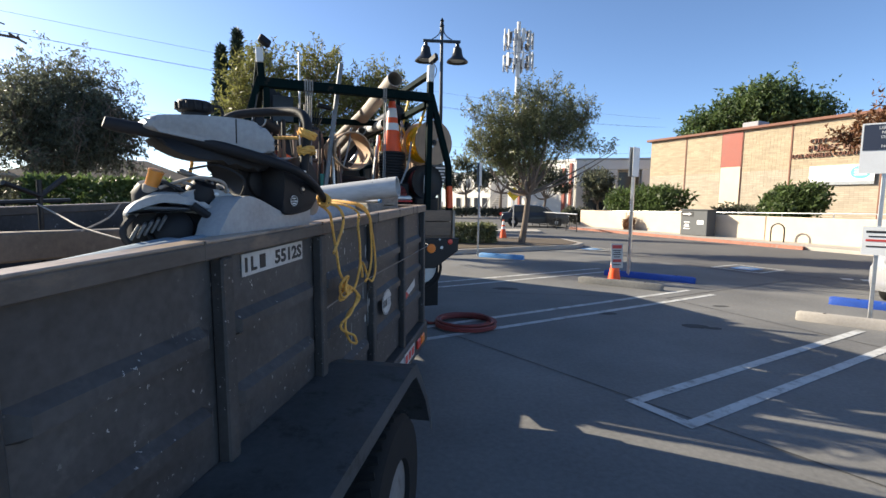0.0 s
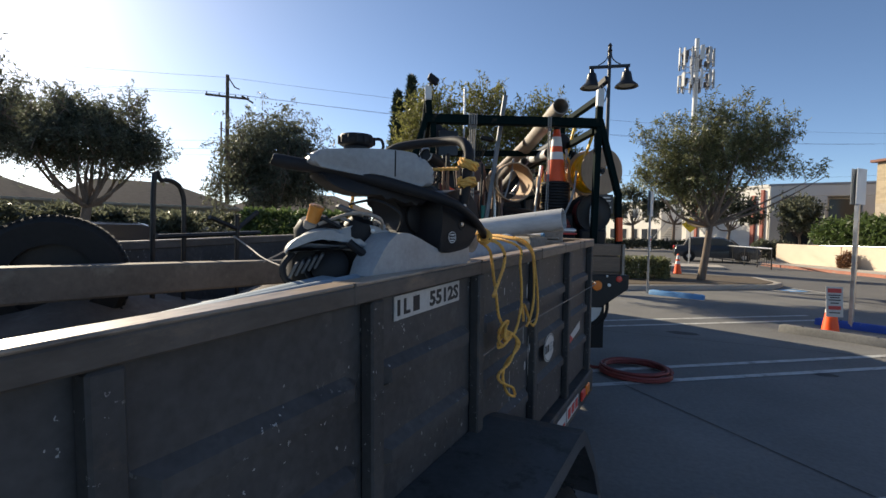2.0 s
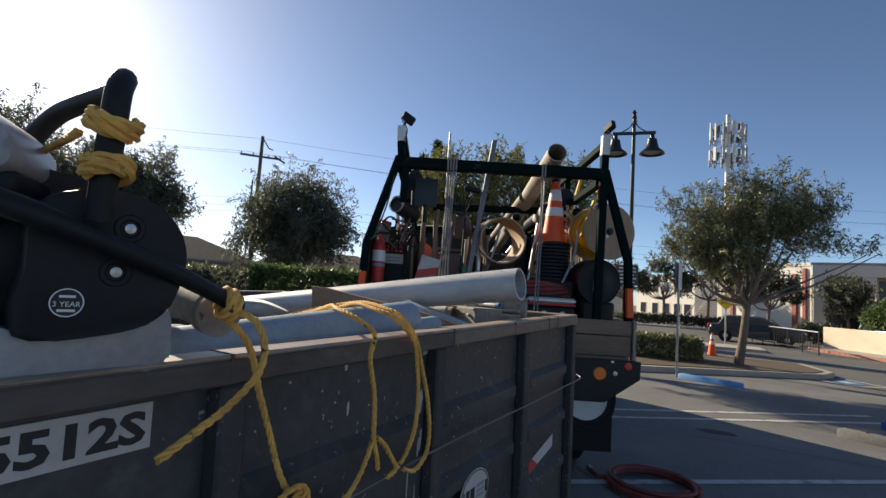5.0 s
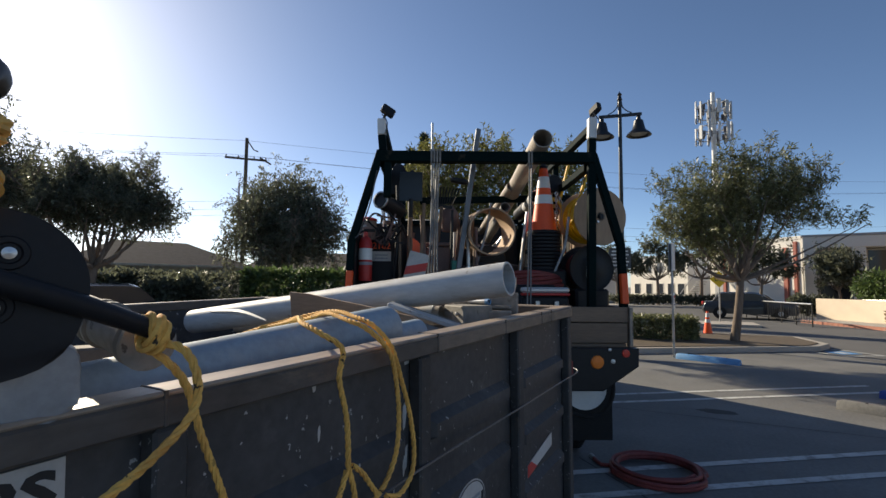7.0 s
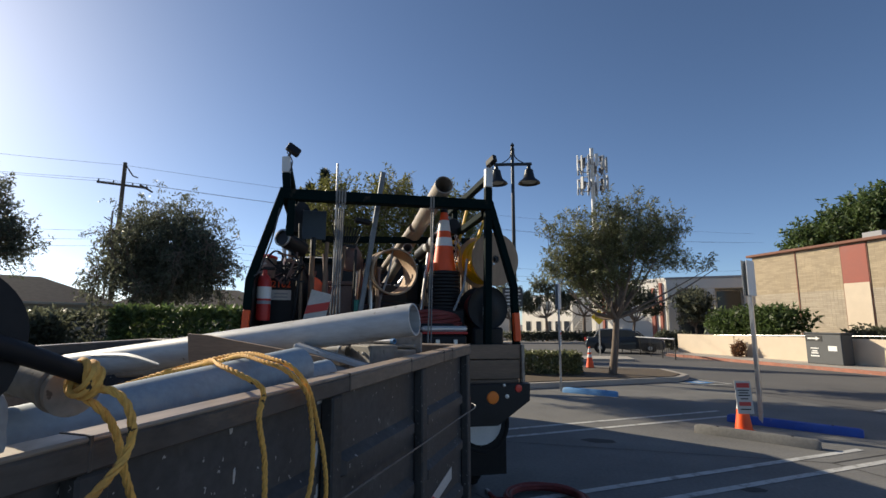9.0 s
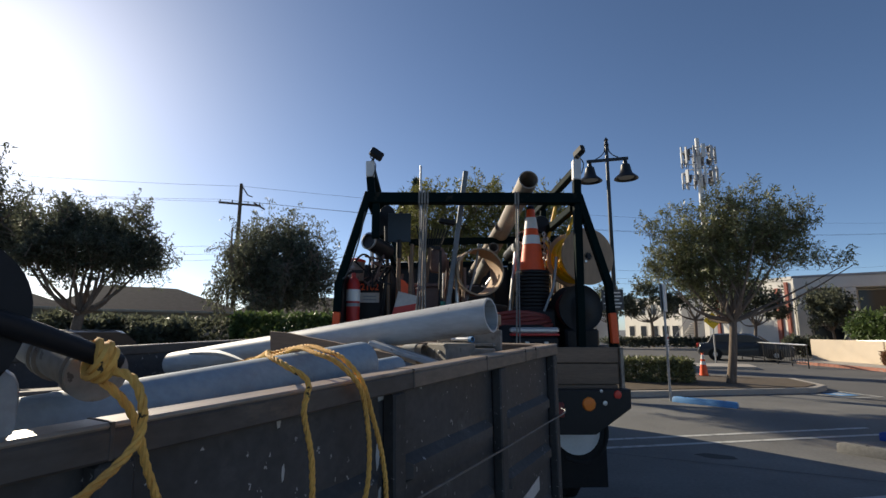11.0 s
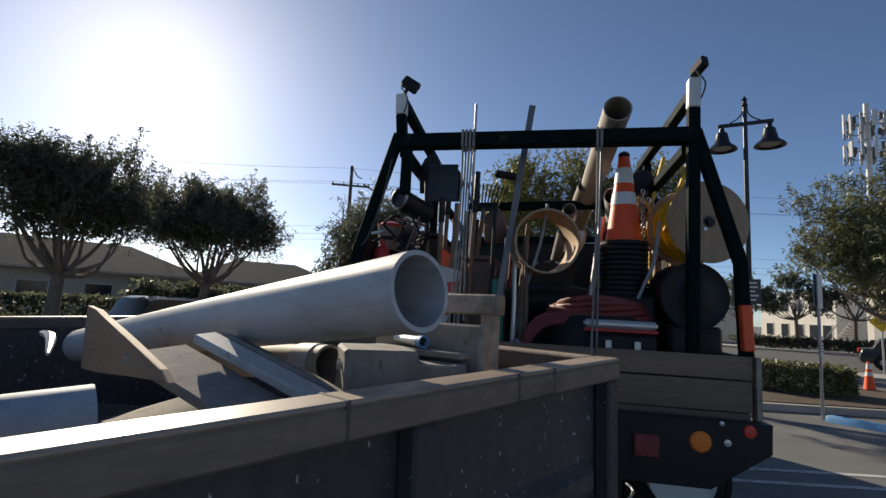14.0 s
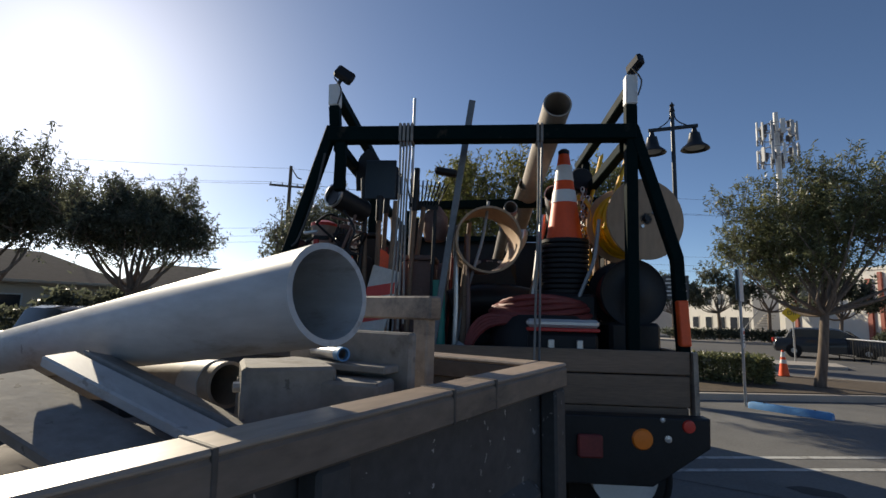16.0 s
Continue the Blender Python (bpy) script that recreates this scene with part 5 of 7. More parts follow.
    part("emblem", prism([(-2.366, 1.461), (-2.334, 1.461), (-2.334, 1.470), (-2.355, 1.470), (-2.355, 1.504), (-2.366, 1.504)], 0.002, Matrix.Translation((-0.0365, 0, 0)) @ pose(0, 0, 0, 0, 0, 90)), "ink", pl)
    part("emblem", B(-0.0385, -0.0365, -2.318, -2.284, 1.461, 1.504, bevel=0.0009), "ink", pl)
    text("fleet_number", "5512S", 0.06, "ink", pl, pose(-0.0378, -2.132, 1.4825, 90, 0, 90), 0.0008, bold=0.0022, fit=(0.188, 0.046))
    rd = part("round_decal", L([(0.0, 0), (0.075, 0), (0.075, 0.002), (0.0, 0.002)], Matrix.Translation((-0.0155, -1.02, 1.055)) @ Matrix.Diagonal((1, 1.28, 0.95, 1)) @ Matrix.Rotation(radians(90), 4, "Y"), 36), "dirtysign", t, "round white decal with black print")
    part("print_ring", L([(0.068, 0), (0.071, 0), (0.071, 0.001), (0.068, 0.001)], Matrix.Translation((-0.0134, -1.02, 1.055)) @ Matrix.Diagonal((1, 1.28, 0.95, 1)) @ Matrix.Rotation(radians(90), 4, "Y"), 36, close=True), "ink", rd)
    for a, b in ((-1.098, -1.090), (-1.080, -1.060), (-1.052, -1.026)):
        part("emblem", B(-0.0134, -0.0124, a, b, 1.035, 1.075), "ink", rd)
    for z in (1.071, 1.055, 1.039):
        part("print_bar", B(-0.0134, -0.0124, -1.012, -0.962, z - 0.004, z + 0.005), "greyprint", rd)
    part("print_bar", B(-0.0134, -0.0124, -0.952, -0.938, 1.037, 1.073), "ink", rd)
    # white paint drips and smears beside the middle post
    rng = random.Random(44)
    for y, z, h, w in ((-1.311, 1.282, 0.03, 0.012), (-1.318, 1.262, 0.022, 0.008), (-1.315, 1.385, 0.034, 0.014), (-1.305, 1.52, 0.012, 0.02), (-1.36, 1.174, 0.05, 0.004), (-1.365, 1.10, 0.09, 0.003), (-1.53, 1.00, 0.10, 0.003), (-1.665, 1.08, 0.05, 0.003), (-1.33, 1.04, 0.02, 0.014), (-1.345, 1.13, 0.02, 0.007), (-1.604, 1.422, 0.016, 0.006), (-1.618, 1.515, 0.01, 0.008)):
        part("paint_drip", prism([(y - w * rng.uniform(0.3, 0.6), z - h), (y + w * rng.uniform(0.1, 0.5), z - h * 0.8), (y + w * 0.6, z + h * 0.2), (y + w * rng.uniform(0.1, 0.8), z + h), (y - w * 0.4, z + h * 0.7), (y - w * 0.6, z)], 0.0012, Matrix.Translation((-0.0405 if abs(z - 1.33) > 0.04 and abs(z - 1.11) > 0.05 and abs(z - 0.91) > 0.05 else -0.0145, 0, 0)) @ pose(0, 0, 0, 0, 0, 90)), "dirtysign", t, "dried white paint drip")
    sd = part("small_decal", prism([(-0.5, 0.945), (-0.21, 0.985), (-0.21, 1.04), (-0.5, 0.99)], 0.002, Matrix.Translation((-0.0385, 0, 0)) @ pose(0, 0, 0, 0, 0, 90)), "dirtysign", t, "small white and red maker's sticker")
    part("print_bar", prism([(-0.5, 0.945), (-0.40, 0.96), (-0.46, 0.995), (-0.5, 0.99)], 0.002, Matrix.Translation((-0.0365, 0, 0)) @ pose(0, 0, 0, 0, 0, 90)), "redink", sd)
    rf = part("reflector_sticker", B(0.0125, 0.0145, -0.93, -0.74, 0.545, 0.625), "dirtysign", t, "white and red reflective sticker")
    part("print_bar", B(0.0146, 0.0166, -0.90, -0.77, 0.555, 0.57), "redink", rf)
    rf = part("reflector_sticker", B(0.0125, 0.0145, -0.72, -0.44, 0.545, 0.63), "dirtysign", t, "white and red reflective sticker")
    for k in range(3):
        part("print_bar", B(0.0146, 0.0166, -0.70 + 0.09 * k, -0.64 + 0.09 * k, 0.56, 0.615), "redink", rf)
    for y in (-0.33, -0.2):
        part("marker_light", B(0.012, 0.028, y - 0.05, y + 0.05, 0.555, 0.62, bevel=0.008), "amber" if y > -0.3 else "redlens", t, "orange marker light")
    # a thin cable along the side
    part("side_cable", T([(-0.006, -1.9, 1.235), (0.002, -1.32, 1.262), (0.002, -0.68, 1.257), (0.002, -0.2, 1.256), (0.012, 0.03, 1.262), (-0.02, 0.08, 1.27)], 0.0032, 6, smooth_steps=4), "dullsteel", t, "thin grey cable along the ribs")
    return t


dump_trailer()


def loose_pipe(p0, p1, r, mat, label, wall=0.006, name="plastic_pipe"):
    t = thing(name, label, "pipe", LEVEL, group="pipes in the trailer")
    part("shell", pipe(p0, p1, r, wall), mat, t, smooth=True)
    return t


# what lies in the trailer
loose_pipe((-0.060, -0.657, 1.695), (-1.95, -0.70, 1.45), 0.065, "pvc", "thick white plastic pipe across the trailer", 0.008)
loose_pipe((-0.19, -1.24, 1.549), (-0.22, -4.3, 1.289), 0.058, "bluepvc", "long pale blue plastic pipe beside the rail")
loose_pipe((-0.11, -2.38, 1.492), (-0.115, -3.5, 1.43), 0.022, "bluepvc", "thin blue grey pipe lying against the rail", 0.003)
loose_pipe((-0.222, -1.03, 1.516), (-0.34, -2.3, 1.42), 0.042, "bluepvc", "thinner blue plastic pipe beside the rail")
tp = loose_pipe((-0.40, -0.58, 1.542), (-1.6, -0.68, 1.45), 0.04, "tanpipe", "stained tan pipe with white collar under the white pipe")
part("collar", pipe((-0.43, -0.582, 1.540), (-0.49, -0.587, 1.536), 0.0425, 0.003), "pvc", tp, "white collar", smooth=True)
loose_pipe((-0.45, -1.0, 1.40), (-0.60, -2.6, 1.34), 0.06, "pvc", "dull white pipe low in the trailer")


def trailer_load():
    # plywood boxes and blocks at the front of the bed
    t = thing("form_block", "grey weathered timber formwork block", "timber", LEVEL)
    part("block", B(-0.165, 0.0, -0.05, 0.09, -0.32, 0.0, bevel=0.006, m=Matrix.Translation((-0.235, -0.60, 1.586)) @ pose(0, 0, 0, 0, 0, -30)), "formgrey", t, "stained block with a bolt")
    part("plank", B(-0.22, 0.03, -0.02, 0.06, -0.32, 0.0, bevel=0.005, m=Matrix.Translation((-0.15, -0.50, 1.565)) @ pose(0, 0, 0, 0, 0, 22)), "formgrey", t)
    part("plate", B(-0.30, 0.0, 0, 0.02, -0.33, 0.0, bevel=0.004, m=Matrix.Translation((-0.125, -0.42, 1.640)) @ pose(0, 0, 0, 0, 0, 4)), "formgrey", t)
    part("ledge", B(-0.24, 0.0, 0, 0.05, -0.012, 0.0, bevel=0.002, m=Matrix.Translation((-0.14, -0.465, 1.585)) @ pose(0, 0, 0, 0, 0, 10)), "formgrey", t)
    part("bolt", L([(0.008, 0), (0.008, 0.01), (0.0, 0.012)], Matrix.Translation((-0.30, -0.62, 1.553)) @ pose(0, 0, 0, 90, 0, -30), 8), "steel", t)
    t = thing("copper_stub", "short blue capped pipe stub on the block", "pipe", LEVEL)
    part("stub", pipe((-0.24, -0.47, 1.600), (-0.345, -0.44, 1.598), 0.011, 0.002, 16), "steel", t, smooth=True)
    part("cap", pipe((-0.23, -0.473, 1.600), (-0.247, -0.468, 1.600), 0.0125, 0.003, 16), "ltblue", t, "blue ring", smooth=True)
    t = thing("steel_angle", "rusty steel frame standing in the trailer", "bracket", LEVEL)
    part("post", B(-0.50, -0.46, -0.26, -0.23, 0.70, 1.705, bevel=0.004), "rail", t)
    part("post", B(-0.255, -0.215, -0.26, -0.23, 0.70, 1.705, bevel=0.004), "rail", t)
    part("bar", B(-0.53, -0.205, -0.265, -0.225, 1.66, 1.71, bevel=0.004), "rail", t)
    # boards side by side under the white pipe: white for sun, grey for shade
    def board(name, label, o, u, w, width, length, mat):
        u, w = Vector(u).normalized(), Vector(w)
        w = (w - u * w.dot(u)).normalized()
        n = u.cross(w)
        f = Matrix((( *u, 0), (*w, 0), (*n, 0), (0, 0, 0, 1))).transposed()
        f.translation = Vector(o)
        t = thing(name, label, "plank", LEVEL)
        part("plank", B(-0.12, length, 0, width, -0.009, 0.009, bevel=0.003, m=f), mat, t)
    board("timber_plank", "white board for the sunlit strip under the pipe", (-0.414, -0.735, 1.559), (0.146, 0.05, -0.045), (-0.067, -0.083, 0.021), 0.05, 0.24, "pvc")
    board("timber_plank", "wide grey board for the shade under the pipe", (-0.44, -0.779, 1.533), (0.146, 0.05, -0.045), (-0.067, -0.083, 0.021), 0.12, 0.24, "formgrey")
    board("timber_plank", "pale sawn board under the pipe", (-0.41, -0.73, 1.561), (0.146, 0.05, -0.045), (-0.03, 0.075, -0.02), 0.06, 0.24, "formgrey")
    t = thing("timber_beam", "long dusty brown timber beam lying in the trailer", "plank", LEVEL)
    part("beam", B(-1.36, -1.24, -4.6, -1.3, 1.28, 1.40, bevel=0.008, m=pose(0, 0, 0, -1.5, 0, 0)), "tarp", t)
    t = thing("plywood_sheet", "dusty brown wedge of plywood lying on the load", "plank", LEVEL)
    part("sheet", prism([(0.0, 0.0), (-0.015, 0.088), (0.1, 0.082), (0.22, 0.066), (0.42, 0.042), (0.64, 0.014), (0.68, 0.0), (0.45, -0.02), (0.2, -0.045), (0.01, -0.06)], 0.014, Matrix.Translation((-0.955, -0.90, 1.545)) @ pose(0, 0, 0, 0, 0, -3), bevel=0.003), "board", t)
    for k, (a, b) in enumerate((((-0.75, -0.78, 1.50), (-0.42, -0.86, 1.50)), ((-1.5, -0.9, 1.53), (-1.05, -0.95, 1.51)), ((-0.62, -0.72, 1.49), (-0.40, -0.80, 1.47)))):
        t = thing("broken_strip", "broken pale plastic strip on the load", "debris", LEVEL, group="broken strips")
        part("strip", T([a, tuple((x + y) / 2 + (0.015 if q == 2 else 0.01) for q, (x, y) in enumerate(zip(a, b))), b], [0.008, 0.014, 0.004], 6, smooth_steps=4), "pvc", t, smooth=True)
    # the dusty heap that fills the bed under the loose things
    t = thing("covered_load", "dusty brown tarpaulin over the load in the bed", "tarpaulin", LEVEL)
    rng = random.Random(21)
    nx, ny = 14, 30
    top = [[(-2.06 + 1.94 * a / nx, -4.7 + 4.5 * b / ny, 1.20 + 0.10 * math.sin(a * 0.9 + b * 0.35) * math.sin(b * 0.5) + 0.03 * rng.random()) for a in range(nx + 1)] for b in range(ny + 1)]
    bm = bmesh.new()
    grid = [[bm.verts.new(p) for p in row] for row in top]
    for b in range(ny):
        for a in range(nx):
            bm.faces.new((grid[b][a], grid[b][a + 1], grid[b + 1][a + 1], grid[b + 1][a]))
    edge = [grid[0][a] for a in range(nx + 1)] + [grid[b][nx] for b in range(1, ny + 1)] + [grid[ny][a] for a in range(nx - 1, -1, -1)] + [grid[b][0] for b in range(ny - 1, 0, -1)]
    foot = [bm.verts.new((v.co.x, v.co.y, 0.60)) for v in edge]
    for k in range(len(edge)):
        q = (k + 1) % len(edge)
        bm.faces.new((edge[q], edge[k], foot[k], foot[q]))
    part("sheet", bm, "tarp", t, smooth=True)
    t = thing("spare_tyre", "old tyre standing in the trailer", "tyre", LEVEL @ pose(-1.72, -2.48, 1.38, 0, 0, -30))
    part("tyre", L([(0.15, -0.09), (0.24, -0.09), (0.265, -0.06), (0.27, 0), (0.265, 0.06), (0.24, 0.09), (0.15, 0.09)], Matrix.Rotation(radians(90), 4, "Y"), 40, close=True), "rubber", t, smooth=True)
    part("disc", L([(0.0, -0.03), (0.155, -0.03), (0.155, 0.03), (0.0, 0.03)], Matrix.Rotation(radians(90), 4, "Y"), 28), "black", t, "black wheel disc")
    bm = bmesh.new()
    for k in range(60):
        a = 2 * math.pi * k / 60
        box(bm, -0.005, 0.004, -0.008, 0.008, -0.07, 0.07, m=Matrix.Rotation(radians(90), 4, "Y") @ Matrix.Rotation(a, 4, "Z") @ Matrix.Translation((0.266, 0, 0)))
    tagged(part("tread", bm, "rubber", t), kind="stuff")
    # machine handles and brackets at the far side
    t = thing("tamper_handle", "black tubular machine handle standing in the trailer", "tool", LEVEL)
    part("loop", T([(-1.72, -1.92, 0.7), (-1.70, -1.92, 1.6), (-1.70, -1.93, 1.78), (-1.69, -1.98, 1.83), (-1.68, -2.05, 1.83), (-1.68, -2.09, 1.78), (-1.68, -2.10, 0.7)], 0.012, 8, smooth_steps=4), "black", t, smooth=True)
    part("upright", T([(-1.62, -1.66, 0.7), (-1.62, -1.66, 1.68)], 0.012, 8), "black", t)
    part("bracket", T([(-1.62, -1.83, 1.66), (-1.62, -1.66, 1.60), (-1.62, -1.52, 1.70)], 0.014, 6), "black", t)
    part("crossbar", T([(-1.64, -2.10, 1.56), (-1.62, -1.5, 1.58)], 0.012, 6), "black", t)
    t = thing("thin_rope", "thin pale rope strung across the trailer", "rope", LEVEL)
    part("strand", T([(-1.500, -1.779, 1.564), (-1.300, -1.841, 1.509), (-1.100, -1.921, 1.465), (-0.800, -1.991, 1.420)], 0.004, 6, smooth_steps=4), "tanpipe", t)
    part("strand", T([(-1.100, -1.938, 1.457), (-1.120, -1.779, 1.507), (-1.140, -1.690, 1.569)], 0.004, 6, smooth_steps=4), "tanpipe", t)


trailer_load()


def rounded(poly, steps=4):
    """A closed outline drawn smooth through its corners."""
    k, out = len(poly), []
    for i in range(k):
        a, b, c, e = (Vector(poly[(i + q) % k]) for q in (-1, 0, 1, 2))
        for s in range(steps):
            u = s / steps
            v = 0.5 * ((2 * b) + (c - a) * u + (2 * a - 5 * b + 4 * c - e) * u * u + (3 * b - a - 3 * c + e) * u ** 3)
            out.append((v.x, v.y))
    return out


def cut_off_saw():
    """The power cutter that sits on the rail: tank on top, belt guard ahead, long front handle."""
    t = thing("power_cutter", "dusty grey and black petrol cut-off saw lying on the load", "power tool", LEVEL)
    m = Matrix.Translation((-0.165, -2.342, 0)) @ pose(0, 0, 0, 0, 0, 53)
    prof = [(-0.25, 1.785), (-0.252, 1.806), (-0.23, 1.824), (-0.10, 1.838), (0.02, 1.838), (0.075, 1.812), (0.10, 1.765), (0.06, 1.745), (-0.12, 1.765)]
    part("fuel_tank", prism(rounded(prof), 0.15, m @ Matrix.Translation((0.04, -0.075, 0)), bevel=0.014), "greyplastic", t, "dusty grey fuel tank", smooth=True)
    part("tank_seam", B(0.013, 0.019, -0.077, 0.077, 1.765, 1.8405, bevel=0.003, m=m), "blackplastic", t)
    c = part("cap", L([(0.036, 1.83), (0.036, 1.85), (0.046, 1.854), (0.049, 1.86), (0.049, 1.876), (0.043, 1.884), (0.0, 1.886)], m @ Matrix.Translation((-0.075, 0.0, 0)), 24), "blackplastic", t, "black filler cap", smooth=True)
    for k in range(14):
        a = 2 * math.pi * k / 14
        part("rib", B(-0.003, 0.003, -0.003, 0.003, 1.858, 1.878, m=m @ Matrix.Translation((-0.075 + 0.05 * math.cos(a), 0.05 * math.sin(a), 0))), "blackplastic", c)
    part("strap", T([(0.04, 0, 1.875), (0.072, 0, 1.878), (0.078, 0, 1.852), (0.05, 0, 1.838)], 0.0045, 6, smooth_steps=4), "blackplastic", c).matrix_basis = m @ Matrix.Translation((-0.075, 0, 0))
    part("front_handle", T([(-0.322, -2.605, 1.797), (-0.30, -2.58, 1.79), (-0.18, -2.45, 1.768), (0.0, -2.30, 1.712), (0.04, -2.22, 1.682), (0.035, -2.1, 1.642), (0.015, -1.985, 1.598)], [0.014, 0.018, 0.018, 0.016, 0.013, 0.013, 0.012], 12, smooth_steps=5), "blackplastic", t, "long black handle bar", smooth=True)
    part("loop_handle", T([(-0.30, -2.20, 1.78), (-0.285, -2.175, 1.85), (-0.25, -2.165, 1.88), (-0.2, -2.158, 1.893), (-0.08, -2.155, 1.898), (0.01, -2.185, 1.888), (0.046, -2.205, 1.858), (0.05, -2.208, 1.82), (0.035, -2.205, 1.70)], 0.015, 12, smooth_steps=4), "blackplastic", t, smooth=True)
    mg = Matrix.Translation((-0.002, -2.212, 0)) @ pose(0, 0, 0, 0, 0, 77)
    body = [(-0.15, 1.775), (-0.115, 1.70), (-0.10, 1.64), (-0.11, 1.575), (0.0, 1.555), (0.06, 1.60), (0.07, 1.69), (0.05, 1.76)]
    e = part("engine_body", prism(rounded(body), 0.13, mg @ Matrix.Translation((0, 0.105, 0)), bevel=0.012), "blackplastic", t, "black engine housing", smooth=True)
    for x, z, r in ((-0.06, 1.70, 0.008), (-0.03, 1.63, 0.006), (-0.075, 1.6, 0.006)):
        part("screw", L([(r, 0), (r, 0.004), (0.0, 0.005)], mg @ Matrix.Translation((x, 0.105, z)) @ Matrix.Rotation(radians(90), 4, "X"), 10), "steel", e)
    part("pull_cord_cover", L([(0.05, 0), (0.05, 0.012), (0.035, 0.018), (0.0, 0.02)], mg @ Matrix.Translation((-0.04, 0.105, 1.66)) @ Matrix.Rotation(radians(90), 4, "X"), 24), "blackplastic", e, smooth=True)
    guard = [(-0.045, 1.56), (-0.042, 1.64), (-0.04, 1.715), (0.015, 1.742), (0.07, 1.74), (0.11, 1.712), (0.128, 1.67), (0.122, 1.62), (0.10, 1.58), (0.04, 1.56)]
    g = part("belt_guard", prism(rounded(guard), 0.115, mg @ Matrix.Translation((0, -0.004, 0)), bevel=0.006), "blackplastic", t, "black belt guard with two pale bolts", smooth=True)
    for x, z in ((0.056, 1.697), (0.046, 1.640)):
        part("bolt", L([(0.0065, 0), (0.0065, 0.004), (0.0, 0.005)], mg @ Matrix.Translation((x, -0.004, z)) @ Matrix.Rotation(radians(90), 4, "X"), 14), "steel", g, "pale bolt head")
        part("boss", L([(0.019, 0), (0.017, 0.003), (0.012, 0.003), (0.01, 0.0)], mg @ Matrix.Translation((x, -0.0035, z)) @ Matrix.Rotation(radians(90), 4, "X"), 18, close=True), "blackplastic", g, smooth=True)
    st = part("sticker", L([(0.0, 0), (0.0178, 0), (0.0178, 0.0012), (0.0, 0.0012)], mg @ Matrix.Translation((0.0, -0.005, 1.60)) @ Matrix.Rotation(radians(90), 4, "X"), 28), "ink", g, "round warranty sticker")
    part("ring", L([(0.0158, 0), (0.0172, 0), (0.0172, 0.002), (0.0158, 0.002)], mg @ Matrix.Translation((0.0, -0.005, 1.60)) @ Matrix.Rotation(radians(90), 4, "X"), 28, close=True), "sign", st)
    text("print", "3 YEAR", 0.0088, "sign", st, mg @ Matrix.Translation((0, -0.0068, 1.598)) @ pose(0, 0, 0, 90, 0, 0), 0.0004)
    for z, w in ((1.6075, 0.008), (1.5905, 0.009)):
        part("print_bar", B(-w, w, -0.0072, -0.0062, z - 0.0015, z + 0.0015, m=mg), "sign", st)
    part("filter_cover", prism(rounded([(-0.20, 1.772), (-0.17, 1.735), (-0.10, 1.715), (-0.02, 1.715), (0.05, 1.69), (0.10, 1.70), (0.10, 1.76)]), 0.12, m @ Matrix.Translation((0.02, -0.06, 0)), bevel=0.012), "blackplastic", t, "black filter cover under the tank", smooth=True)
    ms = Matrix.Translation((-0.045, -2.41, 0)) @ pose(0, 0, 0, 0, 0, 83)
    shroud = [(-0.11, 1.49), (-0.09, 1.55), (-0.045, 1.598), (0.0, 1.612), (0.06, 1.60), (0.15, 1.568), (0.22, 1.555), (0.28, 1.60), (0.33, 1.59), (0.335, 1.535), (0.3, 1.50), (0.1, 1.485)]
    part("lower_shroud", prism(rounded(shroud), 0.085, ms @ Matrix.Translation((0, -0.005, 0)), bevel=0.012), "greyplastic", t, "pale grey lower shroud", smooth=True)
    # Pipe coupling lying by the saw, parented to it as a part
    w = part("pipe_coupling", pipe((-0.03, -1.985, 1.582), (-0.30, -1.955, 1.615), 0.032, 0.004), "formgrey", t, "short grey pipe coupling with ribs", smooth=True)
    for k, u in enumerate((0.02, 0.10, 0.55, 0.65)):
        c = Vector((-0.03, -1.985, 1.582)).lerp(Vector((-0.30, -1.955, 1.615)), u)
        part("rib", L([(0.032, -0.006), (0.037, -0.004), (0.037, 0.004), (0.032, 0.006)], frame_at(c, (-0.27, 0.03, 0.033)), 24), "formgrey", w, smooth=True)
    # second cutter's power head beyond
    u = thing("power_cutter", "second cut-off saw with pale rim and black fins", "power tool", LEVEL)
    mu = Matrix.Translation((-0.26, -2.44, 0)) @ pose(0, 0, 0, 0, 0, 50)
    part("housing", prism([(-0.12, 1.47), (-0.12, 1.56), (-0.08, 1.60), (0.06, 1.605), (0.14, 1.57), (0.16, 1.47)], 0.14, mu @ Matrix.Translation((0, -0.07, 0)), bevel=0.02), "blackplastic", u, smooth=True)
    part("cover_rim", T([(-0.125, -0.075, 1.55), (-0.06, -0.08, 1.605), (0.05, -0.08, 1.595), (0.15, -0.075, 1.55), (0.17, -0.07, 1.50)], 0.013, 8, smooth_steps=4), "greyplastic", u, "pale grey cover rim", smooth=True).matrix_basis = mu
    part("cylinder_cover", L([(0.0, 1.64), (0.05, 1.635), (0.075, 1.61), (0.085, 1.56), (0.085, 1.5)], mu @ Matrix.Translation((0.02, 0.03, 0)), 20), "blackplastic", u, smooth=True)
    for k in range(5):
        part("fin", B(-0.004, 0.004, -0.016, 0.016, -0.022, 0.022, bevel=0.003, m=mu @ pose(-0.115 + 0.016 * k, -0.105, 1.512 + 0.006 * k, 12, 28, -8)), "dullsteel", u, "dull grey cooling fin")
    part("loop", T([(-0.10, -0.10, 1.465), (-0.135, -0.11, 1.49), (-0.14, -0.11, 1.525), (-0.115, -0.10, 1.555)], 0.009, 8, smooth_steps=4), "blackplastic", u, smooth=True).matrix_basis = mu
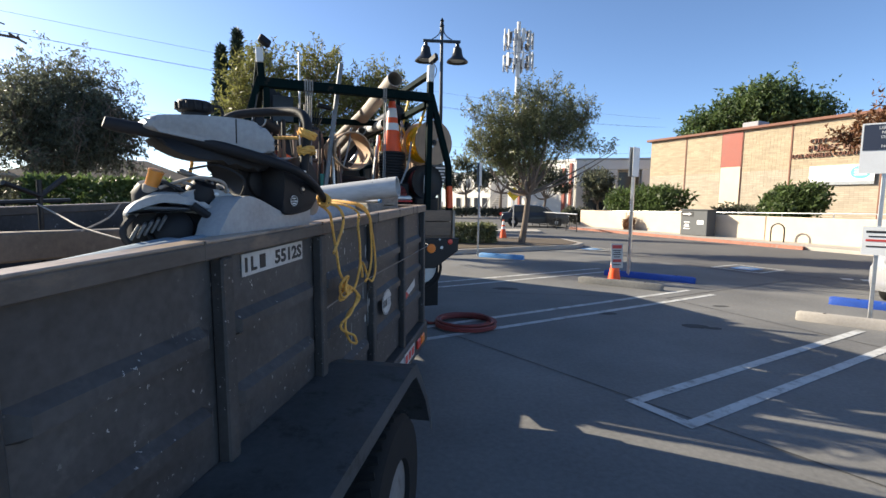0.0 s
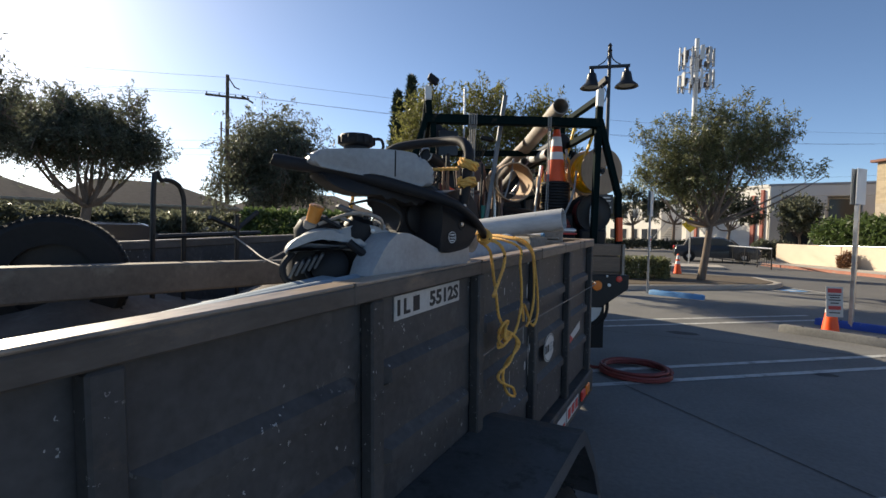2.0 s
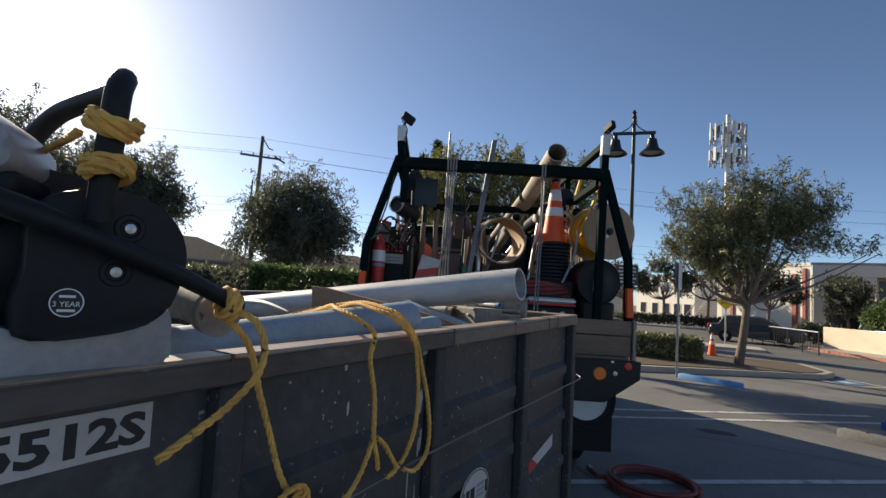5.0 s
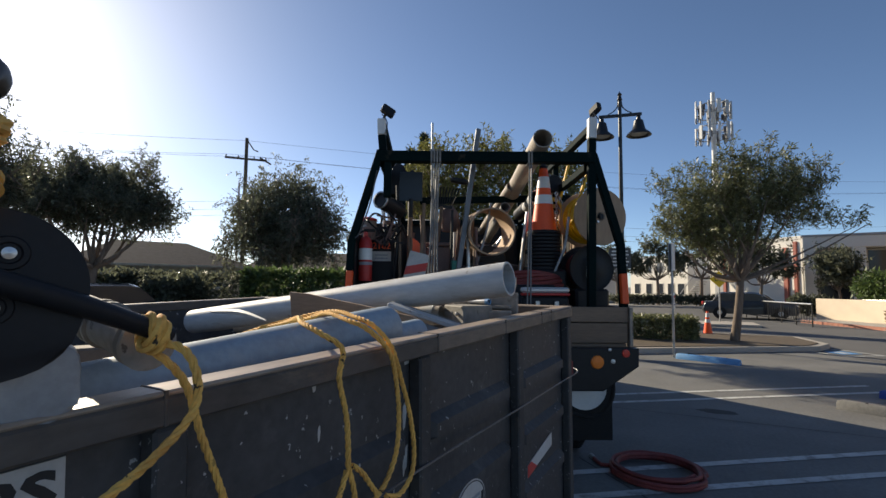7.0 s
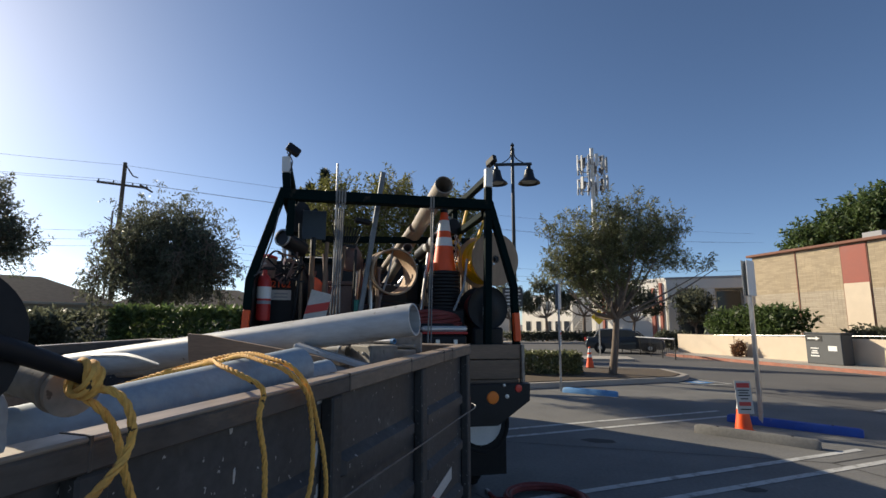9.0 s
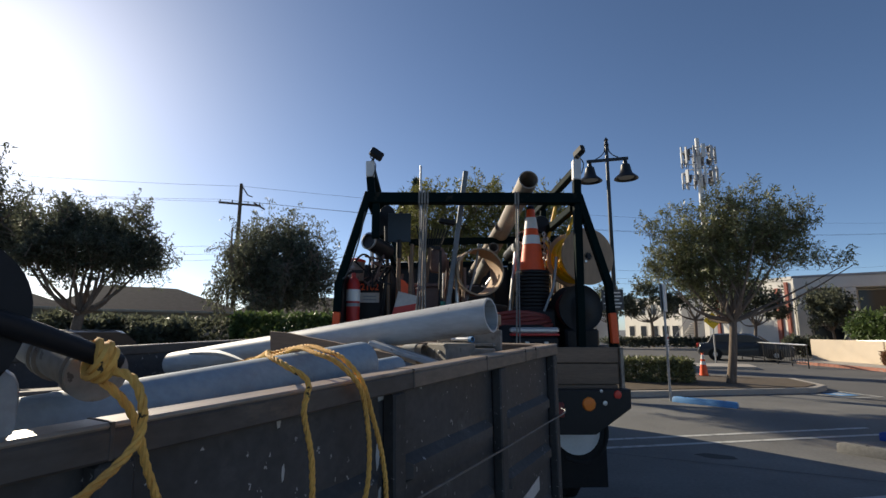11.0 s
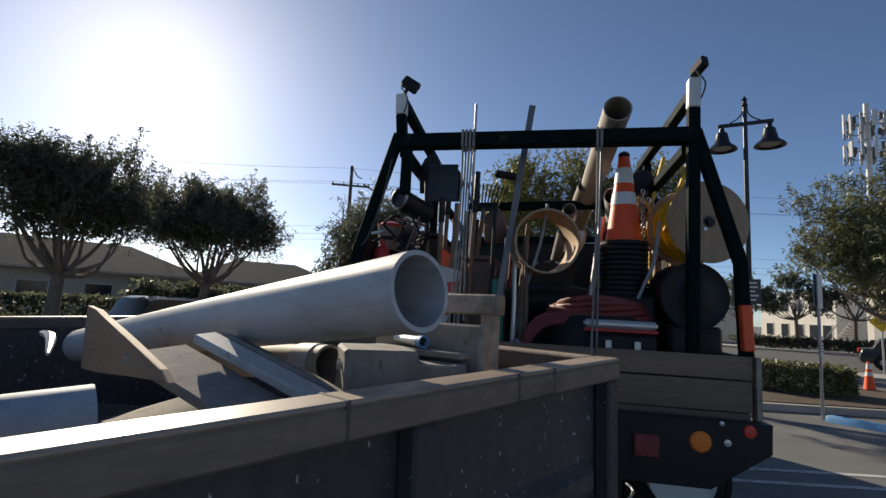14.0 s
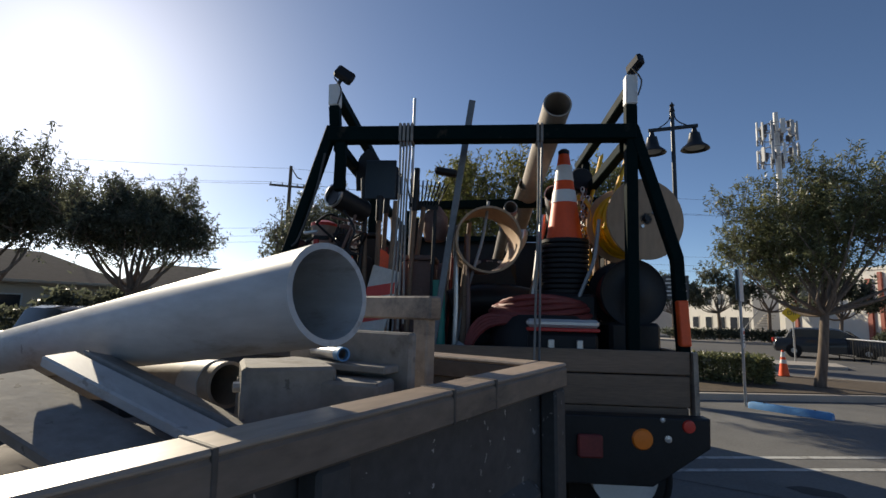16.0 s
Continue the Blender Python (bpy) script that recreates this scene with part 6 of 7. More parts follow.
    for k in range(5):
        part("hose", T([(-0.05 + 0.03 * k, -0.02, 1.60), (0.0 + 0.03 * k, -0.05, 1.635 + 0.006 * (k % 3)), (0.06 + 0.02 * k, 0.0, 1.61)], 0.006, 6, smooth_steps=4), "blackplastic" if k % 2 else "greyplastic", u, smooth=True).matrix_basis = mu
    part("starter_cover", L([(0.0, 0.026), (0.03, 0.024), (0.05, 0.014), (0.055, 0.0)], mu @ Matrix.Translation((-0.02, -0.085, 1.52)) @ pose(0, 0, 0, 75, 0, -12), 24), "blackplastic", u, "black starter cover", smooth=True)
    part("crest", prism(rounded([(-0.135, 1.555), (-0.12, 1.585), (-0.06, 1.612), (0.0, 1.612), (0.05, 1.588), (0.10, 1.578), (0.095, 1.566), (0.03, 1.572), (-0.03, 1.592), (-0.09, 1.58)]), 0.055, mu @ Matrix.Translation((0, -0.125, 0)), bevel=0.006), "greyplastic", u, "dusty pale crest over the starter", smooth=True)
    part("cowl", L([(0.0, 0.05), (0.035, 0.045), (0.056, 0.02), (0.06, -0.02)], mu @ Matrix.Translation((-0.05, -0.02, 1.605)) @ pose(0, 0, 0, 12, -10, 0), 20), "blackplastic", u, "round black cowl", smooth=True)
    part("cowl", L([(0.0, 0.04), (0.03, 0.036), (0.044, 0.015), (0.046, -0.02)], mu @ Matrix.Translation((0.06, -0.06, 1.612)) @ pose(0, 0, 0, 20, 14, 0), 18), "blackplastic", u, smooth=True)
    part("arm", T([(0.02, -0.13, 1.585), (0.07, -0.14, 1.55), (0.11, -0.14, 1.575), (0.16, -0.13, 1.60)], 0.011, 8, smooth_steps=4), "blackplastic", u, smooth=True).matrix_basis = mu
    for k in range(4):
        part("bracket", B(-0.03, 0.03, -0.006, 0.006, -0.004, 0.004, bevel=0.002, m=mu @ pose(-0.02 + 0.045 * k, -0.10 + 0.02 * (k % 2), 1.635 + 0.008 * (k % 3), 20 * k, 25 - 14 * k, 35 * k)), "greyplastic" if k % 2 else "black", u)
    part("top_cover", prism(rounded([(-0.03, 1.575), (0.0, 1.615), (0.07, 1.632), (0.15, 1.61), (0.19, 1.56), (0.12, 1.55)]), 0.05, mu @ Matrix.Translation((0, -0.095, 0)), bevel=0.008), "greyplastic", u, "pale grey top cover", smooth=True)
    for k, (x, y, z) in enumerate(((0.0, -0.105, 1.60), (0.09, -0.102, 1.615), (0.15, -0.1, 1.59), (-0.09, -0.08, 1.57))):
        part("screw", L([(0.006, 0), (0.006, 0.004), (0.0, 0.005)], mu @ Matrix.Translation((x, y, z)) @ Matrix.Rotation(radians(90), 4, "X"), 10), "steel", u)
    part("fuel_line", T([(0.12, -0.09, 1.62), (0.10, -0.13, 1.65), (0.03, -0.12, 1.66), (-0.05, -0.08, 1.63)], 0.005, 6, smooth_steps=5), "tanpipe", u, smooth=True).matrix_basis = mu
    part("throttle_cable", T([(0.16, -0.08, 1.60), (0.17, -0.10, 1.66), (0.11, -0.06, 1.70), (0.05, 0.02, 1.69)], 0.004, 6, smooth_steps=5), "black", u, smooth=True).matrix_basis = mu
    part("lever", B(-0.06, 0.05, -0.012, 0.012, 0, 0.014, bevel=0.005, m=mu @ pose(0.05, -0.06, 1.655, 0, 18, 20)), "dullsteel", u)
    # sediment cup hanging on the hose
    v = thing("filter_cup", "orange plastic filter cup on a hose", "filter", LEVEL)
    mc = Matrix.Translation((-0.26, -2.525, 1.63)) @ pose(0, 0, 0, 0, 22, 0)
    part("cup", L([(0.0, 0.0), (0.0175, 0.0), (0.0185, 0.044), (0.02, 0.046), (0.02, 0.052), (0.0, 0.054)], mc, 18), "orangepl", v, smooth=True)
    part("collar", L([(0.0, -0.016), (0.02, -0.014), (0.022, 0.004), (0.017, 0.008), (0.0, 0.008)], mc, 18), "tanpipe", v, smooth=True)
    part("hose", T([(-0.26, -2.525, 1.62), (-0.268, -2.538, 1.56), (-0.26, -2.548, 1.515), (-0.225, -2.56, 1.48)], 0.007, 8, smooth_steps=4), "blackplastic", v, smooth=True)


cut_off_saw()


# ---- yellow rope ----
def twisted(bm, pts, r, steps=10):
    """Three strands laid round a line."""
    pts = [Vector(p) for p in pts]
    k = len(pts)
    line = []
    for i in range(k - 1):
        a, b, c, d = (pts[min(max(i + j, 0), k - 1)] for j in (-1, 0, 1, 2))
        for s in range(steps):
            u = s / steps
            line.append(0.5 * ((2 * b) + (c - a) * u + (2 * a - 5 * b + 4 * c - d) * u * u + (3 * b - a - 3 * c + d) * u ** 3))
    line.append(pts[-1])
    run, ref, out = 0.0, None, [[], [], []]
    dense = []
    for p, q in zip(line, line[1:]):
        m = max(1, int((q - p).length / (r * 1.3)))
        dense += [p.lerp(q, j / m) for j in range(m)]
    dense.append(line[-1])
    for i, p in enumerate(dense):
        d = (dense[min(i + 1, len(dense) - 1)] - dense[max(i - 1, 0)]).normalized()
        if i:
            run += (p - dense[i - 1]).length
        ref = d.orthogonal().normalized() if ref is None else (ref - d * ref.dot(d)).normalized()
        s = d.cross(ref)
        for k2 in range(3):
            a = run / (r * 9) * 2 * math.pi + k2 * 2.094
            out[k2].append(p + (ref * math.cos(a) + s * math.sin(a)) * r * 0.52)
    for o in out:
        tube(bm, o, r * 0.56, 5)
    return bm


def yellow_rope():
    t = thing("yellow_rope", "yellow braided rope knotted over the trailer side", "rope", LEVEL)
    x = 0.03
    R = 0.0056
    runs = {
        "hanging_run": [(0.0, -2.01, 1.588), (0.028, -1.988, 1.560), (x, -1.964, 1.525), (x, -1.943, 1.464), (x, -1.915, 1.395), (x, -1.887, 1.323), (x + 0.01, -1.870, 1.285)],
        "loose_end": [(0.0, -2.015, 1.592), (0.055, -1.992, 1.585), (0.082, -1.985, 1.552), (0.085, -1.99, 1.508), (0.09, -2.035, 1.470), (0.10, -2.087, 1.446), (0.113, -2.145, 1.424)],
        "joining_run": [(x, -1.641, 1.318), (x, -1.66, 1.278), (x, -1.693, 1.238), (x, -1.733, 1.217), (x + 0.006, -1.799, 1.214), (x + 0.01, -1.85, 1.222)],
        "tail": [(x + 0.012, -1.85, 1.262), (x + 0.01, -1.802, 1.246), (x, -1.719, 1.218), (x, -1.651, 1.174), (x, -1.685, 1.149), (x, -1.767, 1.136), (x, -1.811, 1.116), (x, -1.827, 1.088), (x, -1.811, 1.044), (x, -1.762, 0.997), (x + 0.005, -1.706, 0.973)],
        "tail_back": [(x + 0.016, -1.85, 1.245), (x + 0.012, -1.801, 1.239), (x + 0.012, -1.733, 1.212), (x + 0.012, -1.717, 1.183), (x + 0.012, -1.755, 1.15), (x + 0.014, -1.805, 1.128), (x, -1.865, 1.104), (x, -1.863, 1.078), (x + 0.012, -1.812, 1.048), (x + 0.01, -1.744, 1.019), (x + 0.005, -1.699, 0.978)],
        "long_loop": [(-0.62, -1.53, 1.49), (-0.46, -1.47, 1.54), (-0.34, -1.48, 1.566), (-0.2, -1.56, 1.59), (-0.08, -1.66, 1.590), (0.0, -1.688, 1.575), (x, -1.662, 1.546), (x, -1.668, 1.493), (x, -1.647, 1.422), (x, -1.64, 1.368), (x, -1.637, 1.325), (x + 0.004, -1.628, 1.29), (x + 0.004, -1.62, 1.257)],
        "frayed_stub": [(x + 0.008, -1.636, 1.328), (x + 0.008, -1.622, 1.318), (x + 0.008, -1.60, 1.298), (x + 0.01, -1.561, 1.249)],
        "short_loop": [(-0.58, -1.51, 1.50), (-0.42, -1.45, 1.556), (-0.3, -1.45, 1.575), (-0.18, -1.49, 1.598), (-0.06, -1.55, 1.590), (0.0, -1.555, 1.575), (x, -1.522, 1.532), (x, -1.497, 1.488), (x, -1.478, 1.399), (x, -1.483, 1.314), (x, -1.514, 1.262), (x, -1.553, 1.235), (x + 0.006, -1.586, 1.232)],
        "outer_loop": [(-0.44, -1.47, 1.548), (-0.36, -1.44, 1.572), (-0.2, -1.45, 1.600), (-0.06, -1.52, 1.594), (0.005, -1.535, 1.578), (x, -1.507, 1.532), (x, -1.47, 1.459), (x, -1.434, 1.375), (x, -1.415, 1.292), (x, -1.426, 1.241), (x, -1.47, 1.215), (x + 0.004, -1.524, 1.232)],
        "over_saw": [(-0.25, -2.20, 1.80), (-0.15, -2.21, 1.80), (-0.05, -2.22, 1.803), (0.03, -2.235, 1.80)],
        "short_end": [(-0.26, -2.36, 1.765), (-0.27, -2.34, 1.72), (-0.285, -2.33, 1.68), (-0.30, -2.32, 1.645)],
    }
    for name, pts in runs.items():
        part(name, twisted(bmesh.new(), pts, R), "rope", t, smooth=True)
    bm = bmesh.new()
    for k in range(5):
        c = Vector((x + 0.012, -1.868 + 0.012 * (k % 3), 1.275 - 0.012 * k))
        pts = [c + Vector((0.014 * math.sin(a), 0.03 * math.cos(a + k), 0.024 * math.sin(a + 1.3 * k))) for a in [2 * math.pi * j / 8 for j in range(9)]]
        twisted(bm, pts, R * 0.95, 4)
    tagged(part("knot", bm, "rope", t, smooth=True), kind="stuff")
    for name, c, ax, rr in (("wrap", (0.049, -2.207, 1.815), (0.5, 0.1, 1), 0.024), ("wrap", (0.045, -2.206, 1.762), (-0.3, 0.1, 1), 0.022), ("wrap", (0.02, -2.01, 1.602), (0, 1, -0.3), 0.019)):
        bm = bmesh.new()
        f = frame_at(c, ax)
        twisted(bm, [f @ Vector((rr * math.cos(a), rr * math.sin(a), 0.011 * (a / 6.3 - 1.0))) for a in [j * 0.6 for j in range(22)]], R * 1.45, 3)
        part(name, bm, "rope", t, smooth=True)


yellow_rope()


def hose_coil():
    t = thing("hose_coil", "coiled dark red rubber hose on the ground", "hose", pose(0.09, 6.55, 0))
    pts = []
    rng = random.Random(3)
    for k in range(6 * 16):
        a = 2 * math.pi * k / 16
        lap = k // 16
        r = 0.40 - 0.035 * (lap % 3) + 0.012 * math.sin(a * 1.5 + lap)
        pts.append((r * math.cos(a), r * 0.98 * math.sin(a), 0.02 + 0.026 * (lap // 2) + rng.random() * 0.006))
    pts = [(-0.55, 0.15, 0.018), (-0.47, 0.0, 0.018)] + [pts[(k + 8) % 96] for k in range(88)]
    part("hose", T(pts, 0.017, 8, smooth_steps=2), "redhose", t, smooth=True)
    part("coupling", T([(-0.55, 0.15, 0.018), (-0.585, 0.22, 0.018)], 0.022, 8), "steel", t)


hose_coil()


# ---- the work truck ----
def work_truck():
    t = thing("work_truck", "loaded flatbed work truck with dark green rack", "truck", TRUCK)
    part("deck", B(-1.15, 1.15, -0.05, 3.6, 1.10, 1.20), "board", t, "worn timber deck")
    part("tail_board", B(-1.16, 1.16, -0.06, -0.015, 1.205, 1.368, bevel=0.005), "board", t, "weathered plank")
    part("tail_board", B(-1.165, 1.165, -0.06, -0.015, 1.376, 1.50, bevel=0.005), "board", t, "weathered plank")
    for s in (-1, 1):
        part("side_board", B(s * 1.14 - 0.02, s * 1.14 + 0.02, 0.0, 3.6, 1.205, 1.50, bevel=0.005), "board", t, "weathered side plank")
        part("stake", B(s * 1.185 - 0.012, s * 1.185 + 0.012, -0.08, -0.01, 1.15, 1.50), "rail", t)
    # light bar with cut corners
    poly = [(-0.9, 0.86), (0.88, 0.86), (1.16, 1.05), (1.165, 1.19), (-1.165, 1.19), (-1.16, 1.05)]
    bar = part("light_bar", prism(poly, 0.10, Matrix.Translation((0, -0.27, 0)), bevel=0.008), "black", t, "black rear light bar")
    for s in (-1, 1):
        part("amber_light", L([(0.0, 0.012), (0.045, 0.01), (0.052, 0.0)], Matrix.Translation((s * 0.833, -0.27, 1.083)) @ Matrix.Rotation(radians(90), 4, "X"), 24), "amber", bar, "round amber light")
        part("red_light", L([(0.0, 0.012), (0.028, 0.01), (0.032, 0.0)], Matrix.Translation((s * 1.058, -0.27, 1.152)) @ Matrix.Rotation(radians(90), 4, "X"), 20), "redlens", bar, "round red light")
        part("bolt", L([(0.012, 0.0), (0.012, 0.01), (0.0, 0.012)], Matrix.Translation((s * 0.93, -0.27, 1.18)) @ Matrix.Rotation(radians(90), 4, "X"), 8), "steel", bar)
        part("bolt", L([(0.018, 0.0), (0.018, 0.008), (0.0, 0.01)], Matrix.Translation((s * 0.955, -0.27, 1.09)) @ Matrix.Rotation(radians(90), 4, "X"), 8), "steel", bar)
        part("tail_lamp", B(s * 0.575 - 0.06, s * 0.575 + 0.06, -0.30, -0.268, 0.99, 1.10, bevel=0.008), "redhose", bar, "square dark red lamp")
    part("chassis_rail", B(-0.48, -0.36, -0.15, 6.2, 0.72, 0.95), "black", t)
    part("chassis_rail", B(0.36, 0.48, -0.15, 6.2, 0.72, 0.95), "black", t)
    # Boxes added under the deck to block sun between the wheels
    for s in (-1, 1):
        part("underbody_sun_block", B(s * 0.85 - 0.28, s * 0.85 + 0.28, 1.75, 3.6, 0.5, 1.09, bevel=0.02), "black", t, "black box added under the deck to block sun")
    part("hitch", B(-0.2, 0.2, -0.42, -0.1, 0.5, 0.72, bevel=0.02), "black", t)
    for s in (-1, 1):
        part("mud_flap", B(s * 0.9 - 0.3, s * 0.9 + 0.3, 0.42, 0.44, 0.28, 1.08), "rubber", t)
    part("tank", T([(0.82, 0.0, 0.83), (0.82, 0.30, 0.83)], 0.18, 24), "whitepaint", t, "white air tank under the light bar", smooth=True)
    part("tank_hose", T([(1.02, -0.06, 0.98), (1.03, -0.06, 0.80), (0.96, -0.06, 0.66), (0.83, -0.06, 0.61), (0.70, -0.05, 0.64)], 0.018, 8, smooth_steps=5), "rubber", t, "black hose loop", smooth=True)
    for s in (-1, 1):
        for dx in (0.0, 0.27):
            wheel(t, s * (0.98 - dx), 1.15, 0.41, 0.23, rim_r=0.22)
        wheel(t, s * 0.92, 5.2, 0.41, 0.24, rim_r=0.22)
    # cab, out of view, made tall and long for the shadow it throws
    cab = [(3.75, 0.75), (3.75, 2.62), (3.9, 2.74), (5.9, 2.72), (6.25, 1.9), (6.5, 1.75), (6.55, 1.5), (6.55, 0.6), (5.5, 0.55), (4.1, 0.55)]
    part("cab", prism(cab, 2.06, Matrix.Translation((1.03, 0, 0)) @ pose(0, 0, 0, 0, 0, 90), bevel=0.06), "whitepaint", t, "white cab", smooth=True)
    part("rear_window", B(-0.6, 0.6, 3.735, 3.745, 1.85, 2.35), "window", t)
    # Raised to block sun over the load
    part("headboard", B(-1.13, 1.13, 3.5, 3.6, 1.2, 2.62), "black", t)

    # Plain sheet added here to block sun through the rear of the load
    part("side_panel", B(-1.135, -1.115, 0.06, 0.95, 1.505, 2.12, bevel=0.004), "black", t, "black sheet added to block sun through the load")
    # rack
    def bar4(name, a, b, w=0.075, mat="green", label=""):
        a, b = Vector(a), Vector(b)
        part(name, B(-w / 2, w / 2, -w / 2, w / 2, 0, (b - a).length, bevel=0.006, m=frame_at(a, b - a)), mat, t, label)

    bar4("crossbar", (-0.92, 0, 2.748), (0.92, 0, 2.765), 0.092)
    bar4("crossbar", (-0.60, 1.3, 2.60), (1.06, 1.3, 2.655), 0.07)
    bar4("crossbar", (-0.95, 3.4, 2.62), (0.95, 3.4, 2.66), 0.07)
    for s, top in ((-1, 3.075), (1, 3.12)):
        bar4("upright", (s * 0.88, 0, 1.48 if s > 0 else 2.72), (s * 0.9, 0, 2.935), 0.065)
        if s < 0:
            bar4("post_stub", (-0.845, 0, 2.40), (-0.845, 0, 2.71), 0.062)
        bar4("upright_cap", (s * 0.9, 0, 2.937), (s * 0.905, 0, top), 0.068, "whitepaint", "white painted post top")
        bar4("leg", (s * 0.905, -0.004, 2.80), (s * 1.135, 0.0, 2.02), 0.064)
        bar4("leg", (s * 1.135, 0.0, 2.035), (s * 1.155, 0.0, 1.45), 0.062)
        bar4("reflector", (s * 1.137, -0.042, 1.78), (s * 1.147, -0.042, 1.53), 0.055, "orange", "orange reflective strip")
        bar4("top_rail", (s * 0.90, 0.03, 3.03), (s * 0.90, 1.5, 2.96 if s < 0 else 3.02), 0.065)
        bar4("low_rail", (s * 0.88, 0.05, 2.70), (s * 0.90, 3.4, 2.66), 0.065)
        bar4("front_post", (s * 0.90, 3.4, 1.2), (s * 0.90, 3.4, 3.0), 0.07)
        bar4("mid_post", (s * 0.92, 1.3, 1.2), (s * 0.92, 1.3, 3.0), 0.06)
        f = part("flood_light", B(-0.06, 0.06, -0.02, 0.03, -0.045, 0.045, bevel=0.012, m=Matrix.Translation((s * 0.89 + 0.04, 0.0, top + 0.075)) @ pose(0, 0, 0, -20, s * -28, 20 if s < 0 else -60)), "blackplastic", t, "small black flood light")
        part("bracket", T([(s * 0.90, 0, top - 0.02), (s * 0.90 + 0.03, 0, top + 0.05)], 0.012, 6), "black", f)
        part("wire", T([(s * 0.9, -0.05, top + 0.03), (s * 0.9 + 0.05, -0.06, top - 0.05), (s * 0.9 + 0.03, -0.05, top - 0.14)], 0.005, 5, smooth_steps=3), "wire", f)
    part("cable", T([(-0.93, -0.05, 2.62), (-0.98, -0.05, 2.35), (-1.06, -0.05, 2.1), (-1.1, -0.05, 2.05)], 0.007, 6, smooth_steps=3), "wire", t)
    return t


work_truck()


def strap(name, x, z0, label, count):
    t = thing(name, label, "strap", TRUCK, group="tie straps")
    for k in range(count):
        u = (k - (count - 1) / 2)
        part("wrap", B(x + 0.024 * u - 0.008, x + 0.024 * u + 0.008, -0.053, 0.053, 2.697, 2.813, bevel=0.004), "formgrey", t)
        part("strand", T([(x + 0.02 * u, -0.052, 2.69), (x + 0.016 * u - 0.006, -0.055, 2.2), (x + 0.03 * u - 0.02, -0.06, z0 + 0.03 * k)], 0.0065, 6, smooth_steps=4), "dullsteel" if k == 1 else "formgrey", t, smooth=True)


strap("tie_strap", -0.44, 1.52, "dirty webbing straps wrapped round the crossbar", 4)
strap("tie_strap", 0.36, 1.40, "single dirty strap wrapped round the crossbar", 2)


def truck_load():
    def th(name, label, cat, m=None, group=""):
        return thing(name, label, cat, TRUCK @ m if m is not None else TRUCK, group=group)

    # cones stacked at the tail
    m = TRUCK @ pose(0.58, 0.42, 0)
    st = thing("cone_stack", "stack of dusty black-based traffic cones on the truck", "traffic cones", m)
    for k in range(11):
        z = 1.82 + 0.033 * k
        part("cone_base", L([(0.15, z), (0.157, z + 0.006), (0.157, z + 0.024), (0.148, z + 0.03), (0.11, z + 0.032)], None, 24), "blackplastic", st, smooth=True)
    part("pedestal", B(-0.17, 0.17, -0.17, 0.17, 1.2, 1.82, bevel=0.02), "blackplastic", st)
    c = thing("traffic_cone", "orange traffic cone with two white bands on the stack", "traffic cone", m @ pose(0, 0, 2.185))
    part("body", L([(0.118, 0.0), (0.035, 0.59), (0.03, 0.592), (0.0, 0.58)], None, 32), "orange", c, smooth=True)
    rr = lambda z: 0.118 - 0.083 * z / 0.59 + 0.003
    for a, b in ((0.245, 0.33), (0.395, 0.505)):
        part("reflective_band", L([(rr(a), a), (rr(b), b)], None, 32), "sign", c, "white reflective band", smooth=True)
    part("tip", L([(0.037, 0.585), (0.038, 0.61), (0.02, 0.625), (0.0, 0.626)], None, 20), "blackplastic", c, "black tip", smooth=True)

    # wooden cable reel with yellow rope
    r = th("cable_reel", "wooden reel of yellow rope hung on the rack", "reel", pose(1.075, 0.30, 2.31, 0, 0, 12))
    Y = Matrix.Rotation(radians(-90), 4, "X")
    for y in (0.0, 0.30):
        part("flange", L([(0.03, 0), (0.262, 0), (0.265, 0.008), (0.262, 0.018), (0.03, 0.018)], Matrix.Translation((0, y, 0)) @ Y, 48, close=True), "wood", r, "round plywood flange", smooth=True)
    part("hub", L([(0.04, 0.0), (0.04, 0.32)], Y, 16), "black", r)
    bm = bmesh.new()
    for k in range(13):
        rad = 0.205 + 0.012 * math.sin(k * 1.7)
        tube(bm, [((rad) * math.cos(a), 0.03 + 0.0215 * k + 0.003 * math.sin(3 * a + k), rad * math.sin(a)) for a in [2 * math.pi * j / 28 for j in range(28)]], 0.013, 6, closed=True)
    part("rope", bm, "yellow", r, "yellow rope wound on the drum", smooth=True)
    part("core", L([(0.2, 0.02), (0.2, 0.30)], Y, 28), "yellow", r)
    part("bolt", L([(0.02, -0.02), (0.02, 0.0), (0.05, 0.001)], Y, 12), "black", r)
    for x, z in ((-0.03, -0.05), (0.05, 0.04)):
        part("bolt", L([(0.012, -0.012), (0.012, 0.0)], Matrix.Translation((x, 0, z)) @ Y, 8), "steel", r)

    # black hose reel
    r = th("hose_reel", "black steel hose reel with bent crank handle", "hose reel", pose(0.96, 0.22, 1.83, 0, 0, 8))
    part("disc", L([(0.0, -0.02), (0.05, -0.025), (0.10, -0.008), (0.19, -0.004), (0.205, -0.012), (0.21, 0.0), (0.205, 0.01), (0.0, 0.01)], Y, 40), "black", r, smooth=True)
    part("disc", L([(0.0, 0.2), (0.205, 0.2), (0.21, 0.21), (0.0, 0.21)], Y, 40), "black", r, smooth=True)
    part("drum", L([(0.16, 0.01), (0.16, 0.2)], Y, 28), "redhose", r, smooth=True)
    part("crank", T([(-0.03, -0.05, 0.10), (-0.06, -0.05, 0.07), (-0.065, -0.05, -0.12), (-0.04, -0.05, -0.17), (-0.02, -0.05, -0.18)], 0.008, 6, smooth_steps=3), "steel", r, "bent steel crank", smooth=True)
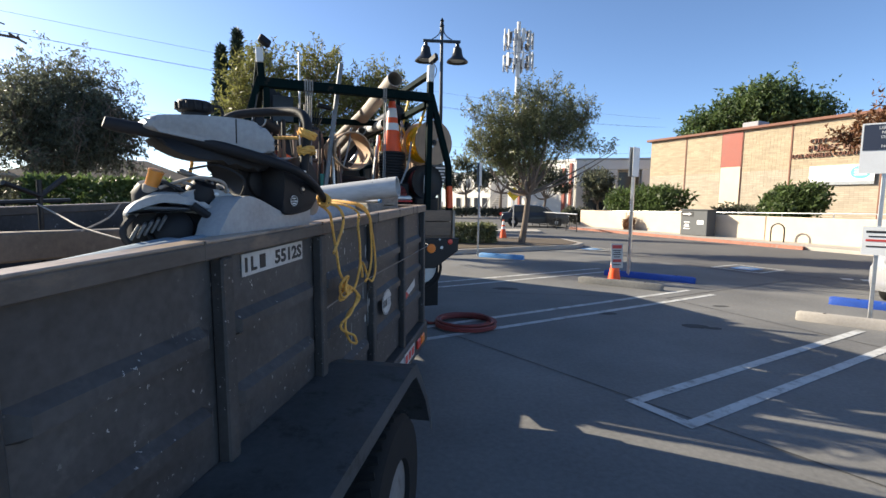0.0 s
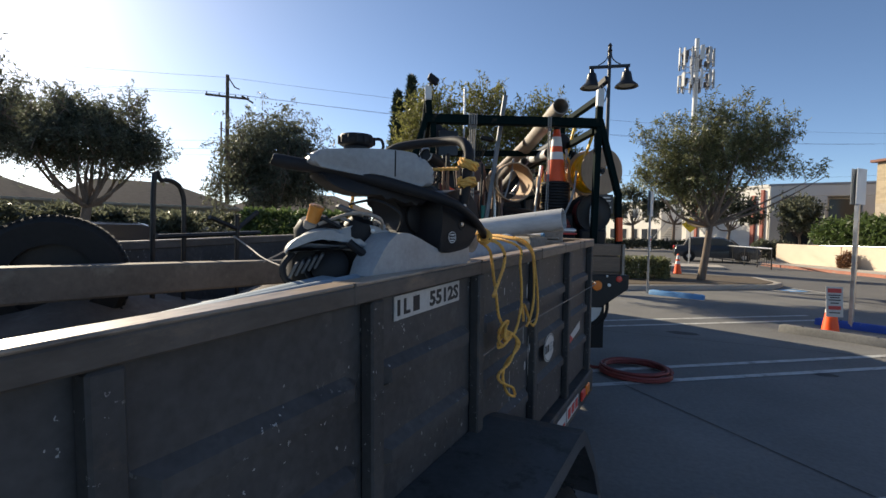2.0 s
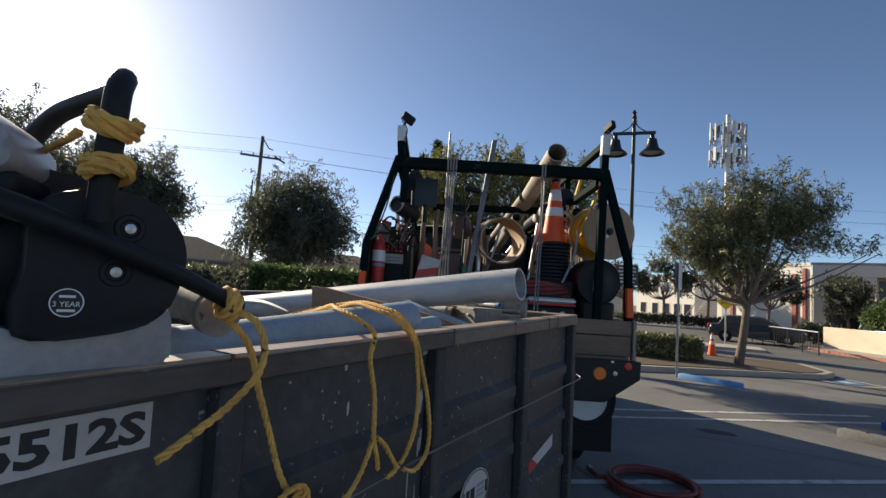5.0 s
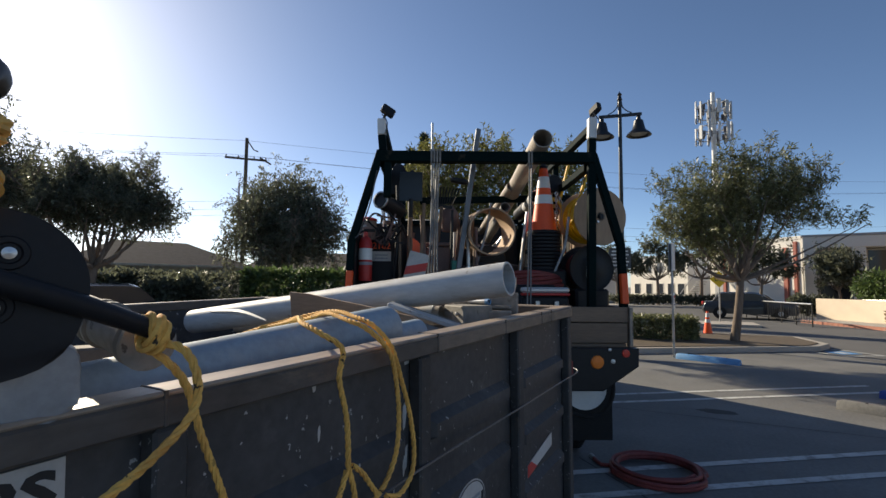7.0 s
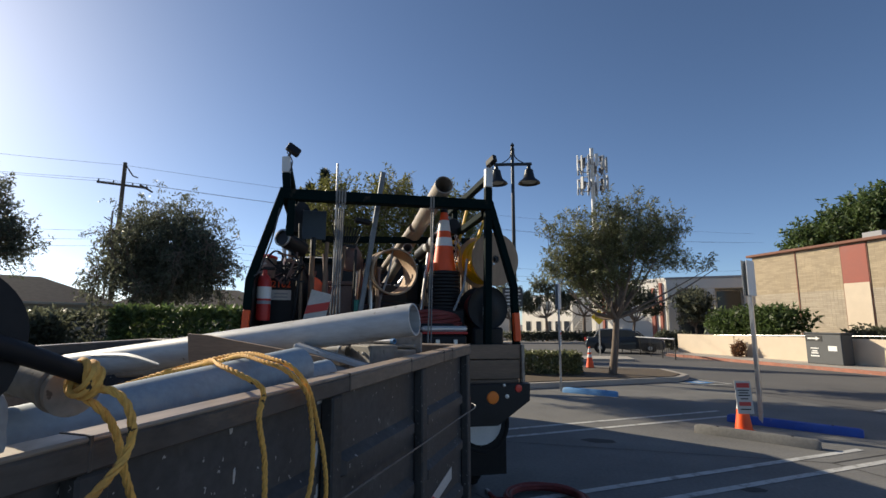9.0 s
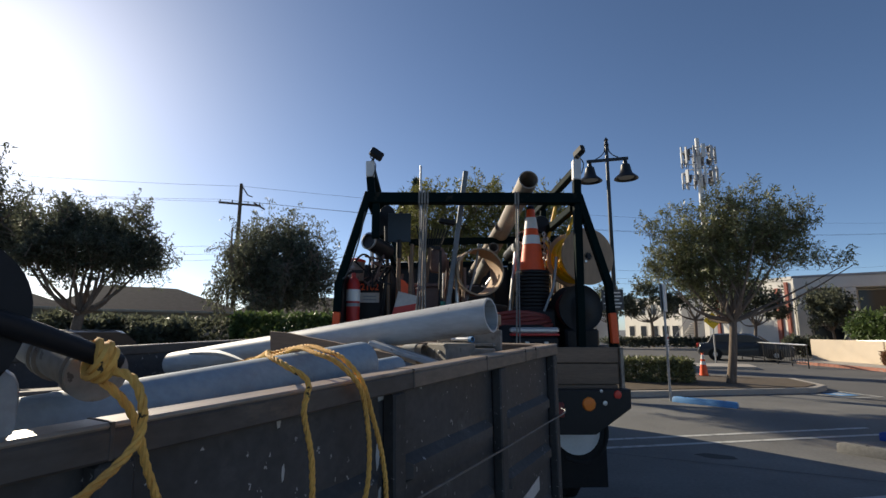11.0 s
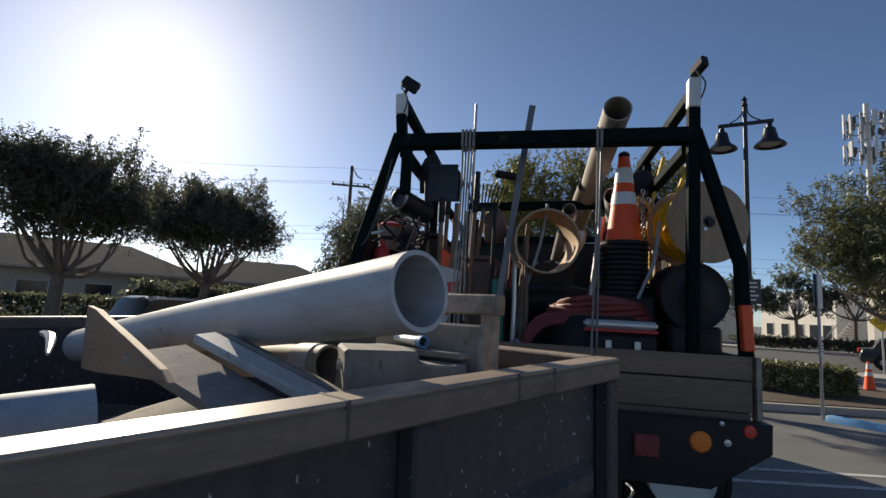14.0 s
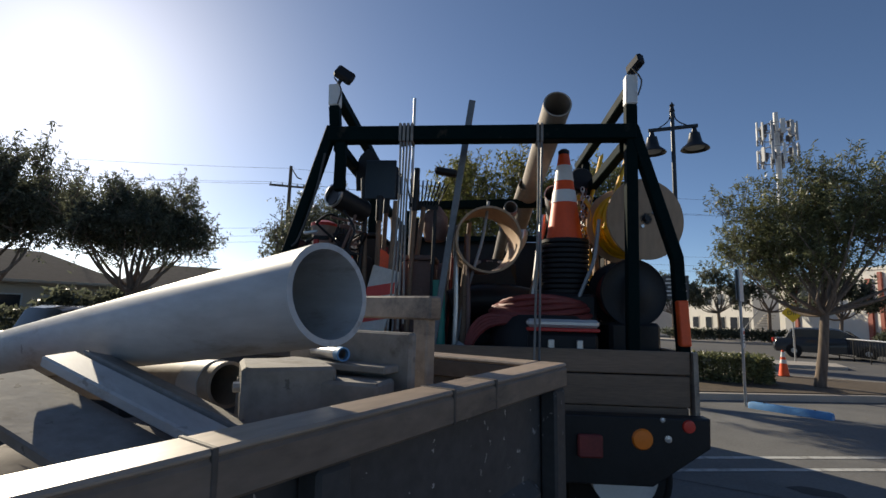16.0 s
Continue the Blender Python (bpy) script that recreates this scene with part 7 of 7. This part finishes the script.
    part("stand", B(-0.16, 0.16, -0.02, 0.2, -0.63, -0.18, bevel=0.02), "black", r)

    # coils of red hose
    t = th("red_hose_coil", "coils of dark red hose piled on the bed", "hose", pose(0.42, 0.35, 1.66))
    for k in range(6):
        pts = [(0.34 * math.cos(a) * (1 - 0.05 * k), 0.2 * math.sin(a), 0.022 * k + 0.02 * math.sin(2 * a + k)) for a in [2 * math.pi * j / 18 for j in range(18)]]
        part("loop", T(pts, 0.02, 8, closed=True), "redhose", t, smooth=True)
    part("hose_seat", L([(0.0, -0.42), (0.3, -0.42), (0.33, -0.1), (0.26, 0.02), (0.0, 0.04)], None, 18), "blackplastic", t, "dark plastic seat under the hoses", smooth=True)
    for k in range(4):
        part("loop", T([(-0.40 - 0.03 * k, -0.12, -0.36), (-0.46, -0.13, -0.2 + 0.03 * k), (-0.34, -0.14, -0.05 + 0.02 * k), (-0.1, -0.18, -0.02)], 0.018, 8, smooth_steps=5), "redhose", t, smooth=True)

    # cooler box
    t = th("tool_cooler", "dark tool chest with pale grey lid", "box", pose(0.50, 0.13, 1.205))
    part("body", B(-0.20, 0.20, -0.11, 0.13, 0, 0.38, bevel=0.02), "blackplastic", t)
    part("trim", B(-0.206, 0.206, -0.116, 0.136, 0.385, 0.405, bevel=0.005), "red", t, "thin red trim")
    part("lid", B(-0.205, 0.205, -0.115, 0.135, 0.407, 0.455, bevel=0.016), "carsilver", t, "pale grey lid")
    for x in (-0.07, 0.09):
        part("latch", B(x - 0.018, x + 0.018, -0.13, -0.112, 0.27, 0.34, bevel=0.004), "steel", t)

    # big pipes on the crossbar
    g = "pipes on the truck rack"
    t = th("rack_pipe", "long tan plastic pipe resting on the crossbar", "pipe", group=g)
    part("shell", pipe((0.455, -0.10, 2.905), (0.40, 2.9, 2.47), 0.083, 0.008), "tanpipe", t, smooth=True)
    t = th("rack_pipe", "thin pale pipe lying on the rack", "pipe", group=g)
    part("shell", pipe((0.37, 1.0, 2.72), (0.30, 3.6, 2.5), 0.048, 0.006), "tanpipe", t, smooth=True)
    t = th("rack_pipe", "short grey pipe beside the tan pipe", "pipe", group=g)
    part("shell", pipe((0.52, 0.5, 2.52), (0.80, 2.4, 2.72), 0.06, 0.006), "pvc", t, smooth=True)
    t = th("rack_pipe", "dark ribbed pipe end under the side rail", "pipe", group=g)
    part("shell", pipe((0.80, 0.9, 2.74), (0.80, 2.9, 2.70), 0.085, 0.02), "black", t, smooth=True)
    part("ring", L([(0.085, 0), (0.095, 0.02), (0.085, 0.04)], frame_at((0.80, 0.9, 2.74), (0, 1, 0)), 24), "blackplastic", t, smooth=True)
    part("inner", pipe((0.80, 0.93, 2.74), (0.80, 2.0, 2.72), 0.05, 0.008), "greyprint", t, smooth=True)
    t = th("rack_pipe", "heavy tan ring cut from a large pipe", "pipe", group=g)
    part("shell", pipe((0.075, 0.22, 2.15), (0.02, 0.62, 2.17), 0.215, 0.014), "wood", t, smooth=True)
    t = th("rack_pipe", "grey pipe end beside the tan ring", "pipe", group=g)
    part("shell", pipe((0.225, 0.45, 2.41), (0.17, 2.4, 2.08), 0.046, 0.006), "formgrey", t, smooth=True)
    t = th("ladder_rail", "bright aluminium pole leaning against the crossbar", "pole")
    part("rail", B(-0.022, 0.022, -0.022, 0.022, 0, 1.86, bevel=0.004, m=frame_at((-0.30, 0.25, 1.25), (0.25, 0.02, 1.84))), "dullsteel", t)
    part("rail", T([(-0.16, 0.35, 1.25), (-0.08, 0.35, 1.75), (0.03, 0.34, 2.15), (0.07, 0.33, 2.42)], 0.010, 8, smooth_steps=4), "greyprint", t, "thin bent conduit", smooth=True)
    t = th("antenna_rod", "thin upright whip rod", "rod")
    part("rod", T([(-0.47, 0.5, 1.3), (-0.47, 0.5, 3.22)], 0.011, 6), "steel", t)

    # shovels, rakes, bars standing upright
    def long_tool(name, label, x, y, top, lean, head, mat="board"):
        u = th(name, label, "hand tool", pose(x, y, 1.21, lean[0], lean[1], 0), group="hand tools")
        h = top - 1.21
        part("handle", T([(0, 0, 0), (0, 0, h - 0.25)], 0.017, 8), mat, u)
        if head == "spade":
            part("blade", prism([(-0.08, h - 0.26), (0.08, h - 0.26), (0.09, h - 0.08), (0.055, h), (0, h + 0.05), (-0.055, h), (-0.09, h - 0.08)], 0.012, pose(0, 0, 0, -4, 0, 0), bevel=0.003), "black", u, "dark steel blade")
            part("socket", T([(0, 0, h - 0.4), (0, 0, h - 0.2)], 0.024, 8), "black", u)
        elif head == "square":
            part("blade", B(-0.105, 0.105, -0.006, 0.006, h - 0.27, h, bevel=0.004), "bluetarp", u, "blue grey square blade")
            part("socket", T([(0, 0, h - 0.42), (0, 0, h - 0.25)], 0.024, 8), "black", u)
        elif head == "rake":
            part("bar", B(-0.10, 0.10, -0.012, 0.012, h - 0.26, h - 0.235), "black", u)
            for k in range(11):
                part("tine", T([(-0.09 + 0.018 * k, 0, h - 0.25), (-0.15 + 0.03 * k, 0.01, h - 0.06)], 0.006, 5), "black", u)
        elif head == "flag":
            part("grip", T([(0, 0, h - 0.3), (0, 0, h)], 0.02, 8), "black", u)
            part("broom_head", B(-0.08, 0.08, -0.03, 0.03, h - 0.03, h + 0.02, bevel=0.014, m=pose(0, 0, 0, 0, 8, 0)), "black", u)

    long_tool("shovel", "round point shovel standing blade up", -0.73, 0.40, 2.78, (2, -2), "spade")
    long_tool("shovel", "square blue shovel standing blade up", -0.66, 0.33, 2.70, (0, 0), "square")
    long_tool("shovel", "round point shovel standing blade up", -0.70, 0.6, 2.80, (-3, 1), "spade")
    long_tool("rake", "steel garden rake standing tines up", -0.50, 0.45, 2.66, (0, 6), "rake")
    long_tool("push_broom", "dark broom head on a long handle", -0.47, 0.38, 2.66, (0, 2), "flag")
    for k, (x, y, top, a) in enumerate(((-0.80, 0.5, 2.45, -4), (-0.60, 0.25, 2.4, 3), (-0.50, 0.3, 2.3, -3), (-0.32, 0.3, 2.35, 2), (-0.14, 0.3, 2.25, 0), (-0.10, 0.34, 2.2, 2), (-0.05, 0.3, 2.18, -1), (-0.86, 0.35, 2.5, 5), (0.30, 0.6, 2.4, 8), (0.24, 0.6, 2.35, 12))):
        u = th("digging_bar", "long bar or handle standing on the bed", "hand tool", pose(x, y, 1.21, 0, a, 0), group="hand tools")
        part("bar", T([(0, 0, 0), (0.01, 0, (top - 1.21) * 0.5), (0, 0, top - 1.21)], 0.013 + 0.004 * (k % 3), 8), ("steel", "board", "brownbox", "black")[k % 4], u, smooth=True)

    # can hung at the left post
    t = th("gas_can", "dusty black round can hung by a rack post", "can", pose(-0.88, 0.2, 2.38, 0, 0, -20))
    part("body", T([(0, -0.1, 0.02), (0.08, 0.14, -0.05)], 0.072, 20), "black", t, smooth=True)
    part("rim", L([(0.062, 0), (0.077, 0.004), (0.077, 0.02), (0.062, 0.024)], frame_at((0, -0.11, 0.02), (0.2, 1, -0.1)), 20, close=True), "steel", t, smooth=True)
    part("spout", T([(0, 0, 0.09), (0.0, 0.0, 0.14)], 0.02, 8), "black", t)
    part("cable", T([(0.05, -0.05, -0.07), (0.14, -0.05, -0.2), (0.1, -0.05, -0.32), (0.2, -0.05, -0.36)], 0.008, 6, smooth_steps=4), "black", t, smooth=True)

    # fire extinguisher, number panel, striped board, orange flag
    t = th("fire_extinguisher", "red fire extinguisher with white label", "fire extinguisher", pose(-1.05, 0.24, 1.70) @ Matrix.Scale(0.92, 4))
    part("cylinder", L([(0.0, 0), (0.062, 0.0), (0.065, 0.02), (0.065, 0.36), (0.045, 0.41), (0.02, 0.43), (0.02, 0.47), (0.0, 0.47)], None, 24), "red", t, smooth=True)
    part("band", L([(0.0665, 0.20), (0.0665, 0.31)], None, 24), "sign", t, "white label", smooth=True)
    part("band", L([(0.0668, 0.15), (0.0668, 0.18)], None, 24), "greyprint", t, "grey strap", smooth=True)
    part("handle", B(-0.02, 0.09, -0.012, 0.012, 0.47, 0.5, bevel=0.004), "black", t)
    part("handle", B(-0.02, 0.08, -0.012, 0.012, 0.515, 0.535, bevel=0.004, m=pose(0, 0, 0, 0, -8, 0)), "steel", t)
    part("nozzle", T([(-0.02, 0, 0.48), (-0.09, 0, 0.42), (-0.1, 0, 0.2)], 0.012, 6, smooth_steps=3), "black", t)
    t = th("equipment_box", "black equipment box with orange number and white label", "box", pose(-0.93, 0.45, 1.205))
    part("body", B(-0.16, 0.14, 0, 0.35, 0, 0.88, bevel=0.02), "blackplastic", t)
    part("label_plate", B(-0.09, 0.09, -0.006, -0.001, 0.68, 0.77), "dirtysign", t, "white label")
    for z in (0.73, 0.70):
        part("print_bar", B(-0.06, 0.06, -0.009, -0.0065, z, z + 0.012), "greyprint", t)
    text("digits", "2162", 0.085, "orange", t, pose(-0.0, -0.004, 0.82, 90, 0, 0), 0.002, "orange digits")
    t = th("striped_barricade", "red and white striped barricade board", "barricade", pose(-0.74, 0.20, 1.25, 0, 14, 0))
    b = part("board", B(-0.09, 0.09, -0.012, 0.012, 0, 0.72, bevel=0.004), "dirtysign", t, "white reflective board")
    for z in (0.02, 0.18, 0.34, 0.50):
        part("stripe", prism([(-0.089, z), (0.089, z + 0.08), (0.089, z + 0.155), (-0.089, z + 0.075)], 0.003, Matrix.Translation((0, -0.0155, 0))), "redink", b, "red stripe")
    t = th("orange_flag", "small orange warning flag", "flag", pose(-0.60, 0.30, 2.0))
    part("cloth", prism([(-0.04, -0.08), (0.03, -0.1), (0.045, 0.02), (0.0, 0.07), (-0.04, 0.09)], 0.012, None, bevel=0.003), "orange", t)
    part("staff", T([(-0.045, 0.0, -0.7), (-0.045, 0, 0.1)], 0.008, 6), "board", t)

    t = th("steel_cabinet", "rusty brown steel box standing on the bed", "box", pose(-0.40, 0.42, 1.205))
    part("body", B(-0.11, 0.11, 0, 0.3, 0, 0.82, bevel=0.012), "brownbox", t)
    part("lid", B(-0.12, 0.12, -0.01, 0.31, 0.825, 0.86, bevel=0.008), "brownbox", t)
    t = th("teal_pipe", "short teal plastic pipe standing on the bed", "pipe")
    part("shell", pipe((-0.235, 0.32, 1.21), (-0.25, 0.32, 1.89), 0.045, 0.006), "green2", t, smooth=True)
    t = th("metal_scoop", "grey bent metal scoop behind the tail board", "scoop", pose(-0.12, 0.2, 1.40, 0, 35, 10))
    part("scoop", L([(0.05, -0.16), (0.055, 0.1), (0.048, 0.1), (0.044, -0.16)], None, 16, close=True), "greyplastic", t, smooth=True)
    t = th("orange_bucket", "dirty orange plastic jug hung among the tools", "jug", pose(-0.30, 0.55, 2.30))
    part("body", L([(0.0, -0.12), (0.07, -0.12), (0.09, -0.05), (0.09, 0.05), (0.05, 0.11), (0.03, 0.13), (0.0, 0.13)], None, 16), "brownbox", t, smooth=True)

    # long dark tool boxes on both sides and the mass of gear behind
    for s in (-1, 1):
        t = th("side_toolbox", "long black steel tool box along the bed", "tool box", pose(s * 0.95, 0.9, 1.205))
        # The box at negative x is heightened to block sun across the bed
        h = 1.05 if s < 0 else 0.55
        part("body", B(-0.18, 0.18, 0, 2.4, 0, h, bevel=0.015), "black", t)
        part("lid", B(-0.19, 0.19, -0.01, 2.41, h + 0.005, h + 0.04, bevel=0.01), "black", t)
        part("latch", B(-0.03, 0.03, -0.018, -0.002, 0.4, 0.5, bevel=0.004), "steel", t)
    t = th("air_compressor", "dark engine-driven compressor on the bed", "compressor", pose(0.05, 1.1, 1.205))
    part("tank", T([(-0.45, 0.0, 0.25), (0.45, 0.0, 0.25)], 0.22, 24), "black", t, smooth=True)
    part("engine", B(-0.3, 0.25, -0.2, 0.35, 0.47, 0.9, bevel=0.04), "blackplastic", t)
    part("flywheel_guard", L([(0.0, 0), (0.17, 0.0), (0.19, 0.03), (0.19, 0.08), (0.0, 0.08)], Matrix.Translation((0.05, -0.2, 0.68)) @ Matrix.Rotation(radians(90), 4, "X"), 28), "black", t, smooth=True)
    for k in range(5):
        part("cooling_fin", B(-0.25 + 0.09 * k, -0.2 + 0.09 * k, -0.24, -0.2, 0.5, 0.88), "greyprint", t)
    part("exhaust", T([(0.2, 0, 0.9), (0.3, -0.05, 1.05), (0.32, -0.05, 1.15)], 0.035, 10, smooth_steps=3), "steel", t, smooth=True)
    t = th("crate_stack", "stack of dark crates behind the tools", "crate", pose(-0.35, 1.5, 1.205))
    for k in range(3):
        part("crate", B(-0.35, 0.3, 0, 0.6, 0.31 * k, 0.31 * k + 0.3, bevel=0.012), ("blackplastic", "bluetarp", "brownbox")[k], t)
    t = th("canvas_bundle", "dark rolled canvas bundle", "bundle", pose(0.15, 0.75, 1.75))
    part("roll", T([(-0.35, 0, 0), (-0.1, 0.03, 0.03), (0.15, 0, 0.02), (0.42, 0.05, 0.0)], [0.1, 0.13, 0.12, 0.09], 14, smooth_steps=3), "black", t, smooth=True)

    # hooks, chains and tools along the right rail
    t = th("yellow_level", "yellow tool hung along the side rail", "hand tool", pose(0.86, 0.35, 2.35))
    part("level", B(-0.012, 0.012, 0, 0.05, -0.1, 0.42, bevel=0.006, m=pose(0, 0, 0, 0, 18, 0)), "yellow", t)
    t = th("yellow_level", "yellow spirit level behind the chains", "hand tool", pose(0.84, 0.9, 2.45))
    part("level", B(-0.012, 0.012, 0, 0.05, -0.1, 0.5, bevel=0.006, m=pose(0, 0, 0, 0, 14, 0)), "yellow", t)
    for k in range(5):
        t = th("steel_chain", "hanging steel chain on the rack", "chain", pose(0.72 + 0.045 * k, 0.5 + 0.12 * k, 0), group="chains")
        for j in range(13):
            z = 2.55 - 0.03 * j + 0.02 * (k % 2)
            a = 90 * (j % 2)
            part("link", T([(0.011 * math.cos(b), 0, 0.02 * math.sin(b)) for b in [2 * math.pi * q / 8 for q in range(8)]], 0.0045, 5, closed=True), "brownbox" if k % 2 else "steel", t).matrix_basis = Matrix.Translation((0, 0, z)) @ pose(0, 0, 0, 0, 0, a)
    t = th("wrench_rack", "row of pale pipe wrenches hung on the rack", "hand tool", pose(0.80, 1.0, 2.55))
    for k in range(6):
        part("wrench", B(-0.012, 0.012, 0.09 * k, 0.09 * k + 0.02, -0.3, 0.12 + 0.02 * (k % 2), bevel=0.004), "steel" if k % 2 else "wood", t)
    t = th("tool_rack", "slatted timber tool rack along the side of the bed", "rack", pose(0.985, 0.62, 0))
    rng = random.Random(12)
    for k in range(17):
        part("slat", B(-0.012, 0.012, 0.165 * k, 0.165 * k + 0.15, 1.55, 2.45 + 0.18 * rng.random(), bevel=0.004), ("board", "wood", "brownbox", "black")[rng.randrange(4)], t)
    for z in (1.7, 2.15, 2.5):
        part("rail", B(-0.035, -0.013, 0, 2.8, z, z + 0.06, bevel=0.004), "green", t)
    for k in range(9):
        y = 0.12 + 0.2 * k
        h = part("hook", T([(-0.035, y, 2.53), (-0.075, y, 2.5), (-0.08, y, 2.54)], 0.006, 5), "steel", t)
        part("hung_tool", T([(-0.075, y, 2.52), (-0.07, y + 0.02, 2.3), (-0.075, y, 2.12 - 0.1 * (k % 3))], [0.012, 0.016, 0.02], 8, smooth_steps=3), ("steel", "board", "yellow", "brownbox", "black")[k % 5], t, smooth=True)
    for k, (x, z, mat) in enumerate(((0.70, 2.48, "yellow"), (0.76, 2.44, "rope"), (0.82, 2.4, "brownbox"), (0.68, 2.36, "steel"))):
        t = th("rope_coil", "loose coil of line hung on the rack", "coil", pose(x, 0.55 + 0.15 * k, z, 0, 0, 30 * k), group="coils")
        for q in range(4):
            r = 0.085 + 0.008 * q
            part("turn", T([(r * math.cos(a), 0.012 * q, 1.35 * r * math.sin(a) - 0.1) for a in [2 * math.pi * j / 14 for j in range(14)]], 0.0075, 6, closed=True), mat, t, smooth=True)
    t = th("hose_bundle", "dark brown and grey cables tangled by the post", "cable", pose(-0.98, 0.2, 1.95))
    for q in range(5):
        pts = [(rng.uniform(-0.05, 0.25), rng.uniform(-0.05, 0.2), rng.uniform(0.05, 0.4)) for _ in range(6)]
        part("cable", T(pts, 0.009, 6, smooth_steps=5), ("brownbox", "black", "black", "brownbox", "black")[q], t, smooth=True)
    t = th("work_bucket", "dusty grey bucket with red lid among the cables", "bucket", pose(-1.06, 0.42, 2.08))
    part("pail", L([(0.0, 0.0), (0.07, 0.0), (0.085, 0.17), (0.088, 0.175), (0.0, 0.175)], None, 20), "formgrey", t, smooth=True)
    part("lid", L([(0.09, 0.17), (0.09, 0.19), (0.04, 0.21), (0.0, 0.21)], None, 20), "red", t, "red lid", smooth=True)
    for k in range(10):
        t = th("loose_handle", "worn tool handle leaning among the gear", "hand tool", pose(rng.uniform(-0.85, 0.1), rng.uniform(0.5, 1.0), 1.21, rng.uniform(-8, 4), rng.uniform(-10, 10), 0), group="hand tools")
        part("handle", T([(0, 0, 0), (0.01, 0, 0.5), (0, 0, rng.uniform(0.9, 1.25))], rng.uniform(0.012, 0.02), 8), ("board", "brownbox", "black", "redhose", "steel")[k % 5], t, smooth=True)
    t = th("grey_strap", "flat grey strap hanging from the reel", "strap", pose(0.74, 0.3, 0))
    part("band", T([(0.04, 0, 2.3), (0.0, -0.03, 2.05), (-0.06, -0.05, 1.9), (-0.12, -0.03, 1.75)], 0.012, 6, smooth_steps=4), "greyplastic", t)


truck_load()
